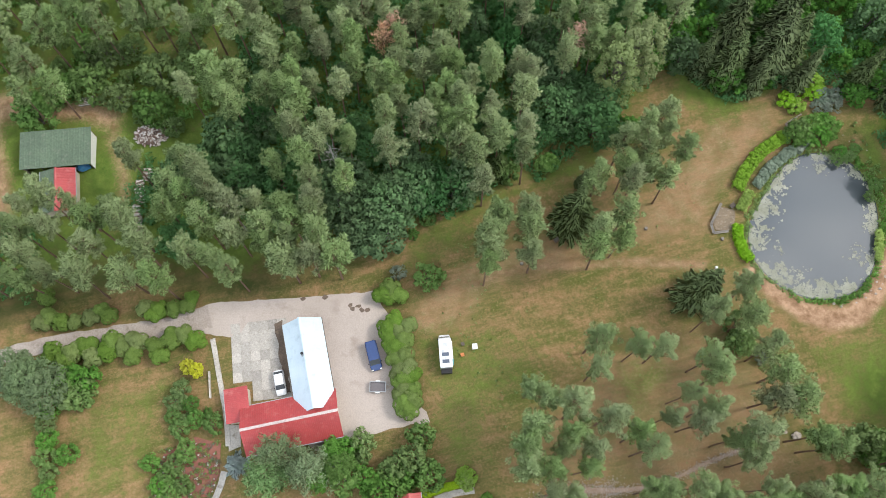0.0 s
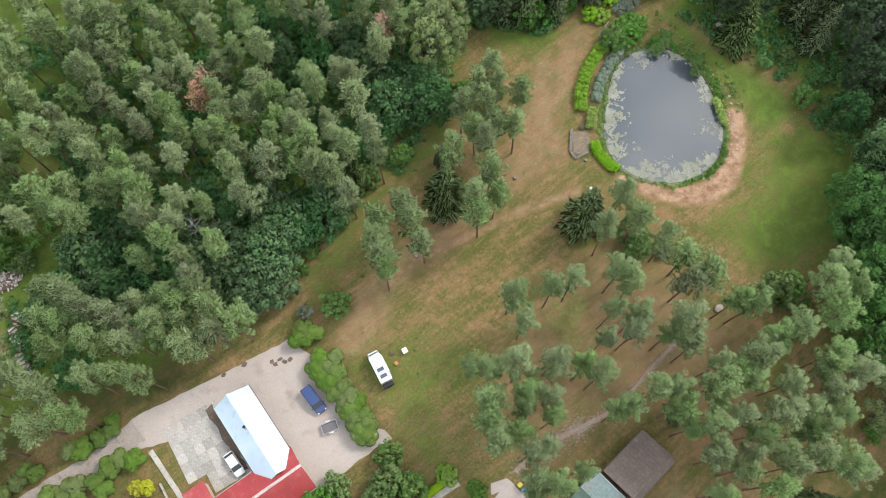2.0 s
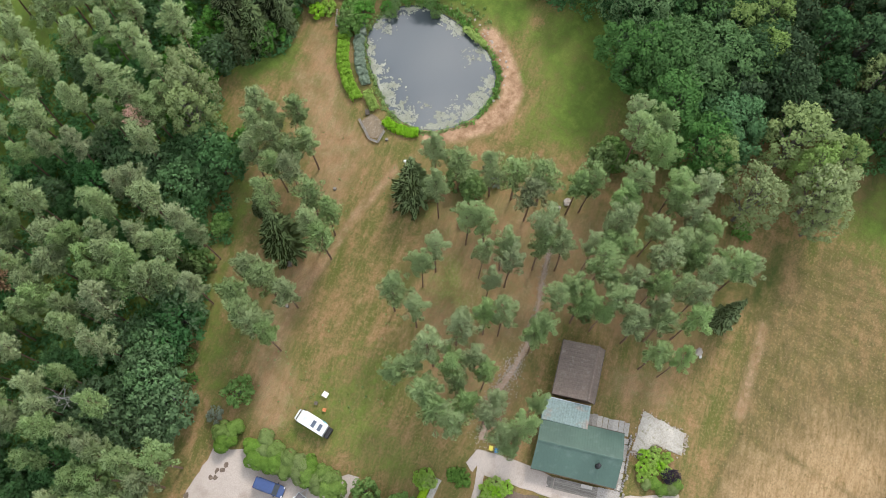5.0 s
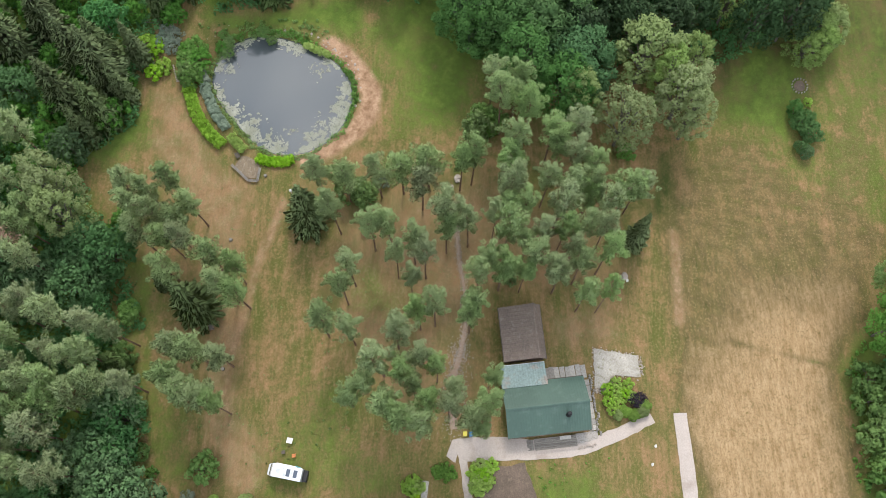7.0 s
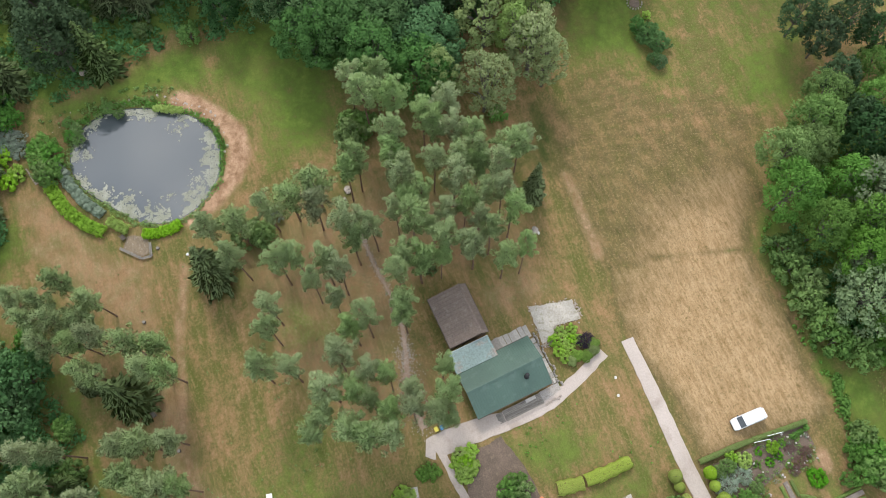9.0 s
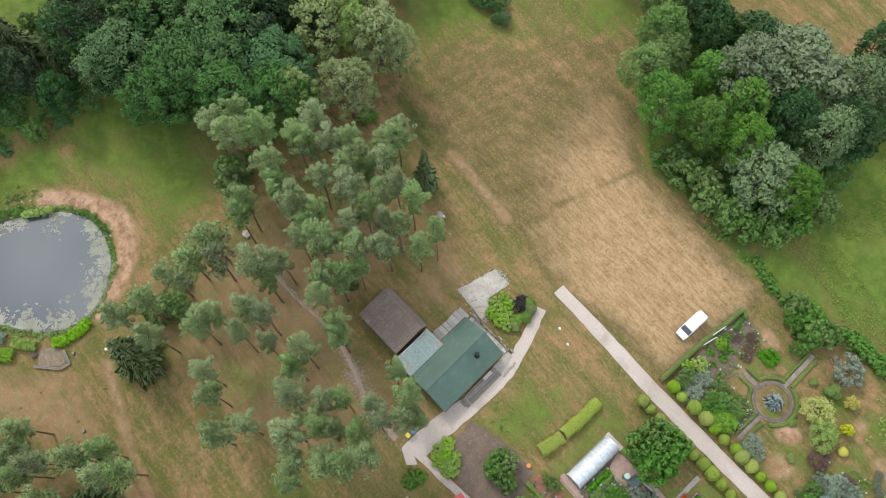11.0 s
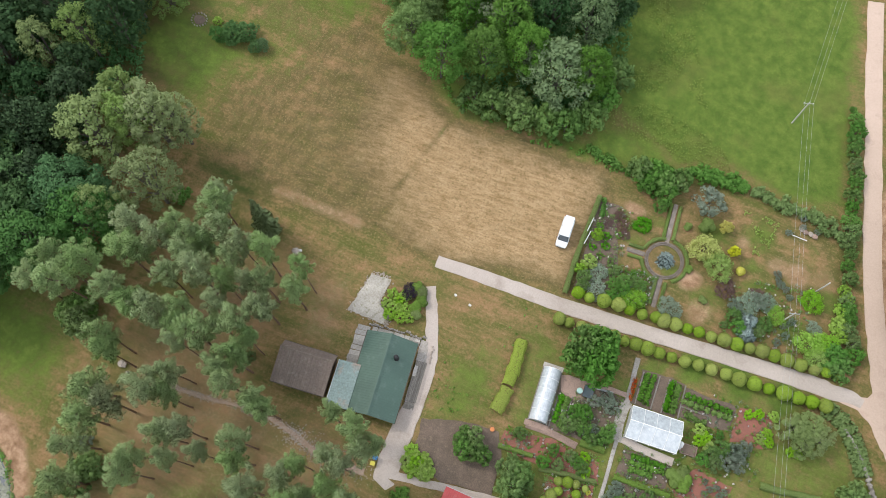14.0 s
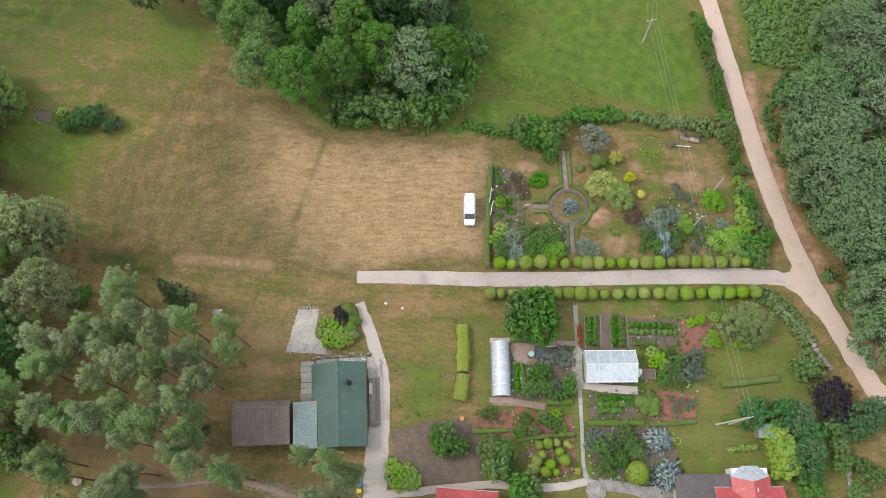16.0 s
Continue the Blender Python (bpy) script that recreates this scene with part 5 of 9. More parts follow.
kind_of("birch", [lambda r: broadleaf(16, 2.9, 84, 64, r, BIRCH, "birch_tree", BARK, 0.1, 0.14, 0.5, 0.75), lambda r: broadleaf(15, 3.0, 84, 64, r, BIRCH, "birch_tree", BARK, 0.08, 0.14, 0.5, 0.75)], "tall birch with a pale yellowish-green airy crown", "birch tree")
kind_of("willow", [lambda r: broadleaf(11, 3.7, 96, 76, r, WILLOW, "willow_tree", BARK, 0.1, 0.15, 0.3, 0.8), lambda r: broadleaf(10, 3.3, 90, 76, r, WILLOW, "willow_tree", BARK, 0.1, 0.15, 0.3, 0.8)], "grey-green willow with a full rounded crown", "willow tree")
kind_of("shrub", [lambda r: bush(3.4, 1.9, 36, 52, r, BROAD, "shrub", 0.165), lambda r: bush(2.8, 1.6, 32, 50, r, BROAD, "shrub", 0.155), lambda r: bush(4.4, 2.1, 38, 54, r, BROAD, "shrub", 0.175)], "dark green woodland shrub", "shrub")
kind_of("hazel", [lambda r: bush(6.5, 3.0, 54, 52, r, UNDERWOOD, "hazel_tree", 0.2), lambda r: bush(5.6, 2.7, 50, 52, r, UNDERWOOD, "hazel_tree", 0.2)], "shaded bluish-green hazel beneath the pines", "hazel")
kind_of("field_hazel", [lambda r: bush(3.4, 2.0, 44, 52, r, BROAD_MID, "hazel_bush", 0.17)], "low dark green spreading bush in the field", "bush")
kind_of("pale_gold", [lambda r: bush(2.6, 2.35, 64, 62, r, PALE_GOLD, "golden_shrub", 0.11)], "broad pale yellow-green garden shrub with fine foliage", "shrub")
kind_of("round_green", [lambda r: bush(2.9, 2.15, 60, 62, r, FRESH, "green_shrub", 0.11)], "large rounded fresh green garden shrub", "shrub")
kind_of("silver", [lambda r: bush(1.3, 1.6, 44, 60, r, SILVER, "silver_shrub", 0.08)], "low spreading silvery garden shrub", "shrub")
kind_of("shrublight", [lambda r: bush(2.2, 1.4, 30, 56, r, BROAD_LIGHT, "shrub", 0.125), lambda r: bush(2.8, 1.6, 32, 56, r, BROAD_LIGHT, "shrub", 0.14)], "fresh green leafy shrub", "shrub")
kind_of("thuja", [lambda r: lobed(3.2, 1.3, 6, r), lambda r: lobed(2.8, 1.2, 5, r), lambda r: lobed(3.0, 1.4, 7, r)], "rounded green thuja with dense flat sprays", "conifer")
kind_of("ball", [lambda r: clipped_ball(1.8, 0.95, r), lambda r: clipped_ball(1.7, 0.88, r)], "clipped round yellow-green bush", "bush")
kind_of("lime", [lambda r: bush(1.1, 0.72, 24, 58, r, LIME, "lime_shrub", 0.085), lambda r: bush(1.0, 0.66, 20, 58, r, LIME, "lime_shrub", 0.085)], "low bright lime-green leafy shrub", "shrub")
kind_of("yellow", [lambda r: bush(1.4, 0.85, 30, 56, r, YELLOW, "yellow_shrub", 0.10)], "rounded golden yellow garden shrub", "shrub")
kind_of("yellow_ball", [lambda r: clipped_ball(1.3, 0.75, r, YELLOW)], "small round clipped yellow bush", "bush")
kind_of("purple", [lambda r: bush(4.2, 2.4, 44, 60, r, PURPLE, "purple_tree", 0.15)], "small tree with dark purple leaves", "tree")
kind_of("mauve", [lambda r: bush(1.5, 1.3, 26, 56, r, MAUVE, "mauve_shrub", 0.085)], "low dull mauve-brown garden shrub", "shrub")
kind_of("grey", [lambda r: bush(1.6, 1.2, 26, 54, r, GREYLEAF, "grey_shrub", 0.09), lambda r: bush(1.3, 1.0, 24, 54, r, GREYLEAF, "grey_shrub", 0.085)], "silvery grey-green garden shrub with soft leaves", "shrub")
kind_of("herb", [lambda r: bush(0.6, 0.6, 12, 26, r, CROP, "garden_plant", 0.11), lambda r: bush(0.5, 0.5, 10, 26, r, CROP, "garden_plant", 0.1)], "leafy green garden plant in a bed", "plant")


def mass(name, label, category, rows):
    """Far plants that nobody could count, joined: rows of kind, x, y, width and height factors."""
    vs, fs, ns, mi, mats, base = [], [], [], [], [], 0
    for key, x, y, sx, sz in rows:
        root = KINDS[key][int(RNG.integers(len(KINDS[key])))][0]
        m = Matrix.Translation((x, y, 0)) @ Matrix.Rotation(float(RNG.random()) * 6.28, 4, "Z") @ Matrix.Diagonal((sx, sx, sz, 1))
        rot = np.array(m.to_3x3().normalized())
        for c in root.children:
            me = c.data
            co = np.empty(len(me.vertices) * 3)
            me.vertices.foreach_get("co", co)
            nr = np.empty(len(me.vertices) * 3)
            if c.name.startswith("crown"):
                me.corner_normals.foreach_get("vector", nr)
            else:
                me.vertex_normals.foreach_get("vector", nr)
            co = co.reshape(-1, 3) @ np.array(m.to_3x3()).T + np.array(m.translation)
            vs.append(co), ns.append(nr.reshape(-1, 3) @ rot.T)
            if me.materials[0] not in mats:
                mats.append(me.materials[0])
            polys = [tuple(base + k for k in p.vertices) for p in me.polygons]
            fs += polys
            mi += [mats.index(me.materials[0])] * len(polys)
            base += len(co)
    me = bpy.data.meshes.new(name)
    me.from_pydata(np.concatenate(vs).tolist(), [], fs)
    for q in mats:
        me.materials.append(q)
    me.polygons.foreach_set("material_index", mi)
    me.polygons.foreach_set("use_smooth", np.ones(len(fs), bool))
    me.normals_split_custom_set_from_vertices(np.concatenate(ns).tolist())
    return tagged(new(name, me), label, category, kind="stuff")


def scatter(poly, gap, rng, avoid=(), keep_off=2.2):
    """Points no nearer than gap to one another within an outline, outside others."""
    xs, ys = [p[0] for p in poly], [p[1] for p in poly]
    out = []
    for _ in range(int(6 * (max(xs) - min(xs)) * (max(ys) - min(ys)) / gap ** 2)):
        x, y = rng.uniform(min(xs), max(xs)), rng.uniform(min(ys), max(ys))
        g = gap * (0.85 + 0.4 * rng.random())
        if not inside(np.array([x]), np.array([y]), poly)[0] or any(inside(np.array([x]), np.array([y]), a)[0] for a in avoid):
            continue
        if any((x - a) ** 2 + (y - b) ** 2 < g * g for a, b in out) or any((x - a) ** 2 + (y - b) ** 2 < keep_off ** 2 for a, b in PLACED):
            continue
        out.append((x, y))
    return out


rng = np.random.default_rng(5)
# the open pines and the dark spruces on the lawn
for x, y in [(35.3, 61.1), (35.1, 56.4), (32.7, 59.1), (31.8, 54.7), (29.0, 52.2), (28.7, 56.7), (29.1, 48.5), (27.5, 41.0), (23.6, 39.1), (13.6, 45.7), (6.9, 36.7)]:
    plant("pine", x, y, 0.92 * (0.94 + 0.12 * rng.random()), 0.94 * (0.95 + 0.1 * rng.random()), rng)
for x, y in [(38.0, 54.0), (35.3, 50.4), (32.3, 51.8), (24.6, 50.6), (27.8, 44.3), (24.1, 41.3), (13.6, 42.8), (13.9, 38.6), (9.2, 44.5), (7.2, 41.7), (8.2, 39.1), (6.8, 50.3)]:
    plant("pine", x, y, 1.05 * (0.94 + 0.12 * rng.random()), 0.95 * (0.95 + 0.1 * rng.random()), rng)
for x, y in [(40.5, 34.1), (21.4, 46.6)]:
    plant("spruce", x, y, 1.4, 0.97, rng)
plant("spruce", 49.7, -18.6, 1.0, 0.98, rng)
for x, y in [(23.8, 53.6), (9.7, 56.2)]:
    plant("spruce", x, y, 0.62, 0.5, rng)
plant("shrub", 46.4, 26.3, 1.15, 1.2, rng, label="dark green leafy shrub beneath the pines")
plant("shrub", 32.0, 63.5, 1.0, 1.0, rng)
plant("shrub", 38.5, -0.4, 0.7, 0.7, rng)
plant("grey", 50.1, 24.2, 1.1, 1.1, rng, label="pale flowering shrub beneath the pines")
plant("yellow", 41.0, 24.8, 0.7, 1.2, rng)
for x, y in [(64.3, 9.1), (66.0, 10.2), (62.6, 10.6)]:
    plant("shrublight", x, y, 1.25, 1.5, rng)
for x, y in [(38.1, 22.1), (42.5, 7.6), (34.5, 17.2), (31.9, 14.1), (17.7, 11.2), (19.6, 6.8), (16.2, 9.4), (17.9, 3.4), (20.7, -1.1), (13.0, -1.2), (44.3, 3.9), (42.0, -1.6), (44.2, -6.6), (42.6, -8.7), (40.4, -10.2), (37.0, -2.3), (36.7, -15.0)]:
    plant("grove", x, y, 0.8 * (0.94 + 0.12 * rng.random()), 0.97 * (0.95 + 0.1 * rng.random()), rng)
for x, y in [(44.6, 32.3), (39.5, 28.5), (40.5, 10.7), (37.5, 15.2), (35.6, 12.8), (31.4, 23.6), (28.2, 23.9), (22.0, 20.9), (28.2, 9.4), (27.0, 11.5), (21.2, 9.5), (12.6, 18.5), (15.2, 17.0), (15.0, 7.3), (16.6, -1.2), (14.7, 3.7), (14.4, 0.5), (67.5, 9.8), (57.7, -3.1), (57.3, -6.3), (56.2, -8.8), (52.3, -2.5), (53.3, -9.6), (54.6, -16.2), (47.3, 2.2), (47.7, -0.3), (50.5, -9.1), (50.6, -12.1), (44.1, -3.6), (45.6, -9.2), (46.4, -12.8), (37.7, 4.0), (34.9, 4.3), (31.0, 3.9), (28.4, 3.9), (36.1, -11.8)]:
    plant("grove", x, y, 1.0 * (0.94 + 0.12 * rng.random()), 1.0 * (0.95 + 0.1 * rng.random()), rng)
for x, y in [(45.4, 28.5), (47.5, 23.8), (49.2, 20.3), (50.6, 16.2), (47.1, 16.4), (51.9, 11.2), (53.5, 9.5)]:
    plant("pine", x, y, 1.05 * (0.94 + 0.12 * rng.random()), 0.97 * (0.95 + 0.1 * rng.random()), rng)
for x, y in [(39.0, 19.5), (43.5, 11.1), (22.2, 25.3), (23.1, 14.0), (18.4, 15.2), (13.5, 12.6), (11.0, 10.4), (11.8, 6.8), (67.6, 5.7), (63.9, 7.3), (62.4, 2.8), (57.4, 4.0), (53.9, 3.4), (60.3, -1.5), (62.2, -5.9), (50.1, 3.1), (51.7, -6.6), (53.1, -14.5), (48.4, -5.3), (42.3, 1.5), (43.0, -13.7), (39.5, -3.6), (36.5, 1.0), (38.1, -7.5)]:
    plant("grove", x, y, 1.2 * (0.94 + 0.12 * rng.random()), 1.02 * (0.95 + 0.1 * rng.random()), rng)
# the tall broadleaf wood beyond the grove
for x, y in [(86.7, 19.1), (82.7, 9.7)]:
    plant("oak", x, y, 1.35, 1.1, rng, label="very large fresh green oak at the wood's edge")
for x, y in [(93.9, 12.4), (84.1, 2.4)]:
    plant("oak", x, y, 1.15, 1.08, rng)
for x, y in [(100.2, 7.4), (96.7, 0.4), (89.6, -2.5), (104.8, 2.7)]:
    plant("birch", x, y, 1.2, 1.1, rng)
plant("maple", *(76.3, -3.2), 1.45, 1.0, rng)
for x, y in [(70.8, -2.0), (79.7, 9.9), (80.0, 4.0), (81.6, 13.1), (78.3, 16.2), (74.3, 5.8)]:
    plant("oak", x, y, 0.92, 0.92, rng)
for x, y in [(98.5, 15.1), (89.5, 14.8), (79.9, 15.0), (86.1, 20.9), (95.3, 19.8), (94.6, 5.5), (86.2, 2.5), (91.5, -1.3), (83.6, 7.9), (77.2, -3.3), (87.7, -7.5), (96.0, 26.2), (106.7, 23.4)]:
    plant("broad", x, y, 0.95, 0.95, rng)
for x, y, k in [(79.7, -13.7, 1.5), (76.2, -18.0, 1.0), (73.5, -20.8, 1.3), (70.6, -23.0, 0.85), (66.7, -12.5, 1.2), (69.8, -4.6, 0.95), (92.0, 4.0, 1.2), (99.0, 11.0, 1.2), (80.5, -21.5, 0.9)]:
    plant("birch", x, y, k, 0.92 + 0.06 * k, rng)
# the clump of broadleaf trees at the end of the hayfield
for x, y, k in [(43.9, -58.7, 1.12), (50.9, -59.8, 0.9), (52.0, -64.2, 0.95), (46.0, -69.2, 1.0), (56.5, -66.0, 0.9)]:
    plant("broadlight", x, y, k, k * 0.98, rng)
for x, y, k in [(37.9, -62.9, 0.95), (38.1, -70.1, 1.05), (32.4, -67.3, 1.02), (21.5, -70.7, 0.92)]:
    plant("ash", x, y, k, k, rng)
plant("willow", *(26.1, -67.8), 1.75, 1.28, rng, label="large silvery grey-green willow above the field")
for x, y, k in [(39.8, -81.2, 1.45), (33.8, -91.1, 1.35), (28.4, -99.0, 1.1)]:
    plant("willow", x, y, k, 1.2, rng)
for x, y, k in [(27.4, -79.4, 0.9), (43.2, -74.2, 1.0)]:
    plant("willow", x, y, k, 1.2, rng, label="pale grey-green willow with a narrow crown")
for x, y, k in [(26.5, -83.5, 0.95), (33.0, -76.5, 0.9), (37.0, -97.0, 0.9), (24.0, -105.6, 0.9), (48.0, -78.5, 0.95), (52.6, -73.5, 0.9)]:
    plant("broad", x, y, k, 0.9, rng)
for x, y in [(32.8, -58.6), (27.2, -59.6), (20.5, -62.7), (30.0, -60.8), (23.8, -61.4), (36.0, -58.0), (18.2, -66.3), (17.9, -71.5), (18.8, -76.0)]:
    plant("shrub" if rng.random() < 0.4 else "shrublight", x, y, 1.3, 1.3, rng)
for x, y in [(76.6, -68.0), (71.9, -70.9), (74.7, -76.4), (71.0, -80.4), (59.5, -77.4), (56.7, -73.0), (66.6, -79.2), (64.0, -72.0), (61.0, -69.0)]:
    plant("broad" if rng.random() < 0.5 else "broadlight", x, y, 0.8, 0.8, rng)
# willows beyond the road
for x, y in [(-40.0, -82.6), (-41.2, -74.2), (-43.7, -77.6), (-44.2, -87.9), (-46.6, -94.4), (-45.0, -70.9), (-45.2, -67.6), (-48.4, -65.8), (-50.9, -71.5), (-50.0, -84.1), (-49.8, -61.4), (-47.6, -62.8), (-53.0, -59.3), (-40.2, -78.6)]:
    plant("willow", x, y, 1.0, 0.85, rng)
for x, y in [(-55.4, -51.7), (-52.1, -50.1), (-56.9, -45.5), (-48.7, -53.4), (-53.7, -95.5), (-57.0, -85.2), (-58.6, -72.7), (-59.2, -61.7), (-42.8, -96.8), (-48.7, -103.5)]:
    plant("willow" if rng.random() < 0.5 else "shrub", x, y, 0.85, 0.8, rng)
# trees about the farmhouse
for x, y in [(-23.3, 10.3), (-20.3, 7.9), (-26.0, 7.5)]:
    plant("feathery", x, y, 1.05, 1.0, rng)
for x, y in [(-16.2, 10.3), (-15.3, 8.3), (-18.5, 6.4)]:
    plant("broadlight", x, y, 0.5, 0.5, rng)
for x, y in [(-14.6, 10.9), (-16.6, 10.5), (-12.2, 9.6), (-7.9, 6.7), (-6.7, 8.3), (-4.2, 9.1), (-9.4, 4.9), (-3.3, 12.8), (-5.4, 6.7), (-11.3, 6.4), (-14.6, 6.4), (-12.2, 11.7), (-2.1, 7.0), (-7.1, 4.9)]:
    plant("shrub" if rng.random() < 0.2 else "shrublight", x, y, 1.15, 1.2, rng)
for x, y in [(-46.9, 33.1), (-44.7, 33.0), (-42.2, 33.0), (-39.7, 34.6), (-40.5, 33.5), (-62.8, 35.2), (-61.9, 31.9), (-60.0, 31.0), (-57.7, 31.1), (-55.3, 31.8), (-52.8, 32.2), (-53.8, 32.9), (-63.1, 30.9), (-45.7, 32.2)]:
    plant("thuja", x, y, 1.0, 1.0, rng)
for x, y in [(-57.7, 26.3), (-55.6, 27.2), (-51.5, 28.0), (-47.8, 27.9), (-45.0, 27.0), (-42.5, 28.2), (-40.4, 28.9), (-38.5, 27.8), (-44.0, 25.6), (-48.2, 25.6), (-52.4, 26.2), (-58.8, 24.7), (-60.8, 26.3), (-54.5, 25.4), (-49.9, 27.1)]:
    plant("thuja", x, y, 1.15, 1.0, rng)
for x, y in [(-62.6, 21.6), (-64.7, 22.7), (-59.7, 20.1)]:
    plant("willow", x, y, 0.62, 0.6, rng)
for x, y in [(-57.5, 21.3), (-55.2, 21.9), (-55.3, 19.7), (-56.8, 19.5)]:
    plant("shrublight", x, y, 1.2, 1.0, rng, label="broad bright green garden shrub")
for x, y in [(-39.5, 23.8), (-38.0, 23.2)]:
    plant("yellow", x, y, 1.75, 1.8, rng, label="bright yellow-green rounded garden shrub")
for x, y in [(-40.2, 20.2), (-40.9, 18.5), (-38.7, 18.0), (-39.4, 15.9), (-41.2, 16.3), (-37.7, 15.9), (-36.0, 16.7), (-35.0, 15.0), (-39.9, 14.2)]:
    plant("shrub", x, y, 0.7, 0.6, rng)
for x, y in [(-60.4, 17.5), (-60.4, 15.4), (-59.9, 12.8), (-59.9, 10.3), (-59.2, 7.9), (-59.1, 5.4), (-56.6, 10.7), (-44.1, 9.3), (-41.4, 7.6), (-42.5, 6.0), (-40.3, 9.2), (-38.7, 10.9), (-40.7, 5.2), (-38.7, 6.0)]:
    plant("shrublight", x, y, 0.8, 0.6, rng)
plant("bluespruce", *(-31.1, 8.8), 0.75, 0.75, rng)
for x, y in [(-8.1, 35.8), (-6.8, 34.9), (-9.0, 34.9), (-7.2, 30.7), (-8.5, 29.4), (-6.8, 28.9), (-5.4, 29.8), (-8.1, 27.6), (-6.1, 27.6), (-7.2, 26.5)]:
    plant("thuja", x, y, 1.2, 1.1, rng)
for x, y in [(-7.2, 24.5), (-5.9, 24.9), (-6.7, 22.7), (-5.4, 22.7), (-6.1, 21.4), (-4.6, 21.8), (-5.9, 19.6), (-4.7, 19.6), (-5.9, 17.9), (-4.6, 18.3), (-5.3, 16.9)]:
    plant("thuja", x, y, 1.2, 1.15, rng)
plant("grey", *(-6.9, 38.7), 1.1, 1.2, rng)
plant("shrublight", *(-1.9, 37.7), 1.3, 1.0, rng)
plant("shrublight", *(17.6, 57.3), 0.8, 0.6, rng)
# the forest
for x, y in [(-9.1, 74.0), (-6.7, 75.9), (22.6, 73.7)]:
    plant("dead", x, y, 1.0, 0.97, rng)
for x, y in [(-17.0, 55.6), (-31.7, 46.3)]:
    plant("snag", x, y, 1.0, 1.05, rng)
plant("snag", -8.4, 44.3, 0.8, 0.5, rng)
for x, y in [(28.9, 70.0), (31.9, 72.6), (34.6, 74.6)]:
    plant("birch", x, y, 1.05, 1.0, rng)
for x, y in [(-20.6, 102.7), (-19.2, 95.3), (-21.6, 91.1), (-16.1, 92.3), (-17.8, 90.3), (-11.6, 92.7), (-10.1, 90.4), (-19.8, 87.8), (-24.9, 86.6), (-22.8, 84.9), (-16.3, 82.5), (-14.7, 80.3), (-11.9, 79.5), (-8.5, 87.5), (-3.4, 89.1), (-3.4, 84.6), (-3.6, 79.8), (-0.8, 80.7), (2.3, 86.4), (2.4, 82.4), (3.7, 77.9), (0.9, 73.8), (0.5, 70.9), (-9.3, 83.3), (-12.2, 85.4), (-8.8, 80.0), (-27.4, 83.6), (-23.1, 81.8), (-20.2, 77.5), (-15.9, 76.7), (-13.7, 74.6), (-6.6, 71.1), (-2.3, 70.2), (-19.1, 73.3), (-10.1, 67.4), (-5.9, 63.3), (-23.2, 73.3), (-27.7, 75.9), (-21.7, 97.3), (-12.8, 96.7), (-6.5, 93.3), (-6.0, 74.6), (-25.5, 93.6), (-30.4, 80.7), (-13.6, 70.0), (-7.1, 67.8)]:
    s = 0.88 + 0.3 * rng.random()
    plant("pine", x, y, s, s * 0.3 + 0.7 * (0.9 + 0.16 * rng.random()), rng)
for x, y in [(8.5, 85.9), (14.3, 80.1), (20.8, 78.1), (20.7, 71.0), (25.1, 72.6), (11.6, 82.9), (8.6, 71.6), (8.7, 68.3), (12.6, 69.9), (14.9, 68.5), (13.6, 65.1), (3.0, 70.1), (5.1, 66.6), (1.2, 66.3), (3.3, 62.7), (8.0, 62.7), (4.3, 59.9), (8.1, 59.0), (9.0, 56.4), (13.7, 57.7), (13.4, 54.3), (-0.4, 62.3), (1.3, 59.7), (24.6, 76.6), (28.3, 73.8), (-27.1, 71.5), (-23.9, 69.5), (-20.2, 67.4), (-15.7, 65.3), (-32.6, 68.8), (-27.4, 66.3), (-24.1, 65.6), (-21.9, 63.3), (-23.7, 61.1), (-22.7, 58.3), (-17.4, 59.7), (-14.1, 56.4), (-19.6, 56.7), (-8.6, 60.9), (-7.9, 55.6), (-34.8, 65.5), (-32.5, 63.9), (-21.0, 54.0), (-20.0, 50.8), (-14.4, 50.7), (-25.5, 52.7)]:
    s = 0.88 + 0.3 * rng.random()
    plant("pine", x, y, s, s * 0.3 + 0.7 * (0.9 + 0.16 * rng.random()), rng)
for x, y in [(-19.5, 47.3), (-19.4, 44.6), (-23.9, 46.3), (-28.1, 47.5), (-22.2, 43.8), (-18.2, 41.3), (-15.9, 37.9), (-37.1, 51.7), (-34.8, 48.8), (-39.4, 54.5), (-40.8, 50.6), (-26.8, 43.5), (-22.7, 40.9), (-26.3, 40.6), (-19.6, 38.4), (-31.8, 45.9), (-38.7, 47.6), (-22.6, 37.4), (-30.8, 42.1), (-35.3, 43.3), (-41.6, 46.5), (-3.4, 59.6), (3.1, 57.1), (6.2, 54.2), (-60.3, 48.1), (-63.4, 46.8), (-55.9, 46.7), (-58.8, 43.1), (-53.1, 44.7), (-52.2, 40.2), (-49.0, 46.4), (-46.8, 43.1), (-44.3, 39.4), (-37.7, 38.5), (-34.0, 38.4), (-31.0, 36.2), (-47.2, 36.0), (-53.2, 35.3), (-58.6, 36.2), (-61.4, 38.8), (-41.8, 34.7), (-62.8, 42.3), (-62.6, 35.4), (-36.7, 69.2), (-39.1, 65.3), (-48.0, 54.6)]:
    s = 0.88 + 0.3 * rng.random()
    plant("pine", x, y, s, s * 0.3 + 0.7 * (0.9 + 0.16 * rng.random()), rng)
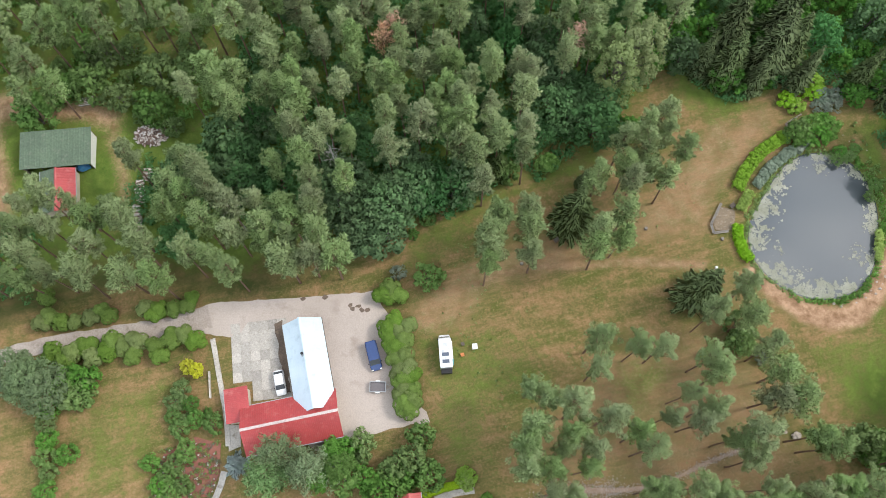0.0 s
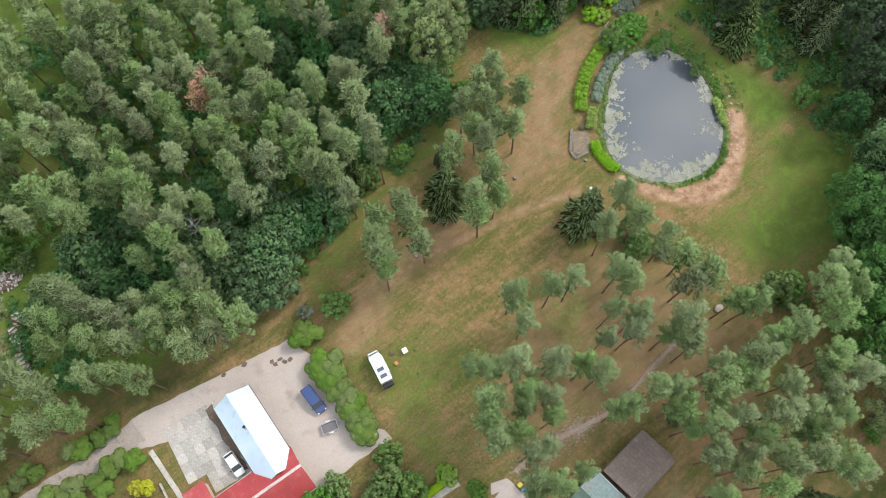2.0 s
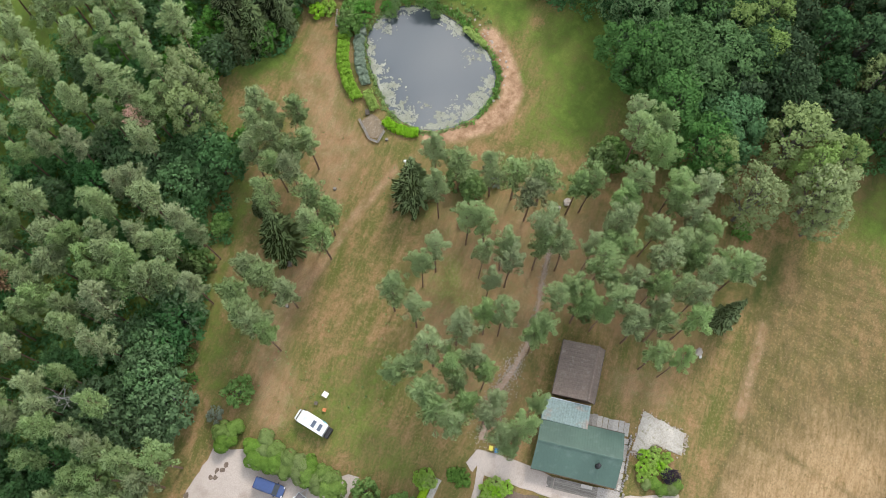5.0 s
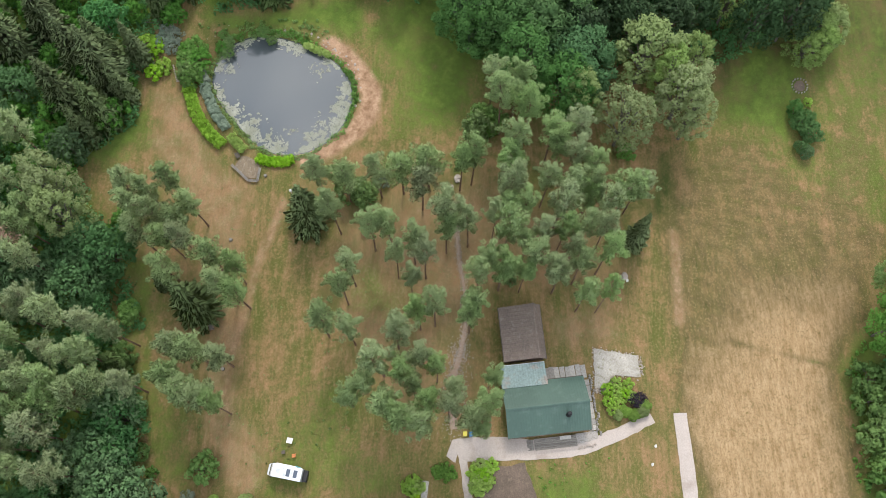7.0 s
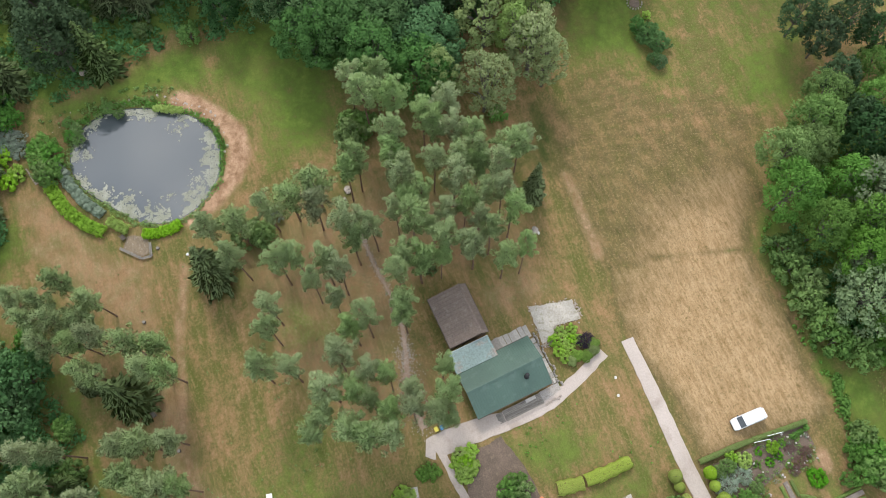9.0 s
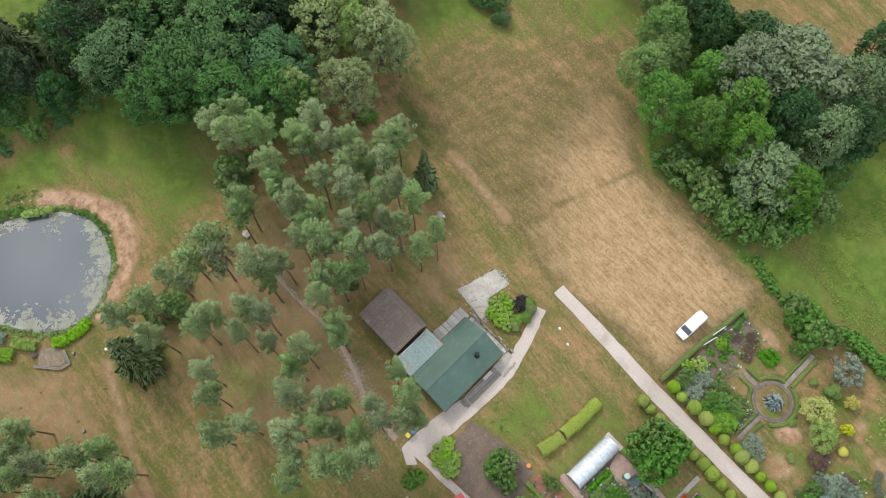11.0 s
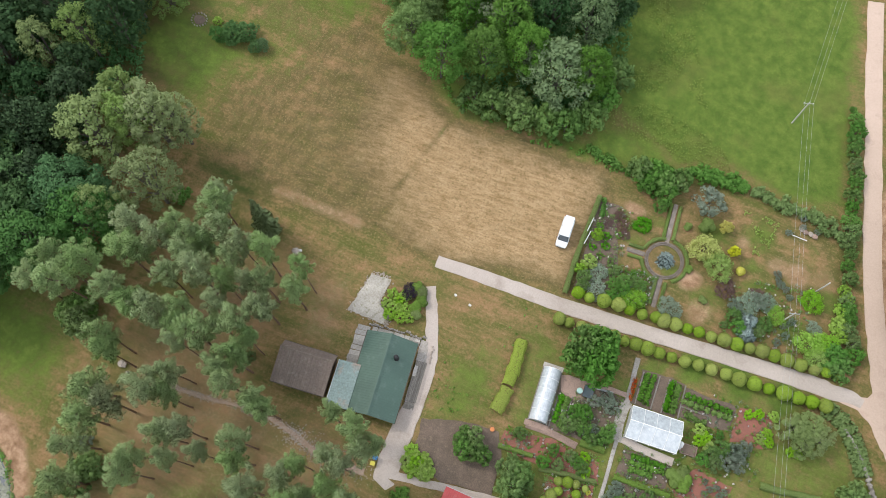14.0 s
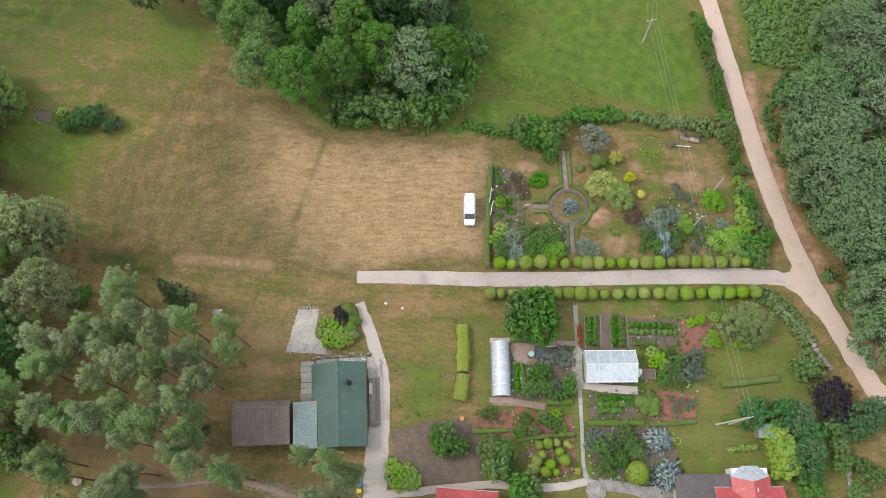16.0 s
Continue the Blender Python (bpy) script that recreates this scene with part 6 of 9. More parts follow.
for x, y in [(-64.3, 76.8), (-65.2, 70.6), (-62.0, 67.6), (-61.4, 78.8), (-58.4, 80.0), (-55.0, 77.9), (-49.3, 79.2), (-46.2, 80.2), (-41.1, 78.5), (-37.6, 79.8), (-68.0, 74.7), (-66.2, 65.6)]:
    s = 0.88 + 0.3 * rng.random()
    plant("pine", x, y, s, s * 0.3 + 0.7 * (0.9 + 0.16 * rng.random()), rng)
FOREST_EDGE = [(-106.4, 34.8), (-52.5, 35.2), (-29.9, 33.8), (-14.7, 38.8), (-14.4, 44.6), (-6.8, 49.1), (6.3, 51.3), (17.8, 55.2), (29.1, 65.1), (38.1, 74.3), (40.1, 104.7), (-125.1, 107.0)]
OPENING = [(-80.4, 71.1), (-71.0, 74.3), (-53.6, 72.9), (-49.9, 60.9), (-54.0, 45.7), (-60.3, 43.8), (-77.4, 52.0)]
THIN = [(-125.1, 107.0), (-38.5, 105.8), (-34.9, 69.1), (-39.7, 62.1), (-61.5, 65.4), (-115.0, 68.1)]
PILE_GAP = [(-52.9, 66.9), (-47.4, 66.8), (-40.9, 56.6), (-41.9, 47.7), (-44.9, 47.6), (-46.6, 54.7), (-51.6, 58.9)]
OUTER = [(-84.0, 34.8), (-66.0, 34.8), (-70.0, 66.0), (-66.0, 82.0), (-36.0, 82.0), (-32.0, 76.0), (-26.0, 98.0), (-8.0, 100.0), (10.0, 89.0), (24.0, 80.5), (38.1, 74.3), (62.0, 108.0), (40.0, 118.0), (-32.0, 122.0), (-36.0, 99.0), (-84.0, 99.0)]
mass("far_pines", "pines deep in the forest with grey-green crowns", "pine trees", [("pine", x, y, 0.9 + 0.25 * rng.random(), 0.95 + 0.1 * rng.random()) for x, y in scatter(OUTER, 4.6, rng, [OPENING], 3.4)])
# shaded broadleaf understorey beneath and before the pines
for x, y in [(13.4, 82.5), (17.8, 80.6), (20.9, 80.1), (20.4, 70.9), (23.7, 69.0), (22.5, 64.7), (27.0, 67.1), (25.8, 62.9), (17.6, 74.6), (19.2, 66.0)]:
    plant("hazel", x, y, 1.0 + 0.25 * rng.random(), None, rng)
for x, y in [(-8.4, 48.8), (-11.8, 51.9), (-16.1, 49.0), (-11.5, 46.4), (-6.4, 50.9), (-15.7, 54.1), (-2.5, 50.8), (1.9, 51.6), (3.6, 52.8), (-3.6, 52.6), (-31.6, 66.5), (-35.2, 62.2), (-34.2, 55.3), (-41.6, 55.5), (-18.8, 53.7), (-25.6, 53.5), (-9.6, 44.2), (-13.6, 44.4)]:
    plant("hazel", x, y, 0.95 + 0.3 * rng.random(), None, rng)
UNDER = [(-45.0, 42.0), (-20.0, 44.5), (-12.0, 52.0), (8.0, 56.5), (24.0, 66.0), (30.0, 74.0), (10.0, 92.0), (-30.0, 88.0), (-34.0, 68.0), (-42.0, 58.0)]
for x, y in scatter(UNDER, 5.2, rng, [PILE_GAP], 2.6):
    plant("hazel", x, y, 0.7 + 0.35 * rng.random(), None, rng)
for x, y in [(-69.8, 68.8), (-66.6, 69.8), (-68.1, 66.6), (-61.6, 80.2), (-57.5, 78.5), (-62.9, 74.7), (-54.6, 70.2), (-48.3, 74.5), (-48.6, 68.0), (-60.0, 72.6), (-64.6, 71.8)]:
    plant("shrub", x, y, 1.3 + 0.3 * rng.random(), None, rng)
mass("forest_scrub", "scattered green shrubs between the forest stems", "shrubs", [("shrub" if rng.random() < 0.55 else "shrublight", x, y, k, k) for x, y, k in [(x, y, 0.8 + 0.5 * rng.random()) for x, y in scatter(THIN, 4.6, rng, [OPENING, [(-130, 98), (-30, 98), (-30, 110), (-130, 110)]], 2.2)]])
EDGE_SCRUB = [(-16.6, 53.0), (-7.3, 55.9), (4.9, 55.7), (17.5, 63.9), (27.2, 66.9), (33.1, 67.9), (29.9, 64.7), (21.1, 61.7), (11.4, 55.6), (2.0, 48.8), (-7.2, 43.5)]
for x, y in scatter(EDGE_SCRUB, 2.8, rng, [], 1.5):
    plant("shrub", x, y, 0.6 + 0.3 * rng.random(), None, rng)
# spruces and scrub north of the pond
NORTH_WOOD = [(77.7, 111.1), (87.9, 70.9), (70.9, 69.0), (65.0, 73.7), (51.6, 68.1), (44.0, 74.2), (38.7, 76.1), (33.5, 72.0), (25.5, 75.6), (23.3, 92.4)]
for x, y in [(54.1, 71.3), (59.8, 76.4), (45.3, 74.9), (72.4, 72.0), (59.5, 82.2), (63.7, 89.4), (62.1, 71.9)]:
    plant("spruce", x, y, 1.0, 0.95, rng)
FAR_CUT = [(20, 108), (130, 104), (130, 124), (20, 124)]
mass("wood_scrub", "dense dark shrubs of the wood north of the pond", "shrubs", [("shrub", x, y, k, k) for x, y, k in [(x, y, 0.9 + 0.5 * rng.random()) for x, y in scatter(NORTH_WOOD, 4.4, rng, [FAR_CUT], 2.4)]])
for x, y in scatter(NORTH_WOOD, 7.5, rng, [FAR_CUT], 3.5):
    plant("spruce" if rng.random() < 0.5 else "hazel", x, y, 0.85 + 0.3 * rng.random(), None, rng)
EAST_WOOD = [(74.2, 61.3), (79.6, 53.9), (82.3, 47.1), (85.8, 41.3), (85.7, 27.4), (107.1, 23.9), (113.1, 88.3), (81.4, 80.2)]
EAST_WOOD2 = [(135.3, -9.8), (97.8, -42.6), (86.4, -26.7), (88.4, -17.7), (81.2, -8.8), (78.7, 3.5), (81.5, 14.9), (88.5, 25.9)]
for x, y in scatter(EAST_WOOD2, 5.2, rng, [], 3.0):
    plant("broad" if rng.random() < 0.85 else "birch", x, y, 0.85 + 0.2 * rng.random(), None, rng)
for x, y in scatter(EAST_WOOD, 5.2, rng, [], 2.4):
    plant("spruce" if rng.random() < 0.4 else "broad" if rng.random() < 0.5 else "shrub", x, y, 0.8 + 0.3 * rng.random(), None, rng)


def undergrowth(polys, avoid, gap, rng, mat, thin=-0.4):
    """Low leafy growth that covers a wood's floor, one mass that nobody could count."""
    cs, rs = [], []
    for poly in polys:
        xs, ys = np.array([p[0] for p in poly]), np.array([p[1] for p in poly])
        xs, ys = xs.clip(-100, 120), ys.clip(-110, 120)
        n = int((xs.max() - xs.min()) * (ys.max() - ys.min()) / gap ** 2)
        px, py = rng.uniform(xs.min(), xs.max(), n), rng.uniform(ys.min(), ys.max(), n)
        ok = inside(px, py, poly)
        for a in avoid:
            ok &= ~inside(px, py, a)
        for x, y in zip(px[ok], py[ok]):
            if noise.noise(Vector((x * 0.12, y * 0.12, 9))) > thin:
                tall = max(0.0, noise.noise(Vector((x * 0.2, y * 0.2, 1))))
                cs.append(np.array([x, y, 0.15 + 0.5 * rng.random() + 7.0 * tall * rng.random()]))
                rs.append(0.55 + 0.6 * rng.random())
    c, nn, ss, dd = clumps(cs, rs, 20, 0.8, 0.6, 0.24, rng)
    return tagged(new("undergrowth", leaf_mesh("undergrowth", c, nn, ss, mat, 0.6, round_to=dd)), "dense green undergrowth on the woodland floor", "undergrowth", kind="stuff")


FIELD_CLUMP = [(64.5, -71.8), (55.4, -65.3), (41.0, -61.0), (27.6, -61.8), (21.8, -63.9), (18.0, -70.1), (19.9, -82.5), (31.1, -101.1)]
WILLOW_SCRUB = [(-36.4, -91.5), (-33.0, -79.9), (-40.1, -67.7), (-45.5, -60.9), (-52.0, -55.7), (-62.8, -43.5), (-71.2, -46.2), (-64.5, -106.3), (-45.1, -100.2)]
undergrowth([FOREST_EDGE, NORTH_WOOD, EAST_WOOD, EAST_WOOD2, FIELD_CLUMP, WILLOW_SCRUB], [OPENING, THIN, [(-66, 30), (-12, 30), (-10, 42), (-30, 46), (-45, 48), (-66, 48)]], 1.1, np.random.default_rng(31), UNDERWOOD)
undergrowth([THIN], [OPENING], 1.5, np.random.default_rng(32), BROAD, 0.08)

# ---- vehicles ----
def loft(bm, stations, n=5):
    """Rounded box sections (x, z low, z high, half-width, corner) joined nose to tail."""
    rings = []
    for x, z0, z1, w, r in stations:
        ring = []
        for cx, cz, a0 in ((w - r, z1 - r, 0), (-w + r, z1 - r, 90), (-w + r, z0 + r, 180), (w - r, z0 + r, 270)):
            for k in range(n):
                a = radians(a0 + 90 * k / (n - 1))
                ring.append(bm.verts.new((x, cx + r * math.cos(a), cz + r * math.sin(a))))
        rings.append(ring)
    m = len(rings[0])
    for a, b in zip(rings, rings[1:]):
        for k in range(m):
            bm.faces.new((a[k], a[(k + 1) % m], b[(k + 1) % m], b[k]))
    bm.faces.new(rings[0][::-1])
    bm.faces.new(rings[-1])
    return bm


def wheel(car, x, y, r, w=0.2):
    bm = bmesh.new()
    tube(bm, [(x, y - w / 2, r), (x, y - w / 3, r), (x, y + w / 3, r), (x, y + w / 2, r)], [r * 0.86, r, r, r * 0.86], 18)
    wh = part("wheel", bm, BLACK, car, "black tyre")
    s = 1 if y > 0 else -1
    part("rim", tube(bmesh.new(), [(x, y + s * (w / 2 - 0.02), r), (x, y + s * (w / 2 + 0.012), r)], [r * 0.62, r * 0.55], 14), STEEL, wh, "silver wheel rim")


def car(name, label, m, L, W, H, paint, hood, van=False):
    """A car or van, nose along +x. hood: how far the bonnet reaches back from the nose."""
    c = thing(name, label, "van" if van else "car", m)
    h, w = L / 2, W / 2
    belt = 0.62 * H if not van else 0.56 * H
    part("body", loft(bmesh.new(), [(-h, 0.35, belt * 0.92, w * 0.86, 0.12), (-h + 0.12, 0.25, belt, w * 0.96, 0.14), (-h + 0.6, 0.2, belt, w, 0.12), (h - hood - 0.1, 0.2, belt, w, 0.12),
                                    (h - hood * 0.5, 0.2, belt * 0.94, w * 0.98, 0.16), (h - 0.22, 0.22, belt * 0.84, w * 0.92, 0.18), (h, 0.32, belt * 0.70, w * 0.76, 0.14)]), paint, c)
    t0, t1 = (-h + 0.10, -h + 0.28) if van else (-h + 0.22, -h + 0.75)
    f0, f1 = h - hood + 0.15, h - hood - 0.55
    part("glazing", loft(bmesh.new(), [(t0, belt - 0.1, belt + 0.03, w * 0.90, 0.05), (t1, belt - 0.1, H - 0.05, w * 0.80, 0.12), (f1, belt - 0.1, H - 0.05, w * 0.80, 0.12), (f0, belt - 0.1, belt + 0.03, w * 0.88, 0.05)]), GLASS_DK, c, "dark tinted windows")
    part("roof", loft(bmesh.new(), [(t1 - 0.08, H - 0.10, H - 0.045, w * 0.76, 0.025), (t1 + 0.1, H - 0.12, H - 0.005, w * 0.80, 0.05), ((t1 + f1) / 2, H - 0.12, H + 0.015, w * 0.81, 0.05), (f1 - 0.1, H - 0.12, H - 0.005, w * 0.80, 0.05), (f1 + 0.06, H - 0.10, H - 0.045, w * 0.76, 0.025)]), paint, c)
    for y in (-1, 1):
        for x in (t1 * 0.9, (t1 + f1) / 2, f1 * 0.96):
            part("pillar", tube(bmesh.new(), [(x, y * w * 0.92, belt - 0.02), (x, y * w * 0.81, H - 0.07)], [0.05, 0.05], 5), paint, c)
        part("headlight", bx(h - 0.30, h - 0.05, y * w * 0.70 - 0.14, y * w * 0.70 + 0.14, belt * 0.68, belt * 0.82, bevel=0.03), WHITE, c, "clear headlight")
        part("rear_light", bx(-h - 0.02, -h + 0.10, y * w * 0.80 - 0.10, y * w * 0.80 + 0.08, belt * 0.66, belt * 0.92, bevel=0.02), RED_LAMP, c, "red rear light")
        part("mirror", bx(f0 - 0.42, f0 - 0.24, min(y * w, y * (w + 0.2)), max(y * w, y * (w + 0.2)), belt + 0.02, belt + 0.18, bevel=0.03), BLACK, c, "black door mirror")
        for x in (-h + 0.72, h - 0.78):
            wheel(c, x, y * (w - 0.09), 0.31)
    part("bumper", bx(h - 0.08, h + 0.03, -w * 0.72, w * 0.72, 0.30, 0.48, bevel=0.03), BLACK, c)
    part("bumper", bx(-h - 0.05, -h + 0.06, -w * 0.8, w * 0.8, 0.32, 0.5, bevel=0.03), BLACK, c)
    return c


car("blue_van", "dark blue people carrier parked on the gravel yard", pose(-10.7, 25.2, 0.06, 0, 0, -75.5), 4.75, 1.85, 1.85, BLUE_CAR, 1.0, True)
car("white_hatchback", "small white hatchback parked beside the barn", pose(-25.15, 21.15, 0.1, 0, 0, -78), 3.95, 1.65, 1.45, WHITE_CAR, 1.05)
car("white_van", "white delivery van parked at the edge of the hayfield", pose(10.0, -47.3, 0.0, 0, 0, 106.5), 5.4, 1.95, 2.0, WHITE_CAR, 1.1, True)

rv = thing("camper_van", "white camper van with roof panels parked on the lawn", "camper van", pose(0.55, 25.45, 0, 0, 0, 93.5) @ Matrix.Diagonal((0.85, 0.9, 0.92, 1)))
part("body", loft(bmesh.new(), [(-3.0, 0.45, 2.70, 1.02, 0.12), (-2.85, 0.40, 2.80, 1.10, 0.14), (2.0, 0.40, 2.80, 1.10, 0.14), (2.35, 0.40, 2.66, 1.07, 0.2), (2.6, 0.40, 2.3, 1.04, 0.2)]), WHITE_CAR, rv)
part("cab", loft(bmesh.new(), [(1.9, 0.4, 2.2, 1.04, 0.15), (2.6, 0.4, 2.0, 1.02, 0.2), (2.95, 0.4, 1.35, 1.0, 0.2), (3.3, 0.42, 1.15, 0.92, 0.2), (3.42, 0.5, 0.95, 0.75, 0.15)]), WHITE_CAR, rv)
bm = bmesh.new()
vs = [bm.verts.new(p) for p in ((2.63, -0.86, 2.02), (2.63, 0.86, 2.02), (2.99, 0.84, 1.40), (2.99, -0.84, 1.40), (2.57, -0.86, 2.0), (2.57, 0.86, 2.0), (2.9, 0.84, 1.33), (2.9, -0.84, 1.33))]
for f in ((0, 1, 2, 3), (7, 6, 5, 4), (0, 4, 5, 1), (1, 5, 6, 2), (2, 6, 7, 3), (3, 7, 4, 0)):
    bm.faces.new([vs[k] for k in f])
part("windscreen", bm, GLASS_DK, rv, "dark windscreen")
SOLAR = plain("solar_cells", (0.10, 0.12, 0.16), 0.2)
for x in (-1.9, -0.6):
    sp = part("solar_panel", bx(x - 0.32, x + 0.32, -0.55, 0.62, 2.84, 2.88, bevel=0.01), SOLAR, rv, "grey solar panel")
    part("rim", bx(x - 0.36, x + 0.36, -0.59, 0.66, 2.815, 2.845), STEEL, sp)
for x, y, s in ((-1.25, 0.0, 0.20), (0.05, 0.45, 0.22), (1.2, 0.0, 0.35), (0.35, -0.5, 0.14)):
    part("roof_vent", bx(x - s, x + s, y - s, y + s, 2.80, 2.90, bevel=0.03), plain("vent_plastic", (0.55, 0.57, 0.58), 0.4), rv, "pale plastic roof vent")
part("awning_case", bx(-1.6, 1.8, -1.24, -1.09, 2.48, 2.66, bevel=0.04), WHITE, rv)
part("rear_box", bx(-3.85, -3.05, -0.95, 0.95, 0.5, 1.6, bevel=0.08), BLACK, rv, "black covered rear carrier")
part("bumper", bx(-3.06, -2.96, -1.0, 1.0, 0.4, 0.6, bevel=0.03), BLACK, rv)
for x0, x1 in ((-2.4, -1.5), (-0.6, 0.5)):
    for y in (-1, 1):
        part("side_window", bx(x0, x1, y * 1.105 - 0.012, y * 1.105 + 0.012, 1.45, 2.0, bevel=0.005), GLASS_DK, rv, "dark side window")
for x in (-1.7, 2.45):
    for y in (-1, 1):
        wheel(rv, x, y * 0.98, 0.34)
for y in (-1, 1):
    part("mirror", bx(2.35, 2.5, y * 1.18 - 0.13, y * 1.18 + 0.13, 1.5, 1.8, bevel=0.03), BLACK, rv)

tl = thing("car_trailer", "small grey box trailer with a galvanised frame", "trailer", pose(-10.0, 20.35, 0.06, 0, 0, -1.5))
part("bed", bx(-1.2, 1.2, -0.72, 0.72, 0.45, 0.5), plain("grey_plywood", (0.16, 0.145, 0.15), 0.8), tl, "dark grey loading floor")
for x0, x1, y0, y1 in ((-1.25, 1.25, 0.72, 0.80), (-1.25, 1.25, -0.80, -0.72), (-1.25, -1.17, -0.72, 0.72), (1.17, 1.25, -0.72, 0.72)):
    part("side", bx(x0, x1, y0, y1, 0.42, 0.86), STEEL, tl)
for y in (-1, 1):
    part("drawbar", tube(bmesh.new(), [(1.2, y * 0.55, 0.45), (2.35, y * 0.06, 0.45)], [0.04, 0.04], 6), STEEL, tl)
    part("mudguard", bx(-0.35, 0.35, y * 0.91 - 0.1, y * 0.91 + 0.1, 0.58, 0.64, bevel=0.02), WHITE, tl)
    wheel(tl, 0, y * 0.92, 0.28, 0.16)
part("jockey_wheel", cyl(bmesh.new(), 2.2, 0, 0.0, 0.6, 0.05, 8), STEEL, tl)

# camping things by the camper
tb = thing("camping_table", "small white folding camping table on the grass", "table", pose(*(5.2, 26.5), 0, 0, 0, 5))
part("tabletop", bx(-0.42, 0.42, -0.45, 0.45, 0.68, 0.72, bevel=0.01), WHITE, tb)
for x in (-0.36, 0.36):
    for y in (-0.38, 0.38):
        part("leg", cyl(bmesh.new(), x, y, -0.05, 0.68, 0.02, 6), STEEL, tb)
for (x, y), mat_, lab in (((3.2, 25.3), ORANGE, "orange folding camping chair on the grass"), ((3.3, 27.0), TIMBER_DK, "dark folding camping chair on the grass")):
    ch = thing("camping_chair", lab, "chair", pose(x, y, 0, 0, 0, 200), group="camping chairs")
    part("seat", bx(-0.27, 0.27, -0.25, 0.27, 0.40, 0.44, bevel=0.01), mat_, ch)
    bm = bx(-0.27, 0.27, 0.0, 0.03, 0.0, 0.55)
    bmesh.ops.transform(bm, matrix=pose(0, 0.26, 0.44, -15), verts=bm.verts)
    part("backrest", bm, mat_, ch)
    for sx in (-0.24, 0.24):
        for sy in (-0.22, 0.24):
            part("leg", cyl(bmesh.new(), sx, sy, -0.06, 0.40, 0.016, 6), STEEL, ch)
bm = bx(-0.05, 0.05, -0.5, 0.5, 0.9, 1.35, bevel=0.02)
solid("beach_towel", bm, CYAN, "turquoise towel hanging on the camper's side", "towel", pose(1.75, 23.9, 0.35, 0, 0, -3))

# ---- the house's deck, slabs and walls ----
deck = thing("timber_deck", "grey weathered timber deck along the house", "deck", GH)
for k in range(7):
    part("plank", bx(3.6, 10.2, -0.95 - 0.24 * k, -0.74 - 0.24 * k, 0.22, 0.27), TIMBER, deck)
part("joist", bx(3.7, 10.1, -2.3, -0.76, 0.0, 0.215), TIMBER_DK, deck)
part("rail", bx(3.7, 10.1, -2.52, -2.42, 0.62, 0.70), TIMBER, deck)
for k in range(5):
    part("post", bx(3.75 + 1.55 * k, 3.85 + 1.55 * k, -2.51, -2.43, -0.1, 0.62), TIMBER, deck)
st = thing("deck_steps", "short grey timber steps beside the deck", "steps", GH)
for k in range(3):
    part("tread", bx(2.5 + 0.33 * k, 2.83 + 0.33 * k, -2.4, -0.8, 0.02, 0.08 + 0.07 * k), TIMBER, st)
bn = thing("garden_bench", "pale wooden bench on the deck", "bench", GH)
part("seat", bx(7.6, 9.3, -1.30, -0.78, 0.66, 0.72, bevel=0.01), plain("pale_bench_wood", (0.55, 0.51, 0.46), 0.7), bn)
for x in (7.7, 9.1):
    part("leg", bx(x, x + 0.1, -1.25, -0.82, 0.27, 0.66), TIMBER, bn)
ledge = thing("timber_bench_wall", "low timber benches along the house end", "bench", GH)
part("plank", bx(12.3, 12.55, -0.0, 5.4, 0.4, 0.46), TIMBER, ledge)
part("plank", bx(12.75, 13.0, -0.6, 5.6, 0.3, 0.36), TIMBER, ledge)
for y in (0.2, 2.6, 5.0):
    part("support", bx(12.35, 12.95, y, y + 0.12, -0.1, 0.3), TIMBER_DK, ledge)

# ---- pond edge ----
bm = bmesh.new()
rng = np.random.default_rng(8)
cc = []
for _ in range(60000):
    a = rng.random() * 2 * math.pi
    d = rng.random() ** 1.3 * 5.0
    r = pond_r(a) - 0.1 - d
    x, y = POND[0] + r * math.cos(a), POND[1] + r * math.sin(a)
    west = 0.5 + 0.5 * math.cos(a - radians(165))
    south = max(0.0, math.cos(a - radians(-60)))
    n = noise.noise(Vector((x * 0.33, y * 0.33, 2))) + 0.8 * noise.noise(Vector((x * 1.1, y * 1.1, 5))) + 0.7 * noise.noise(Vector((x * 3.1, y * 3.1, 8)))
    if 1.25 * n + 0.55 - d * (0.58 - 0.40 * west - 0.22 * south) > 0.22:
        cc.append((x, y))
cc = np.array(cc)
mats = leaf_mesh("pond_weed", np.column_stack([cc, np.full(len(cc), -0.40) + rng.random(len(cc)) * 0.02]), np.tile([0, 0, 1.0], (len(cc), 1)) + rng.normal(size=(len(cc), 3)) * 0.05, 0.035 + 0.09 * rng.random(len(cc)), ALGAE, 0.8)
tagged(new("pond_weed", mats), "pale floating pond weed along the banks", "pond weed", kind="stuff")


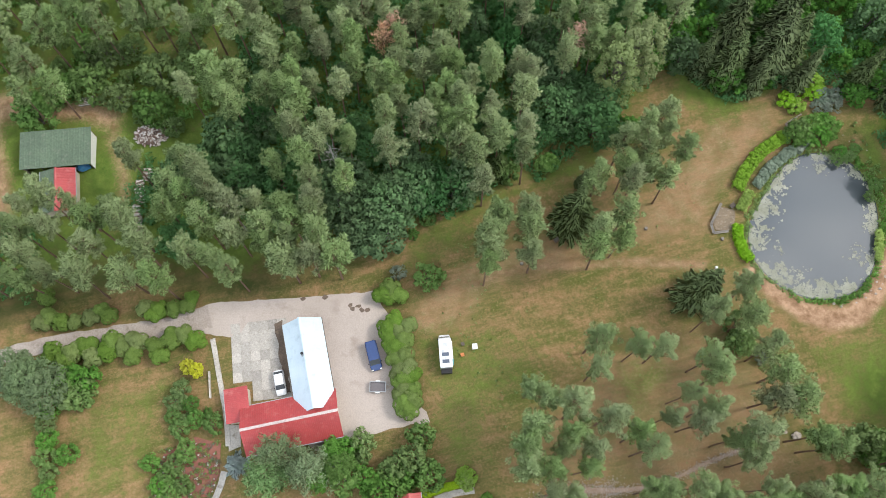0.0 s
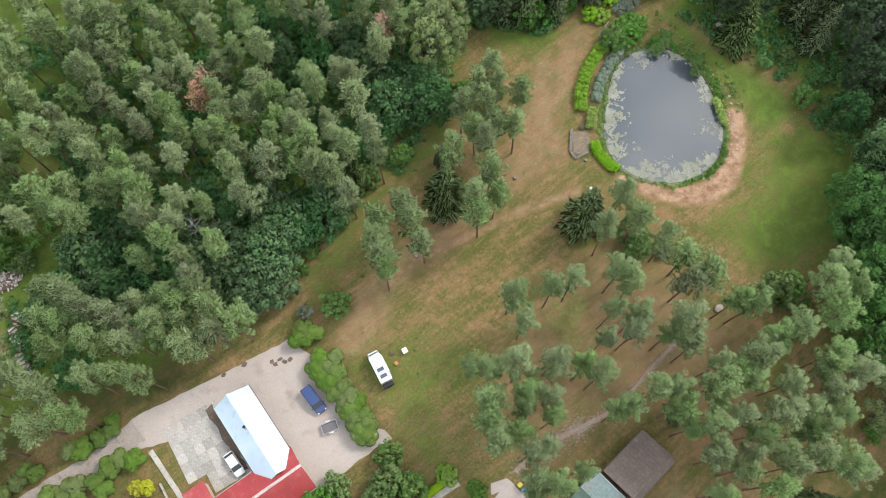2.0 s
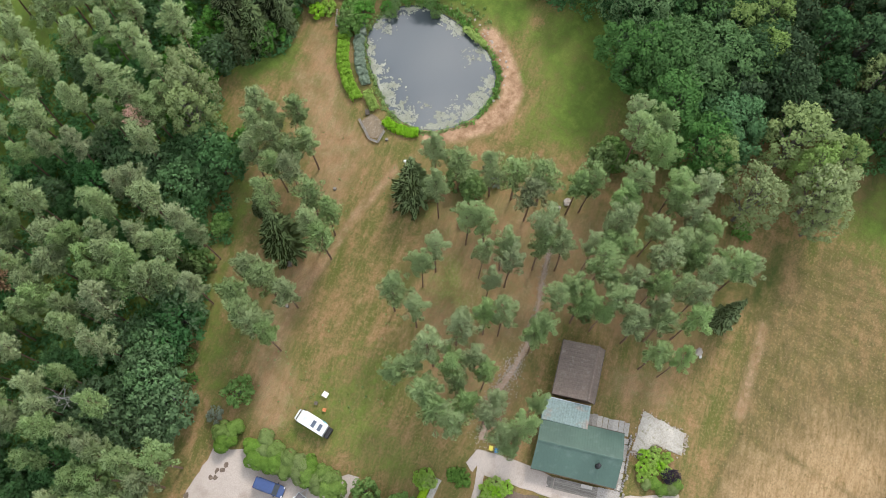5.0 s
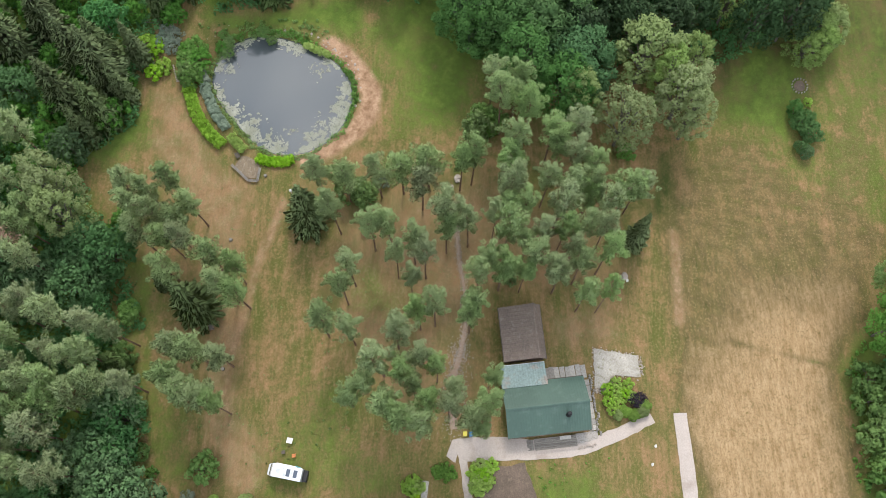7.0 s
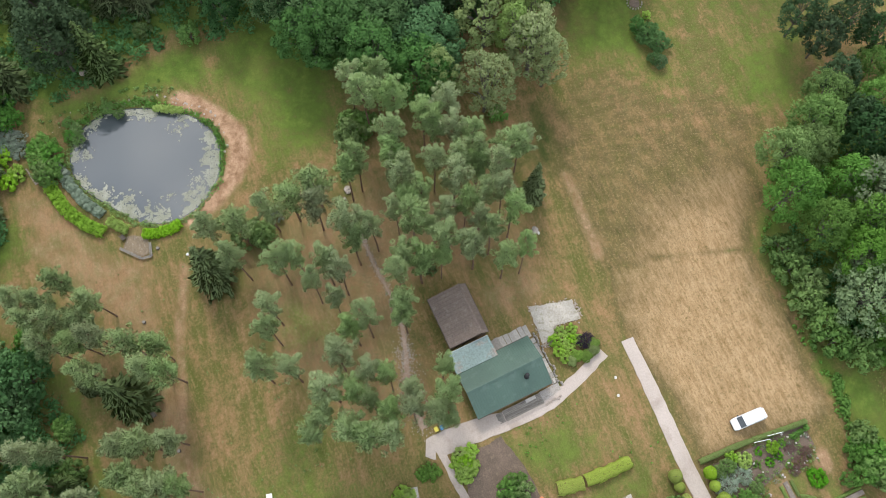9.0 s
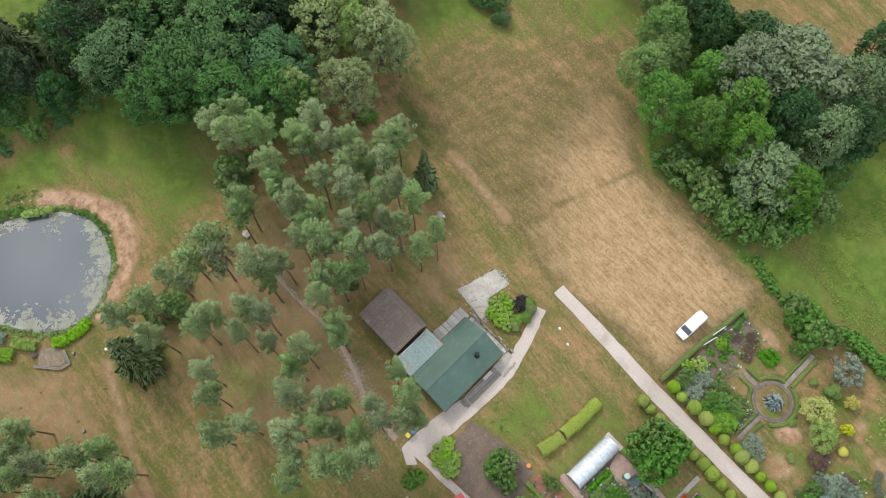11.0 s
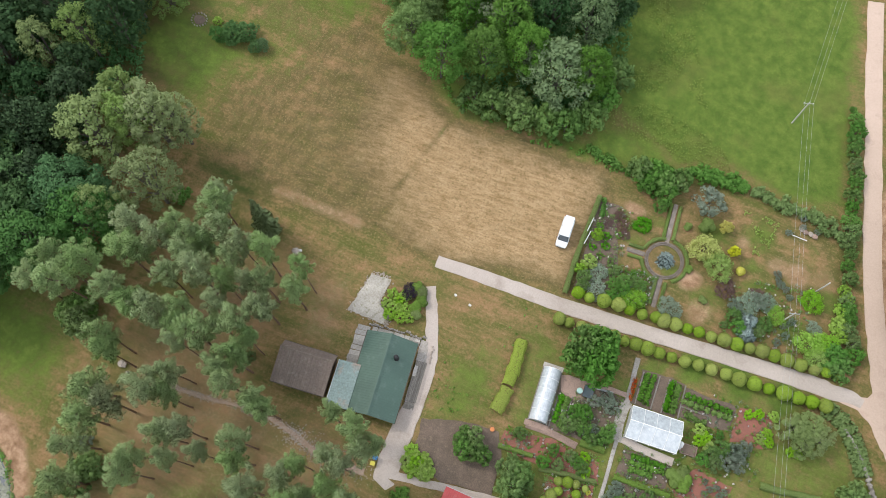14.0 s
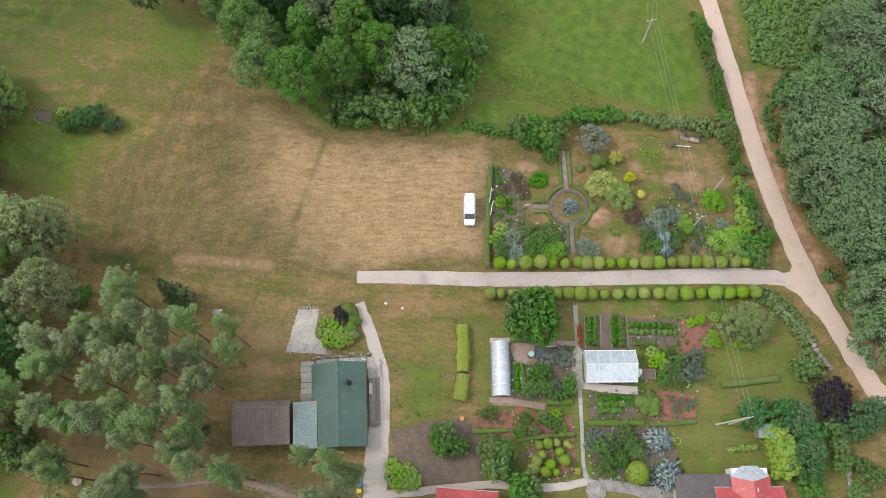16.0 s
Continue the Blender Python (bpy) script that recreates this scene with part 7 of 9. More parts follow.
def leaf_bank(name, line, width, height, mat, label, per=60, size=0.13, category="hedge", step=0.45, base=0.0, rng=RNG, kind="", wild=0.0):
    """A hedge or planted strip along a line, dense with leaves over its top and sides."""
    pts = smooth_line([(p[0], p[1], 0) for p in line], 10)
    cs, rs, acc = [], [], 0.0
    for a, b in zip(pts, pts[1:]):
        d = (b - a)
        acc += d.length
        while acc > step:
            acc -= step
            s = Vector((-d.y, d.x, 0)).normalized() if d.length else Vector((1, 0, 0))
            for u in np.arange(-0.5, 0.51, min(1.0, 0.5 / max(0.3, width))) * max(0.0, width - 0.4):
                ragged = noise.noise(a * 0.45 + Vector((3, 1, 0)))
                p = a + s * float(u * (1 + wild * ragged)) + s * float(wild * rng.normal() * 0.3)
                if wild and rng.random() < 0.25 * wild:
                    continue
                cs.append(np.array([p.x, p.y, base + height * (0.62 + 0.15 * rng.random()) * (1 + 0.6 * wild * ragged)]) + rng.normal(size=3) * 0.06)
                rs.append((0.32 + 0.12 * rng.random()) * (1 + wild * 0.5 * rng.random()))
    n_ = max(8, int(per * 0.6))
    c, nn, ss, dd = clumps(cs, rs, n_, 1.0, 0.4, size, rng)
    lowc = c.copy()
    lowc[:, 2] = base + (lowc[:, 2] - base) * rng.random(len(lowc)) * 0.8
    c, nn, ss = np.concatenate([c, lowc[::2]]), np.concatenate([nn, nn[::2]]), np.concatenate([ss, ss[::2]])
    dd = np.concatenate([dd, dd[::2]])
    return tagged(new(name, leaf_mesh(name, c, nn, ss, mat, 0.55, round_to=dd)), label, category, kind=kind)


def clipped_strip(name, line, width, height, mat, label, leaf=0.10, dense=170, rng=RNG, base=-0.04, uneven=0.26):
    """A close-clipped hedge: tiny leaves facing outwards over a rounded block."""
    pts = smooth_line([(p[0], p[1], 0) for p in line], 10)
    c, nn, ss, dd = [], [], [], []
    for a, b in zip(pts, pts[1:]):
        d = b - a
        if d.length < 1e-4:
            continue
        n = max(3, int(dense * d.length * (width + 2 * height)))
        t, s = np.array(d.normalized()), np.array(Vector((-d.y, d.x, 0)).normalized())
        top, w = rng.random(n) < width / (width + 2 * height), rng.random(n) * 2 - 1
        rest = (1 - np.abs(w) ** 2.6) ** (1 / 2.6)
        px = np.where(top, w, np.where(rng.random(n) < 0.5, -rest, rest)) * width / 2
        pz = np.where(top, rest, np.abs(w)) * height
        cu, su = np.sign(px) * np.abs(2 * px / width) ** 1.6, (pz / height) ** 1.6
        k = 1 - 0.1 * rng.random(n) ** 2
        along = rng.random((n, 1)) * d.length
        lump = np.array([1 + uneven * noise.noise((a + d * 0.5) * 0.9) + 0.06 * noise.noise(a * 3.1)])
        c.append(np.array(a) + t * along + s * (px * k * lump)[:, None] + np.array([0, 0, 1]) * (base + pz * k * lump)[:, None])
        q = s * cu[:, None] + np.array([0, 0, 1]) * su[:, None]
        dd.append(q), nn.append(q + rng.normal(size=(n, 3)) * 0.35), ss.append(leaf * (0.7 + 0.6 * rng.random(n)))
    c, nn, ss, dd = (np.concatenate(q) for q in (c, nn, ss, dd))
    return tagged(new(name, leaf_mesh(name, c, nn, ss, mat, 0.55, round_to=dd)), label, "hedge")


leaf_bank("pond_hedge", [(59.4, 62.5), (56.2, 60.5), (53.5, 58.2), (51.1, 55.1), (49.8, 52.6)], 2.0, 1.25, LIME, "bright lime-green hedge curving along the pond", 80, 0.125, step=0.55)
leaf_bank("pond_hedge", [(52.2, 52.1), (51.0, 50.6), (50.0, 48.9)], 1.8, 1.15, LIME, "short bright lime-green hedge by the pond", 80, 0.125, step=0.55)
leaf_bank("waterside_border", [(49.2, 46.4), (49.0, 44.3), (49.5, 41.9), (50.4, 40.2)], 1.7, 0.8, LIME, "lime-green leafy border at the waterside", 60, 0.15, "plants")
leaf_bank("waterside_border", [(72.4, 45.3), (71.9, 42.7), (71.4, 39.9)], 1.1, 0.7, LIME, "lime-green waterside plants on the far bank", 60, 0.15, "plants")
leaf_bank("reed_bed", [(60.4, 59.9), (57.5, 57.8), (55.2, 55.7), (53.2, 53.2)], 1.6, 0.7, GREYLEAF, "green reeds at the water's edge", 60, 0.2, "reeds")
leaf_bank("reed_bed", [(63.6, 62.1), (62.0, 60.7), (60.5, 59.5)], 1.6, 0.9, GREYLEAF, "grey-green reeds at the water's edge", 60, 0.2, "reeds")
leaf_bank("bank_bushes", [(67.1, 64.1), (64.8, 63.8), (61.9, 63.2)], 2.6, 1.6, LIME, "lumpy lime-green bushes on the pond bank", 60, 0.17, "bushes", wild=0.5)
for a0, a1 in ((0, 80), (80, 160), (160, 240), (240, 300), (300, 360)):
    leaf_bank("waterside_fringe", [(POND[0] + (float(pond_r(radians(a))) + 0.55) * math.cos(radians(a)), POND[1] + (float(pond_r(radians(a))) + 0.55) * math.sin(radians(a))) for a in np.linspace(a0, a1, 9)], 0.45, 0.25, BROAD_LIGHT, "ragged fringe of green grass at the water's edge", 36, 0.14, "grass", wild=1.0, base=-0.3, kind="stuff")
leaf_bank("waterside_grass", [(68.1, 60.1), (71.7, 56.6), (74.0, 50.9), (73.3, 44.2)], 0.9, 0.35, BROAD_LIGHT, "rank green grass along the pond bank", 34, 0.13, "grass", wild=1.0)
leaf_bank("waterside_grass", [(69.4, 36.4), (67.0, 34.0), (63.4, 32.8)], 0.8, 0.35, BROAD_LIGHT, "rank green grass along the sandy bank", 36, 0.13, "grass", wild=0.6)
for x, y in [(61.5, 63.1), (63.5, 63.9), (65.8, 64.5), (64.7, 62.0), (62.2, 61.5), (66.5, 63.1), (60.4, 62.1)]:
    plant("shrublight", x, y, 0.95, 0.7, rng)
for x, y in [(64.3, 72.4), (65.6, 70.7), (63.6, 70.7), (61.7, 68.0), (65.8, 72.4), (60.4, 69.1)]:
    plant("lime", x, y, 1.5, 1.2, rng)
for x, y in [(66.9, 69.6), (68.2, 68.5), (66.1, 68.0), (68.9, 70.1)]:
    plant("grey", x, y, 1.4, 0.8, rng)
for x, y in [(68.2, 59.3), (69.4, 58.3), (67.4, 57.8), (70.7, 59.8), (71.6, 51.0), (72.9, 53.0)]:
    plant("shrub", x, y, 0.5, 0.3, rng)
stone_rng = np.random.default_rng(77)
for x, y in [(74.6, 43.2), (74.2, 42.1), (73.8, 40.9), (73.0, 39.6), (72.5, 38.5), (72.1, 37.2), (71.5, 36.0), (70.9, 35.2), (70.1, 34.4), (75.0, 44.6), (73.4, 41.8), (72.0, 38.9), (73.0, 59.7), (69.4, 62.6), (70.3, 61.4), (71.4, 60.6)]:
    k = 0.10 + 0.16 * stone_rng.random() ** 2
    solid("bank_stone", blob(bmesh.new(), 0, 0, 0, k * 1.3, k, k * 0.7, 0.5, 2, int(x * 10)), ROCK, "pale weathered stone on the pond bank", "stone", pose(x, y, -0.15, 0, 0, float(stone_rng.random() * 180)), group="stones along the pond bank")
for k in range(15):
    px_, py_ = ((62.7 - 0.36 * k, 66.6 - 0.22 * k) if k < 8 else (59.9 + 0.1 * (k - 8), 64.8 - 0.22 * (k - 8)))
    solid("edging_stone", blob(bmesh.new(), 0, 0, 0, 0.2, 0.16, 0.14, 0.5, 2, k), ROCK, "small pale stone edging a garden bed", "stone", pose(px_, py_, -0.1, 0, 0, 37 * k), group="stones edging the bed by the pond")
jt = thing("waterside_bench", "weathered plank bench angled round a stony patch by the pond", "bench")
J = [(46.8, 50.2), (44.7, 46.5), (45.0, 44.9), (47.5, 45.2)]
for (xa, ya), (xb, yb) in zip(J, J[1:]):
    n_ = math.hypot(xb - xa, yb - ya)
    for o in (-0.17, 0.07):
        bm = bx(0, n_, o, o + 0.2, 0.36, 0.42)
        bmesh.ops.transform(bm, matrix=pose(xa, ya, 0, 0, 0, math.degrees(math.atan2(yb - ya, xb - xa))), verts=bm.verts)
        part("plank", bm, TIMBER, jt)
    for f in (0.15, 0.85):
        part("leg", bx(xa + (xb - xa) * f - 0.08, xa + (xb - xa) * f + 0.08, ya + (yb - ya) * f - 0.08, ya + (yb - ya) * f + 0.08, -0.1, 0.36), TIMBER_DK, jt)
solid("stony_patch", sheet(bmesh.new(), [(46.9, 49.7), (49.1, 49.1), (48.7, 45.8), (47.2, 45.5), (45.6, 45.5), (45.2, 46.7)], 0.03, 0.2), surface("dry_stony_ground", (0.24, 0.185, 0.125), (0.17, 0.13, 0.09), (0.34, 0.29, 0.23), 0.8, 6, 1.0), "dry stony patch beside the pond", "ground patch", kind="structure")
tbl = thing("garden_bench", "dark weathered garden seat by the pond hedge", "seat", pose(*(48.7, 49.7), 0, 0, 0, 40))
part("seat", bx(-0.5, 0.5, -0.35, 0.35, 0.42, 0.48, bevel=0.01), TIMBER_DK, tbl)
part("backrest", bx(-0.5, 0.5, 0.30, 0.36, 0.48, 0.95), TIMBER_DK, tbl)
for x in (-0.42, 0.42):
    for y in (-0.28, 0.28):
        part("leg", bx(x - 0.04, x + 0.04, y - 0.04, y + 0.04, -0.1, 0.42), TIMBER_DK, tbl)


def lamp_post(x, y, h):
    lp = thing("garden_lamp", "tall slim post with a white globe lamp on the lawn", "lamp post", pose(x, y, 0))
    part("post", cyl(bmesh.new(), 0, 0, -0.2, h, 0.06, 8, 0.04), WHITE, lp)
    part("globe", blob(bmesh.new(), 0, 0, h - 0.05, 0.26, 0.26, 0.26, 0.0, 2), WHITE, lp, "white glass globe")


lamp_post(*(42.9, 37.4), 5.6)


# ---- utility line ----
def pole(x, y, h, label, arm=True, turn=0.0):
    p = thing("utility_pole", label, "utility pole", pose(x, y, 0, 0, 0, turn))
    part("post", cyl(bmesh.new(), 0, 0, -0.4, h, 0.14, 10, 0.10), plain("pale_pole_wood", (0.55, 0.53, 0.49), 0.8), p)
    if arm:
        part("crossarm", bx(-0.85, 0.85, -0.05, 0.05, h - 0.45, h - 0.35), STEEL, p)
        for q in (-0.75, 0, 0.75):
            part("insulator", cyl(bmesh.new(), q, 0, h - 0.35 if q else h, h - 0.15 if q else h + 0.2, 0.05, 8), WHITE, p)
    return p


PO = [(-10.3, -87.5), (-26.2, -55.6), (-38.3, -25.6)]
PH = [7.4, 5.4, 9.0]
for (x, y), h in zip(PO, PH):
    pole(x, y, h, "pale wooden utility pole carrying overhead wires", True, GA + 12)
pole(*(-28.2, -63.1), 5.3, "short pale wooden pole standing in the garden", False)
brace = tube(bmesh.new(), [(PO[2][0] + 1.9, PO[2][1] + 0.6, -0.3), (PO[2][0] + 0.1, PO[2][1], 8.4)], [0.13, 0.10], 8)
solid("pole_brace", brace, plain("brace_wood", (0.52, 0.50, 0.46), 0.8), "slanting wooden strut leaning on a utility pole", "pole strut")
ca, sa_ = math.cos(radians(GA + 12)), math.sin(radians(GA + 12))
SPAN = [(PO[0][0] + 14, PO[0][1] - 60, 7.4)] + [(x, y, h) for (x, y), h in zip(PO, PH)]
for k in (-0.75, 0.0, 0.75):
    bm = bmesh.new()
    for a, b in zip(SPAN, SPAN[1:]):
        pts = []
        for f in np.linspace(0, 1, 13):
            pts.append((a[0] + (b[0] - a[0]) * f + k * ca, a[1] + (b[1] - a[1]) * f + k * sa_, a[2] + (b[2] - a[2]) * f + (-0.1 if k else 0.2) - 1.4 * f * (1 - f)))
        tube(bm, pts, [0.013] * 13, 4)
    solid("overhead_wire", bm, STEEL, "thin grey overhead electricity wire between poles", "wire", group="overhead wires")

# ---- the garden ----
GROUPS = "clipped bushes along the driveway"
rng = np.random.default_rng(21)
for x, y in [(2.6, -39.9), (0.7, -40.3), (-1.5, -41.2), (-3.7, -42.0), (-5.6, -42.4), (-7.6, -43.0), (-9.6, -43.9), (-10.9, -44.1), (-12.7, -44.7), (-14.6, -45.3), (-16.4, -45.9), (-18.3, -46.4), (-20.2, -47.1), (-22.1, -47.7), (-24.1, -48.4), (-25.9, -49.1), (-27.8, -49.6), (-29.7, -50.1), (-31.8, -50.7), (-33.9, -51.4), (-35.6, -52.2), (-37.4, -52.8)]:
    plant("ball", x, y, 0.98 + 0.16 * rng.random(), None, rng, group=GROUPS)
for x, y in [(2.6, -34.6), (1.0, -35.0), (-0.9, -35.6), (-2.5, -36.0), (-4.2, -36.7), (-5.9, -37.2), (-7.7, -37.7), (-9.4, -38.3), (-11.2, -38.8), (-13.1, -39.3), (-15.0, -39.9), (-17.0, -40.5), (-19.0, -41.3), (-21.0, -41.9), (-23.2, -42.6), (-25.2, -43.1), (-27.5, -43.9), (-29.7, -44.6), (-31.9, -45.3), (-34.1, -46.0), (-36.0, -46.7), (-38.0, -47.4)]:
    plant("ball", x, y, 0.98 + 0.16 * rng.random(), None, rng, group=GROUPS)

# flower garden north of the drive
plant("pale_gold", -9.9, -58.2, 1.0, 1.0, rng)
plant("round_green", -13.3, -57.0, 1.0, 1.0, rng)
plant("round_green", -5.1, -44.2, 0.8, 0.7, rng, label="rounded bright green garden shrub behind the clipped bushes")
plant("round_green", -28.3, -60.9, 0.8, 0.7, rng)
plant("round_green", -24.9, -55.3, 0.65, 0.6, rng)
for x, y, k in [(-31.6, -54.4, 1.0), (-33.6, -53.2, 0.9), (-33.3, -55.9, 0.85)]:
    plant("round_green", x, y, k, 0.8 * k, rng, label="spreading bright green garden shrub by the road gate")
for x, y in [(-35.4, -54.6), (-36.6, -53.6), (-35.0, -56.4)]:
    plant("shrub", x, y, 0.95, 0.75, rng)
for x, y, k in [(-14.1, -60.8, 1.45), (-10.9, -63.7, 1.6)]:
    plant("yellow", x, y, k, 1.25, rng)
plant("yellow_ball", -16.6, -58.6, 1.0, 1.0, rng)
plant("thuja", -8.2, -62.0, 0.85, 0.8, rng, label="dark green rounded conifer in the flower garden")
plant("grey", -6.4, -65.8, 1.9, 1.5, rng, label="broad grey-green bush at the garden's edge")
for x, y in [(-5.8, -60.3), (-14.2, -51.0), (-9.6, -54.0)]:
    plant("thuja", x, y, 0.55, 0.3, rng, label="low dark green cushion plant on the lawn")
for x, y, k in [(-16.2, -54.6, 1.25), (4.3, -55.2, 0.6), (2.9, -54.0, 0.6), (1.9, -52.9, 0.55), (-20.9, -57.0, 0.7), (5.2, -53.0, 0.5), (-22.6, -57.4, 0.5)]:
    plant("mauve", x, y, k, 0.75 * k, rng)
for x, y, k in [(-10.5, -46.6, 1.15), (1.8, -44.9, 0.8), (0.5, -42.2, 0.9), (-30.8, -57.4, 0.65), (-20.3, -54.6, 1.1), (-22.9, -56.6, 0.8)]:
    plant("silver", x, y, k, 0.9 * k, rng)
for x, y in [(-19.0, -53.0), (-21.4, -55.8)]:
    plant("grey", x, y, 1.1, 1.0, rng)
plant("bluespruce_small", -5.8, -53.1, 1.25, 1.15, rng)
plant("bluespruce_small", -21.9, -52.0, 1.15, 1.0, rng)
plant("bluespruce_small", -22.7, -50.0, 1.1, 0.8, rng)
for x, y, k in [(-33.8, -60.0, 1.5), (-33.0, -62.2, 1.2), (-32.7, -64.6, 1.0), (-34.6, -58.6, 1.2), (-31.6, -65.6, 0.9), (4.0, -45.5, 1.1), (5.5, -50.1, 0.9), (4.6, -43.6, 0.9)]:
    plant("lime", x, y, k, 1.2, rng)
for x, y in [(-20.9, -50.3), (-19.4, -51.6), (-23.8, -51.6), (-24.2, -53.2), (-18.9, -49.4)]:
    plant("shrub", x, y, 0.55, 0.42, rng)
for x, y in [(-0.3, -60.4), (3.4, -42.6), (2.7, -41.4), (-2.2, -45.8), (-3.2, -44.6), (-1.2, -44.6), (-4.9, -46.9), (-3.6, -46.9), (-0.1, -46.6), (-2.0, -42.6)]:
    plant("shrublight", x, y, 0.58, 0.5, rng)
for x, y in [(6.6, -54.2), (6.0, -51.8), (2.7, -52.4), (4.2, -51.0), (3.4, -49.4), (5.0, -48.1), (3.2, -47.4), (1.2, -47.6), (-2.6, -48.2), (-6.9, -45.6)]:
    plant("herb", x, y, 1.1, 1.0, rng)
for x, y in [(-21.8, -61.8), (-23.1, -60.6), (-24.1, -60.4), (-25.2, -59.6), (-26.7, -54.9), (-27.7, -53.6), (-27.1, -51.9), (-22.5, -60.9), (-27.4, -56.1), (-19.7, -69.3), (-21.2, -71.5), (-20.4, -72.9), (-23.5, -72.2)]:
    ob = plant("grey", x, y, 0.5, 0.5, rng, label="pale flowering garden perennial")
for x, y in [(4.3, -63.0), (3.2, -64.7), (1.5, -63.9), (-0.2, -65.0), (3.1, -62.3), (-0.3, -66.4), (5.9, -63.6), (0.3, -63.1)]:
    plant("shrublight", x, y, 1.05, 1.0, rng)
def hedge_bushes(line):
    """A straggling hedge of separate bushes, uneven in height and gap."""
    pts = smooth_line([(p[0], p[1], 0) for p in line], 10)
    acc = 0.0
    for a, b in zip(pts, pts[1:]):
        acc += (b - a).length
        if acc > 1.9:
            acc = 0.35 * float(rng.random())
            plant("shrublight" if rng.random() < 0.85 else "shrub", a.x + 0.3 * rng.normal(), a.y + 0.3 * rng.normal(), 0.55 + 0.3 * rng.random(), 0.4 + 0.3 * rng.random(), rng, group="hedge bushes along the road", label="loose green hedge bush beside the road")


leaf_bank("garden_hedge", [(-0.8, -69.0), (-5.4, -70.8), (-10.7, -72.0)], 2.2, 1.3, BROAD_LIGHT, "loose green hedge bounding the meadow", 60, 0.2, wild=1.0)
leaf_bank("garden_hedge", [(-11.1, -72.2), (-16.9, -73.2), (-22.7, -74.2), (-28.3, -73.4)], 1.8, 1.2, BROAD_LIGHT, "ragged mixed hedge bounding the meadow", 50, 0.2, wild=1.0)
hedge_bushes([(-17.2, -97.8), (-20.1, -91.3), (-23.3, -85.0), (-25.9, -78.9), (-28.7, -72.9), (-31.5, -67.2)])
hedge_bushes([(-32.0, -66.2), (-34.0, -62.6), (-36.4, -59.1), (-39.1, -55.8)])
leaf_bank("field_hedge", [(15.8, -63.0), (12.7, -62.8), (8.7, -63.0), (6.3, -63.7)], 1.4, 0.8, BROAD_LIGHT, "low scrubby hedge at the field's corner", 42, 0.18, wild=1.0)
clipped_strip("clipped_hedge", [(8.9, -56.2), (7.8, -51.7), (6.4, -45.7), (4.3, -38.7)], 0.8, 1.0, THUJA, "narrow clipped green hedge edging the flower garden")
leaf_bank("clipped_hedge", [(8.0, -56.3), (6.6, -53.1)], 0.6, 0.8, BROAD, "narrow dark hedge edging a flower bed", 60, 0.12)
leaf_bank("bed_planting", [(1.7, -56.8), (-0.1, -57.4), (-0.6, -55.6), (1.2, -55.0), (1.5, -56.0), (-0.3, -56.6)], 0.8, 0.5, CROP, "square clipped green planting bed", 60, 0.12, "plants")
# the round bed, its brick ring and low box edging
CX, CY = (-5.7, -53.1)
ring = thing("brick_ring", "ring of reddish grey bricks round a circular bed", "brick path")
bmb = bx(-0.26, 0.26, -0.13, 0.13, -0.03, 0.07)
brick_me = mesh_of("brick", bmb, PAVER_GREY)
for k in range(54):
    for j in range(2):
        a = (k + 0.5 * j) * 2 * math.pi / 54
        b_ = new("brick", brick_me)
        b_.parent = ring
        b_.matrix_basis = pose(CX + (2.75 + 0.32 * j) * math.cos(a), CY + (2.75 + 0.32 * j) * math.sin(a), 0.0, 0, 0, math.degrees(a) + 90)
U = Vector((math.cos(radians(GA)), math.sin(radians(GA)), 0))
VV = Vector((-U.y, U.x, 0))


def gpt(du, dv):
    return (CX + U.x * du + VV.x * dv, CY + U.y * du + VV.y * dv)


for a0, a1 in ((80, -60), (100, 165), (195, 262)):
    clipped_strip("box_edging", [gpt(3.75 * math.cos(radians(a)), 3.75 * math.sin(radians(a))) for a in np.linspace(a0, a1, 9)], 0.55, 0.45, THUJA, "low clipped box edging round the circular bed")
for pts in ([gpt(-3.7, 0.9), gpt(-6.2, 0.9)], [gpt(-3.7, -0.9), gpt(-6.0, -0.9)], [gpt(-1.1, 3.7), gpt(-1.2, 10)], [gpt(0.5, 3.7), gpt(0.4, 10)], [gpt(-0.5, -3.7), gpt(-0.6, -8)], [gpt(1.1, -3.7), gpt(1.0, -8)]):
    clipped_strip("box_edging", pts, 0.5, 0.42, THUJA, "low clipped box edging along a garden walk")
for pts in ([gpt(-3.3, 0.0), gpt(-6.3, 0.0)], [gpt(-0.35, 3.2), gpt(-0.45, 10.2)], [gpt(0.2, -3.2), gpt(0.15, -8.2)]):
    solid("brick_walk", strip(bmesh.new(), pts, [0.75], 0.05, 0.05), PAVER_GREY, "narrow walk of weathered greyish bricks", "path", kind="structure")
for (x, y), (x2, y2) in (((7.6, -52.2), (7.2, -49.6)), ((6.7, -49.9), (6.4, -47.4))):
    solid("white_pipe", tube(bmesh.new(), [(x, y, 0.9), (x2, y2, 0.9)], [0.06, 0.06], 8), WHITE, "white plastic pipe lying on a hedge", "pipe")
solid("white_pipe", tube(bmesh.new(), [(*(-20.0, -69.3), 0.12), (*(-22.8, -69.9), 0.12)], [0.07, 0.07], 8), WHITE, "long pale pole lying on the grass", "pole")
for k, (x, y) in enumerate([(-21.9, -71.1), (-22.8, -71.3), (-23.5, -71.3), (-21.2, -71.2)]):
    solid("garden_rock", blob(bmesh.new(), x, y, -0.1, 0.5, 0.4, 0.35, 0.5, 2, k), ROCK if k % 2 else BRICKM, "rounded stone heaped by the garden hedge", "rock")

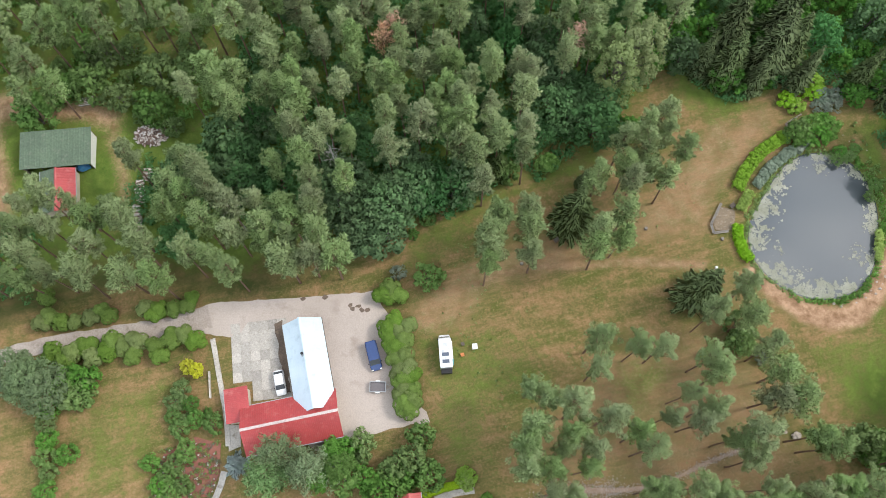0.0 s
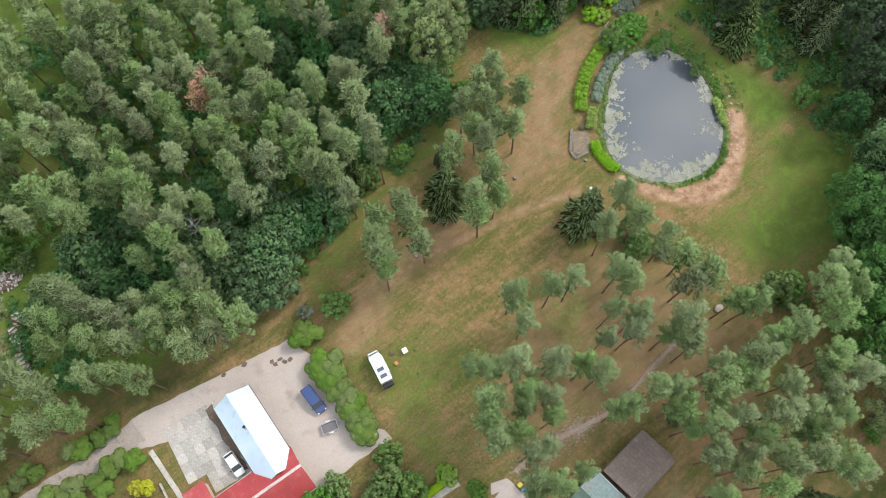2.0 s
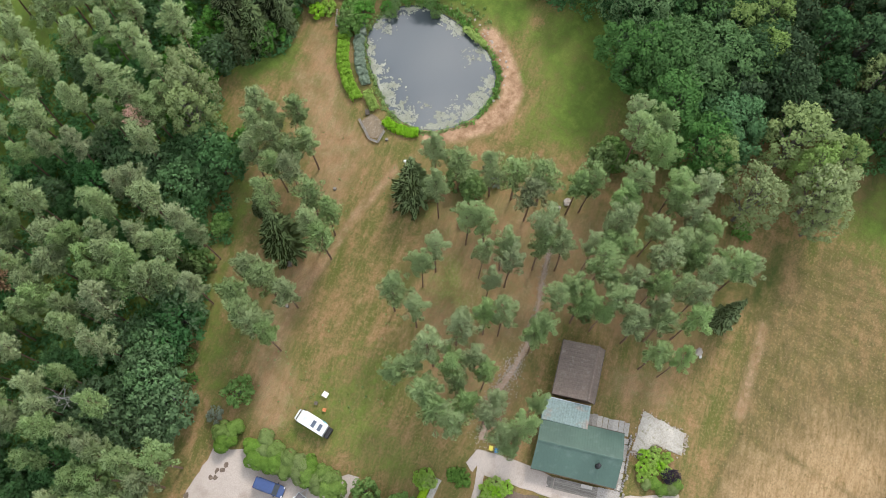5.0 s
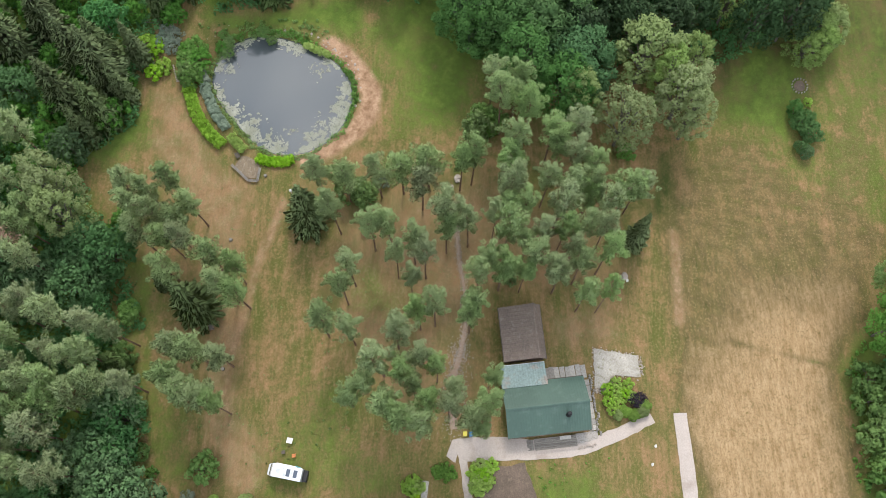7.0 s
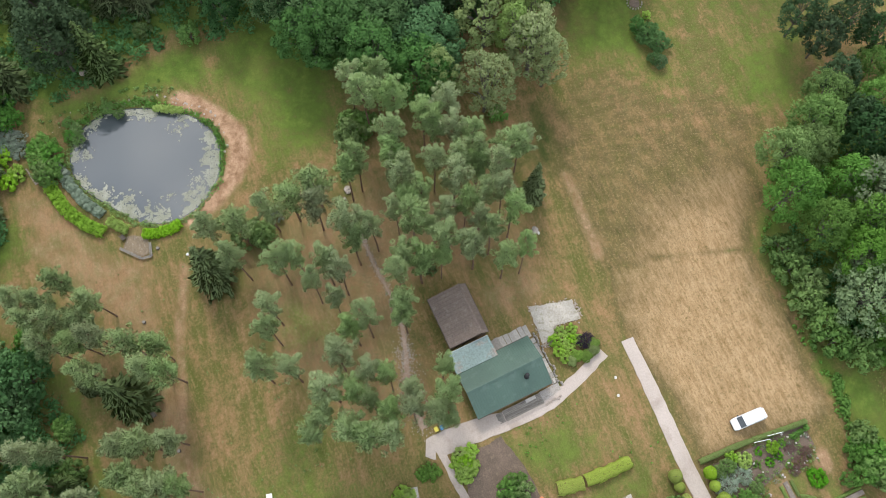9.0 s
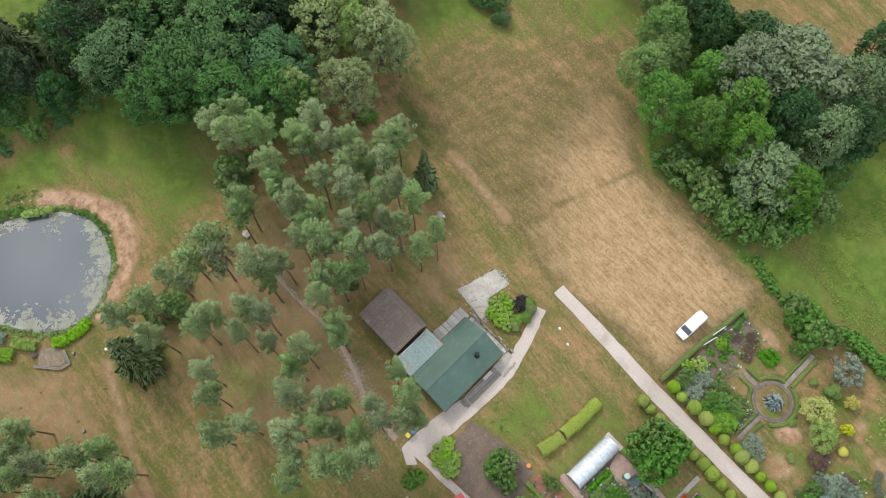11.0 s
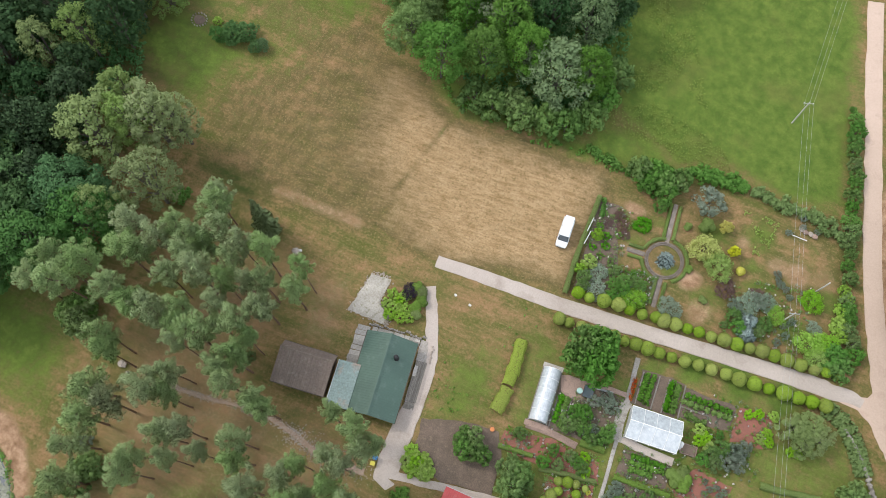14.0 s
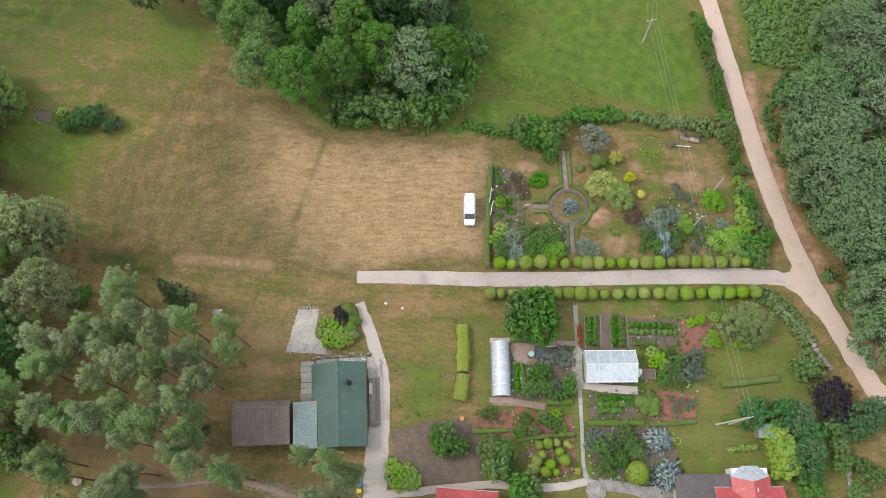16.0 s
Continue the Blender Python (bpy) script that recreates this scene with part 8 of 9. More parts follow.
# ---- greenhouses ----
g1 = thing("polytunnel", "arched greenhouse covered in pale translucent film", "greenhouse", pose(*(-2.4, -23.3), 0, 0, 0, GA))
bm = bmesh.new()
rows_ = []
for x in np.linspace(-4.2, 4.2, 15):
    sag = 0.03 * math.sin(x * 5)
    rows_.append([bm.verts.new((math.cos(a) * 1.42, x, 0.25 + math.sin(a) * (1.85 + sag))) for a in np.linspace(0, math.pi, 15)])
for a, b in zip(rows_, rows_[1:]):
    for k in range(14):
        bm.faces.new((a[k], a[k + 1], b[k + 1], b[k]))
part("film", bm, POLYTUNNEL, g1)
for y in (-4.2, 4.2):
    bm = bmesh.new()
    pts = [bm.verts.new((math.cos(a) * 1.40, y, 0.25 + math.sin(a) * 1.83)) for a in np.linspace(0, math.pi, 15)]
    bm.faces.new(pts + [bm.verts.new((-1.4, y, 0)), bm.verts.new((1.4, y, 0))])
    part("end_panel", bm, POLYTUNNEL, g1)
for y in np.linspace(-4.2, 4.2, 6):
    part("hoop", tube(bmesh.new(), [(math.cos(a) * 1.44, y, 0.25 + math.sin(a) * 1.88) for a in np.linspace(0, math.pi, 13)], [0.03] * 13, 6), WHITE, g1)
for x in (-1.5, 1.5):
    part("base_board", bx(x - 0.06, x + 0.06, -4.3, 4.3, -0.1, 0.32), TIMBER, g1)
solid("greenhouse_apron", bx(-1.6, 1.6, 4.3, 5.1, -0.06, 0.08), CONCRETE, "pale concrete apron before the polytunnel", "paving", pose(*(-2.4, -23.3), 0, 0, 0, GA), kind="structure")
solid("greenhouse_apron", bx(-1.9, 1.9, -5.2, -4.3, -0.06, 0.08), BRICKM, "reddish paved apron behind the polytunnel", "paving", pose(*(-2.4, -23.3), 0, 0, 0, GA), kind="structure")

FILM_GREY = surface("clouded_glazing", (0.40, 0.44, 0.46), (0.34, 0.37, 0.39), (0.47, 0.50, 0.51), 0.6, 2.5, 0.2, bump=0.08)
g2 = thing("glass_greenhouse", "gabled greenhouse with white framed clouded panes", "greenhouse", pose(*(-18.6, -28.6), 0, 0, 0, GA))
part("base_wall", bx(-3.95, 3.95, -2.35, 2.35, -0.1, 0.4), CONCRETE, g2)
for s, mt in ((1, FILM_GREY), (-1, POLYTUNNEL)):
    for k in range(4):
        x0 = -3.95 + 1.975 * k
        bm = bmesh.new()
        p = [(x0 + 0.04, s * 2.45, 1.85), (x0 + 1.935, s * 2.45, 1.85), (x0 + 1.935, 0.12, 3.0), (x0 + 0.04, 0.12, 3.0)]
        a = [bm.verts.new(q) for q in p] + [bm.verts.new((q[0], q[1], q[2] - 0.02)) for q in p]
        for f in ((0, 1, 2, 3), (7, 6, 5, 4), (0, 4, 5, 1), (1, 5, 6, 2), (2, 6, 7, 3), (3, 7, 4, 0)):
            bm.faces.new([a[i] for i in f])
        part("roof_pane", bm, mt, g2)
        part("side_pane", bx(x0 + 0.04, x0 + 1.935, s * 2.35 - 0.01, s * 2.35 + 0.01, 0.4, 1.85), mt, g2)
    for k in range(5):
        x0 = -3.95 + 1.975 * k
        part("rafter", tube(bmesh.new(), [(x0, s * 2.47, 1.87), (x0, 0.12, 3.03)], [0.04, 0.04], 5), WHITE, g2)
        part("upright", bx(x0 - 0.04, x0 + 0.04, s * 2.4 - 0.04, s * 2.4 + 0.04, 0.0, 1.87), WHITE, g2)
    part("eaves_rail", bx(-4.0, 4.0, s * 2.47 - 0.05, s * 2.47 + 0.05, 1.80, 1.90), WHITE, g2)
part("ridge", bx(-4.05, 4.05, 0.06, 0.18, 2.99, 3.08), WHITE, g2)
for x in (-3.95, 3.95):
    bm = bmesh.new()
    bm.faces.new([bm.verts.new((x, y, z)) for y, z in ((-2.35, 0.4), (2.35, 0.4), (2.35, 1.85), (0.12, 2.96), (-2.35, 1.85))])
    part("end_panel", bm, POLYTUNNEL, g2)
solid("greenhouse_walk", strip(bmesh.new(), [(-15.6, -24.9), (-19.1, -25.4), (-23.7, -26.5)], [1.3], 0.05, 0.1), GRAVEL, "pale paved strip beside the greenhouse", "path", kind="structure")
solid("greenhouse_walk", strip(bmesh.new(), [(-13.2, -30.1), (-13.7, -27.2), (-15.1, -24.0)], [1.6], 0.052, 0.15), CONCRETE, "pale paved strip at the greenhouse door", "path", kind="structure")
pl = thing("planter", "square timber planter with leafy plants", "planter", pose(*(-24.6, -29.4), 0, 0, 0, GA))
for a, b, c_, d in ((-1.2, 1.2, -0.8, -0.7), (-1.2, 1.2, 0.7, 0.8), (-1.2, -1.1, -0.7, 0.7), (1.1, 1.2, -0.7, 0.7)):
    part("side", bx(a, b, c_, d, -0.05, 0.5), BRICKM, pl)
part("soil", bx(-1.1, 1.1, -0.7, 0.7, -0.05, 0.42), SOIL, pl)
solid("white_sack", blob(bmesh.new(), *(-23.2, -29.3), 0.0, 0.45, 0.7, 0.5, 0.5, 2, 3), WHITE, "crumpled white sack beside the greenhouse", "sack")

# ---- soil, bark and beds ----
def patch(name, pts, mat, label, z=0.03):
    return solid(name, sheet(bmesh.new(), pts, z, 0.35), mat, label, "garden bed", kind="structure")


patch("soil_patch", [(10.8, -9.1), (5.9, -12.4), (0.2, -14.6), (-2.7, -11.1), (-4.2, -6.1), (3.0, -3.3), (8.1, -2.4)], SOIL, "bare dark soil plot under fruit bushes", 0.02)
patch("bark_bed", [(-0.5, -15.3), (-6.9, -18.5), (-14.7, -19.7), (-16.3, -17.1), (-11.5, -14.9), (-6.4, -13.8), (-1.1, -12.7)], BARKCHIP, "reddish bark chip bed with shrubs", 0.025)
patch("bark_bed", [(-9.2, -13.5), (-16.0, -16.5), (-17.5, -12.2), (-15.5, -9.8), (-11.7, -9.1)], BARKCHIP, "bark chip bed under clipped balls", 0.03)
patch("brick_court", [(-2.7, -27.6), (-6.2, -29.1), (-7.5, -26.3), (-6.3, -25.4), (-4.2, -25.2)], BRICKM, "reddish paved court by the polytunnel", 0.035)
solid("brick_walk", strip(bmesh.new(), [(-2.5, -18.0), (-6.7, -19.2), (-10.6, -19.8)], [1.1], 0.05, 0.1), BRICKM, "reddish brick walk behind the beds", "path", kind="structure")
solid("brick_walk", strip(bmesh.new(), [(-5.9, -28.4), (-9.3, -29.9), (-12.7, -30.9)], [0.8], 0.045, 0.1), BRICKM, "reddish brick walk between the beds", "path", kind="structure")
patch("vegetable_plot", [(-12.5, -35.9), (-18.9, -37.9), (-20.3, -32.3), (-13.8, -30.3)], SOIL, "dark soil vegetable plot with rows of crops", 0.03)
patch("vegetable_plot", [(-19.3, -37.4), (-27.3, -39.5), (-28.2, -35.4), (-20.4, -32.6)], SOIL, "dark soil vegetable plot with long rows of crops", 0.028)
patch("vegetable_plot", [(-16.8, -23.8), (-23.8, -26.1), (-24.8, -22.4), (-17.5, -20.0)], SOIL, "dark soil vegetable plot below the greenhouse", 0.028)
patch("flower_border", [(-26.8, -27.6), (-32.8, -28.6), (-33.3, -24.9), (-26.6, -22.3), (-25.5, -23.1)], BARKCHIP, "dry flower border with pale blooms", 0.02)
patch("shrub_border", [(-18.0, -19.2), (-26.7, -22.0), (-31.7, -19.3), (-31.8, -14.9), (-20.4, -11.4)], SOIL, "shaded shrub border", 0.02)
patch("flower_border", [(-2.9, -27.7), (-12.7, -30.3), (-14.5, -22.1), (-5.2, -19.4)], SOIL, "planted border beside the polytunnel", 0.02)
patch("flower_border", [(8.6, -55.8), (5.4, -56.8), (-0.1, -47.8), (-1.4, -43.0), (3.8, -40.9)], SOIL, "mixed flower border beside a clipped hedge", 0.015)
patch("flower_border", [(-42.4, 11.0), (-37.9, 13.1), (-33.8, 12.2), (-33.8, 7.6), (-34.9, 4.2), (-43.5, 4.3), (-43.1, 8.5)], BARKCHIP, "flower bed of shrubs and reddish chippings", 0.02)
patch("flower_border", [(-27.7, -39.7), (-32.5, -41.7), (-33.9, -36.4), (-28.9, -34.4)], BARKCHIP, "dry bed with scattered plants", 0.02)


def crop_row(pts, width, height, label, mat=CROP, size=0.15):
    leaf_bank("crop_row", pts, width, height, mat, label, 46, size, "vegetables", 0.4, kind="stuff")


for k, (a, b) in enumerate((((-13.5, -35.8), (-14.8, -30.8)), ((-14.5, -36.1), (-15.6, -31.2)), ((-17.3, -37.0), (-18.7, -32.2)), ((-18.3, -37.1), (-19.7, -32.5)))):
    crop_row([a, b], 0.8, 0.6, "dense green vegetable row in dark soil")
for a, b in (((-20.1, -36.4), (-27.4, -38.4)), ((-20.1, -35.3), (-27.6, -37.4)), ((-21.4, -33.8), (-24.6, -34.4)), ((-18.0, -23.6), (-23.1, -25.2)), ((-18.3, -22.7), (-23.5, -24.4)), ((-18.7, -21.7), (-22.4, -23.0))):
    crop_row([a, b], 0.8, 0.5, "dense green vegetable row in dark soil")
for a, b in (((-4.5, -25.2), (-5.9, -20.2)), ((-5.5, -25.2), (-6.9, -20.5))):
    crop_row([a, b], 0.7, 0.4, "low green vegetable row in a raised bed")
leaf_bank("flower_row", [(-12.3, -34.0), (-13.4, -30.5)], 0.35, 0.3, foliage("red_blooms", (0.5, 0.08, 0.05), (0.7, 0.2, 0.1), 0.1), "row of small red flowers by the path", 40, 0.08, "flowers", 0.3, kind="stuff")
for (xa, ya), (xb, yb) in (((-12.8, -35.6), (-14.3, -30.5)), ((-15.2, -36.5), (-16.7, -31.2)), ((-16.7, -37.0), (-18.3, -31.7)), ((-19.2, -37.6), (-20.8, -32.5)), ((-20.3, -34.4), (-24.5, -35.6)), ((-3.9, -25.1), (-5.5, -19.7)), ((-5.9, -25.8), (-7.6, -20.4))):
    bm = bx(0, math.hypot(xb - xa, yb - ya), -0.09, 0.09, -0.05, 0.22)
    solid("bed_edging", bm, TIMBER, "weathered timber board edging a vegetable bed", "board", pose(xa, ya, 0, 0, 0, math.degrees(math.atan2(yb - ya, xb - xa))))
for k, (x, y) in enumerate([(-11.2, -13.8), (-12.4, -14.5), (-13.6, -15.0), (-15.1, -15.3), (-12.0, -12.6), (-11.4, -11.5), (-11.3, -10.2), (-13.6, -11.6), (-14.7, -10.8), (-15.5, -12.8), (-14.4, -13.8), (-13.1, -10.3)]):
    plant("ball", x, y, 0.62 + 0.3 * rng.random(), None, rng, group="clipped balls on bark chips", label="small clipped green ball on bark chips")
for p, w, h, lab in (([(-0.9, -12.8), (-3.7, -13.8), (-6.0, -14.6)], 0.7, 0.6, "low clipped hedge beside the bark bed"), ([(-7.8, -13.7), (-11.4, -15.3), (-15.8, -17.1)], 0.8, 0.6, "low clipped hedge below the bark bed"),
                     ([(-10.7, -20.6), (-12.5, -21.2), (-14.3, -21.8)], 1.2, 0.7, "short clipped hedge block"), ([(-17.5, -19.3), (-21.7, -20.6), (-25.8, -21.9)], 0.8, 0.6, "long low clipped hedge beside the shrub border"),
                     ([(-26.7, -22.0), (-30.0, -23.2), (-33.2, -24.5)], 0.7, 0.5, "long low clipped hedge beside the shrub border"),
                     ([(-35.9, -31.3), (-38.8, -32.4), (-41.6, -33.7), (-44.2, -34.8)], 1.0, 0.7, "low clipped grass-green hedge on the lawn"), ([(-37.1, -26.2), (-38.9, -26.9), (-40.8, -27.6)], 0.9, 0.6, "short low clipped hedge on the lawn")):
    clipped_strip("low_hedge", p, w, h, THUJA, lab)
leaf_bank("low_hedge", [(-38.8, -21.7), (-40.7, -22.7), (-43.3, -23.7)], 0.9, 0.7, LIME, "lime-green flowering hedge by the house", 50, 0.13)
clipped_strip("conifer_hedge", [(5.4, -28.2), (4.1, -24.5), (3.2, -21.1)], 2.0, 1.7, CONIFER, "yellow-green conifer hedge across the lawn")
clipped_strip("conifer_hedge", [(2.9, -20.7), (2.6, -18.5), (2.4, -16.7)], 2.1, 1.5, CONIFER, "yellow-green conifer hedge across the lawn")
leaf_bank("tall_hedge", [(-44.3, -27.8), (-46.0, -25.9), (-47.4, -23.7), (-48.8, -20.7)], 2.6, 2.6, LIME, "tall yellow-green hedge beside the house", 70, 0.17)
# shrubs and small trees in the kitchen garden
for x, y in [(-2.9, -33.2), (-4.5, -34.2), (-6.2, -33.0), (-4.4, -31.3), (-3.3, -30.4), (-6.3, -30.9)]:
    plant("shrublight", x, y, 1.35, 1.7, rng, label="round-crowned green fruit tree")
for x, y in [(3.9, -10.6), (2.8, -11.4), (1.7, -10.0), (3.0, -9.1), (0.2, -10.0)]:
    plant("shrublight", x, y, 0.8, 0.9, rng, label="green fruit bush on bare soil")
for x, y in [(-4.5, -10.5), (-6.1, -11.4), (-7.6, -10.2), (-5.9, -8.8), (-4.0, -12.1), (-7.3, -8.4)]:
    plant("shrub", x, y, 0.95, 1.1, rng)
for x, y in [(-9.9, -7.0), (-11.0, -7.9), (-10.7, -5.7), (-11.8, -6.5)]:
    plant("shrublight", x, y, 1.0, 1.1, rng)
for x, y in [(7.5, -3.4), (6.4, -3.3), (5.6, -3.2), (7.5, -2.1), (7.0, -4.3)]:
    plant("lime", x, y, 1.2, 1.0, rng, label="spreading yellow-green garden shrub")
for x, y in [(-7.6, -23.8), (-8.8, -22.8), (-8.7, -24.6), (-10.1, -22.3), (-13.2, -23.2), (-13.3, -24.6), (-7.8, -21.5), (-11.7, -21.9)]:
    plant("shrublight", x, y, 0.6, 0.55, rng)
for x, y in [(-11.4, -23.1), (-10.7, -22.4), (-10.5, -28.4), (-11.5, -27.8), (-9.0, -27.0)]:
    plant("grey", x, y, 0.95, 0.8, rng)
for x, y in [(-10.6, -17.9), (-11.9, -17.8), (-13.0, -17.3), (-7.8, -14.8), (-9.8, -15.8), (-2.5, -16.2), (-8.1, -17.1)]:
    plant("shrublight", x, y, 0.5, 0.45, rng)
for x, y in [(-12.5, -18.9), (-13.6, -17.3), (-24.4, -33.0), (-25.7, -32.5), (-25.2, -31.6), (-26.8, -31.6)]:
    plant("lime", x, y, 0.9, 0.8, rng)
for x, y in [(-27.6, -30.9), (-28.7, -29.9), (-27.0, -29.4), (-28.5, -32.6), (-27.3, -34.1)]:
    plant("shrub", x, y, 0.55, 0.5, rng)
for x, y in [(-30.4, -33.0), (-31.3, -31.9), (-30.0, -31.0), (-31.1, -34.2)]:
    plant("grey", x, y, 1.15, 1.2, rng, label="half-bare grey twiggy shrub")
for x, y in [(-25.4, -25.7), (-26.3, -24.6), (-25.0, -24.6)]:
    plant("thuja", x, y, 0.95, 0.6, rng)
plant("bluespruce", *(-28.3, -20.0), 1.2, 0.8, rng)
plant("bluespruce", *(-30.9, -15.1), 1.4, 0.75, rng)
for x, y in [(-26.3, -14.2)]:
    plant("ball", x, y, 1.7, 1.5, rng, label="large clipped yellow-green ball")
plant("yellow", *(-17.8, -11.9), 0.75, 0.7, rng, label="small round yellow clipped bush")
plant("yellow", *(-15.7, -15.1), 0.6, 0.6, rng, label="small yellow bush beside the path")
for x, y in [(-21.1, -18.2), (-20.2, -16.4), (-22.6, -17.2), (-23.5, -19.2), (-24.7, -17.8), (-21.5, -14.6), (-23.5, -15.3), (-22.7, -13.3), (-20.6, -13.1), (-25.7, -17.2)]:
    plant("shrub", x, y, 0.62, 0.55, rng)
for x, y in [(-18.8, -17.4), (-18.7, -16.0), (-18.7, -18.2)]:
    plant("grey", x, y, 0.8, 0.7, rng)
for x, y in [(-29.0, -26.9), (-30.1, -26.3), (-30.8, -27.1), (-31.8, -26.4), (-32.1, -27.2), (-29.8, -25.3)]:
    leafy = plant("grey", x, y, 0.42, 0.35, rng, label="pale flowering perennial in a dry border")
for x, y in [(-47.6, -38.4), (-48.6, -37.8), (-47.1, -37.1)]:
    plant("shrublight", x, y, 0.95, 0.9, rng)
plant("purple", *(-52.3, -33.8), 1.3, 0.9, rng)
leaf_bank("garden_hedge", [(-43.4, -27.4), (-45.1, -25.2), (-46.5, -22.2), (-47.0, -19.6)], 2.9, 2.4, CLIP, "tall loose yellow-green hedge beside the little shed", 70, 0.14, wild=0.3)
for x, y in [(-47.6, -29.4), (-49.4, -27.6), (-50.2, -25.0), (-45.4, -29.4), (-50.4, -22.6), (-41.0, -28.0), (-57.4, -32.8), (-58.6, -34.0), (-56.4, -30.6)]:
    plant("hazel", x, y, 0.62 + 0.12 * rng.random(), 0.62, rng, label="dark green shrubby tree beside the lawn")
for x, y in [(-53.6, -29.5), (-54.8, -27.2), (-55.6, -24.9), (-58.5, -25.3), (-59.6, -23.5), (-58.2, -21.4), (-60.7, -24.7), (-53.2, -30.7)]:
    plant("shrublight", x, y, 0.8, 0.7, rng)
for x, y in [(-35.5, -41.4), (-37.6, -42.5), (-39.1, -41.6), (-37.1, -40.5)]:
    plant("birch", x, y, 0.62, 0.26, rng, label="airy light green fruit tree on the lawn")
for x, y in [(-32.6, -41.5), (-32.9, -38.7), (-32.5, -37.2), (-33.8, -37.6), (-37.3, -38.4), (-38.3, -38.7), (-30.5, -40.4), (-29.3, -39.5)]:
    plant("lime", x, y, 0.75, 0.6, rng)
plant("shrub", *(-51.3, -20.0), 0.95, 0.7, rng, label="round dark teal clipped shrub")
leaf_bank("roadside_grass", [(-38.2, -47.4), (-41.5, -47.0), (-44.6, -45.0), (-47.9, -41.7)], 2.6, 0.7, BROAD_LIGHT, "rank green verge beside the garden wall", 40, 0.18, "grass")

# the low stone wall along the garden's edge
W_ = smooth_line([(x, y, 0) for x, y in [(-42.3, -46.3), (-45.6, -44.3), (-48.8, -41.5), (-51.8, -38.7)]], 5) + smooth_line([(x, y, 0) for x, y in [(-54.2, -32.1), (-55.5, -28.4), (-56.8, -24.5), (-57.7, -20.3)]], 5)
sw = thing("stone_wall", "low grey dry-stone wall bounding the garden", "wall")
stone_me = [mesh_of("stone", blob(bmesh.new(), 0, 0, 0, 0.42, 0.3, 0.3, 0.5, 1, k), STONE) for k in range(5)]
for a, b in zip(W_, W_[1:]):
    if (b - a).length > 4.5:
        continue
    for k in range(int((b - a).length / 0.55) + 1):
        for j in range(2):
            p = a.lerp(b, k * 0.55 / max(0.55, (b - a).length))
            s_ = new("stone", stone_me[int(rng.integers(5))])
            s_.parent = sw
            s_.matrix_basis = pose(p.x + rng.normal() * 0.08, p.y + rng.normal() * 0.08, -0.08 + 0.28 * j, 0, 0, rng.random() * 360)

# ---- small things about the lawns ----
for k, (x, y) in enumerate([(54.0, 12.1), (43.8, -18.5), (52.4, 12.7), (50.5, 13.6)]):
    s_ = (0.75, 0.7, 0.3, 0.25)[k]
    solid("boulder", blob(bmesh.new(), x, y, -0.15, s_, s_ * 0.75, s_ * 0.6, 0.45, 3, k), ROCK, "pale grey field boulder on the dry lawn", "boulder")
for k, (x, y) in enumerate([(13.2, 40.2), (34.0, 46.0), (46.4, 44.0)]):
    st_ = thing("tree_stump", "cut tree stump in the grass", "stump", pose(x, y, 0))
    part("bark", cyl(bmesh.new(), 0, 0, -0.1, 0.3, 0.30, 12, 0.26), BARK, st_)
    part("cut_face", cyl(bmesh.new(), 0, 0, 0.3, 0.31, 0.25, 12), TIMBER, st_, "pale cut wood face")
st_ = thing("tree_stump", "pale orange cut stump at the soil plot's edge", "stump", pose(*(1.2, -14.2), 0))
part("bark", cyl(bmesh.new(), 0, 0, -0.1, 0.35, 0.42, 12, 0.38), BARK, st_)
part("cut_face", cyl(bmesh.new(), 0, 0, 0.35, 0.36, 0.36, 12), ORANGE, st_, "fresh orange cut wood face")
for (x, y), mt, lab in (((12.8, 0.7), YELLOW_PLASTIC := plain("yellow_plastic", (0.6, 0.52, 0.08), 0.5), "yellow wheeled bin beside the path"), ((13.0, -0.2), TARP, "blue wheeled bin beside the path")):
    bi = thing("wheeled_bin", lab, "bin", pose(x, y, 0.05, 0, 0, 20), group="bins by the path")
    part("body", loft(bmesh.new(), [(-0.3, 0.05, 0.95, 0.28, 0.05), (0.3, 0.05, 0.95, 0.28, 0.05)]), mt, bi)
    part("lid", bx(-0.36, 0.34, -0.31, 0.31, 0.95, 1.02, bevel=0.02), mt, bi)
for k, (x, y) in enumerate([(15.5, -28.1), (18.3, -28.1), (43.3, -19.1)]):
    solid("white_stone", blob(bmesh.new(), x, y, -0.05, 0.28, 0.2, 0.16, 0.4, 2, k), plain("white_stone_face", (0.66, 0.64, 0.60), 0.8), "small white stone on the lawn", "stone")
wt_ = thing("water_tank", "round turquoise water butt among garden tools", "water butt", pose(*(-6.3, -27.0), 0))
part("barrel", cyl(bmesh.new(), 0, 0, -0.05, 0.9, 0.42, 18, 0.45), plain("pale_turquoise", (0.30, 0.47, 0.44), 0.4), wt_)
part("lid", cyl(bmesh.new(), 0, 0, 0.9, 0.95, 0.47, 18, 0.40), plain("turquoise_lid", (0.36, 0.54, 0.50), 0.4), wt_)
cf = thing("cold_frame", "glazed dark cold frame beside the water butt", "cold frame", pose(*(-7.5, -27.7), 0, 0, 0, GA))
part("box", bx(-0.75, 0.75, -0.9, 0.9, -0.05, 0.5), TIMBER_DK, cf)
part("lid", bx(-0.78, 0.78, -0.93, 0.93, 0.5, 0.56), GLASS, cf, "dark glass lid")
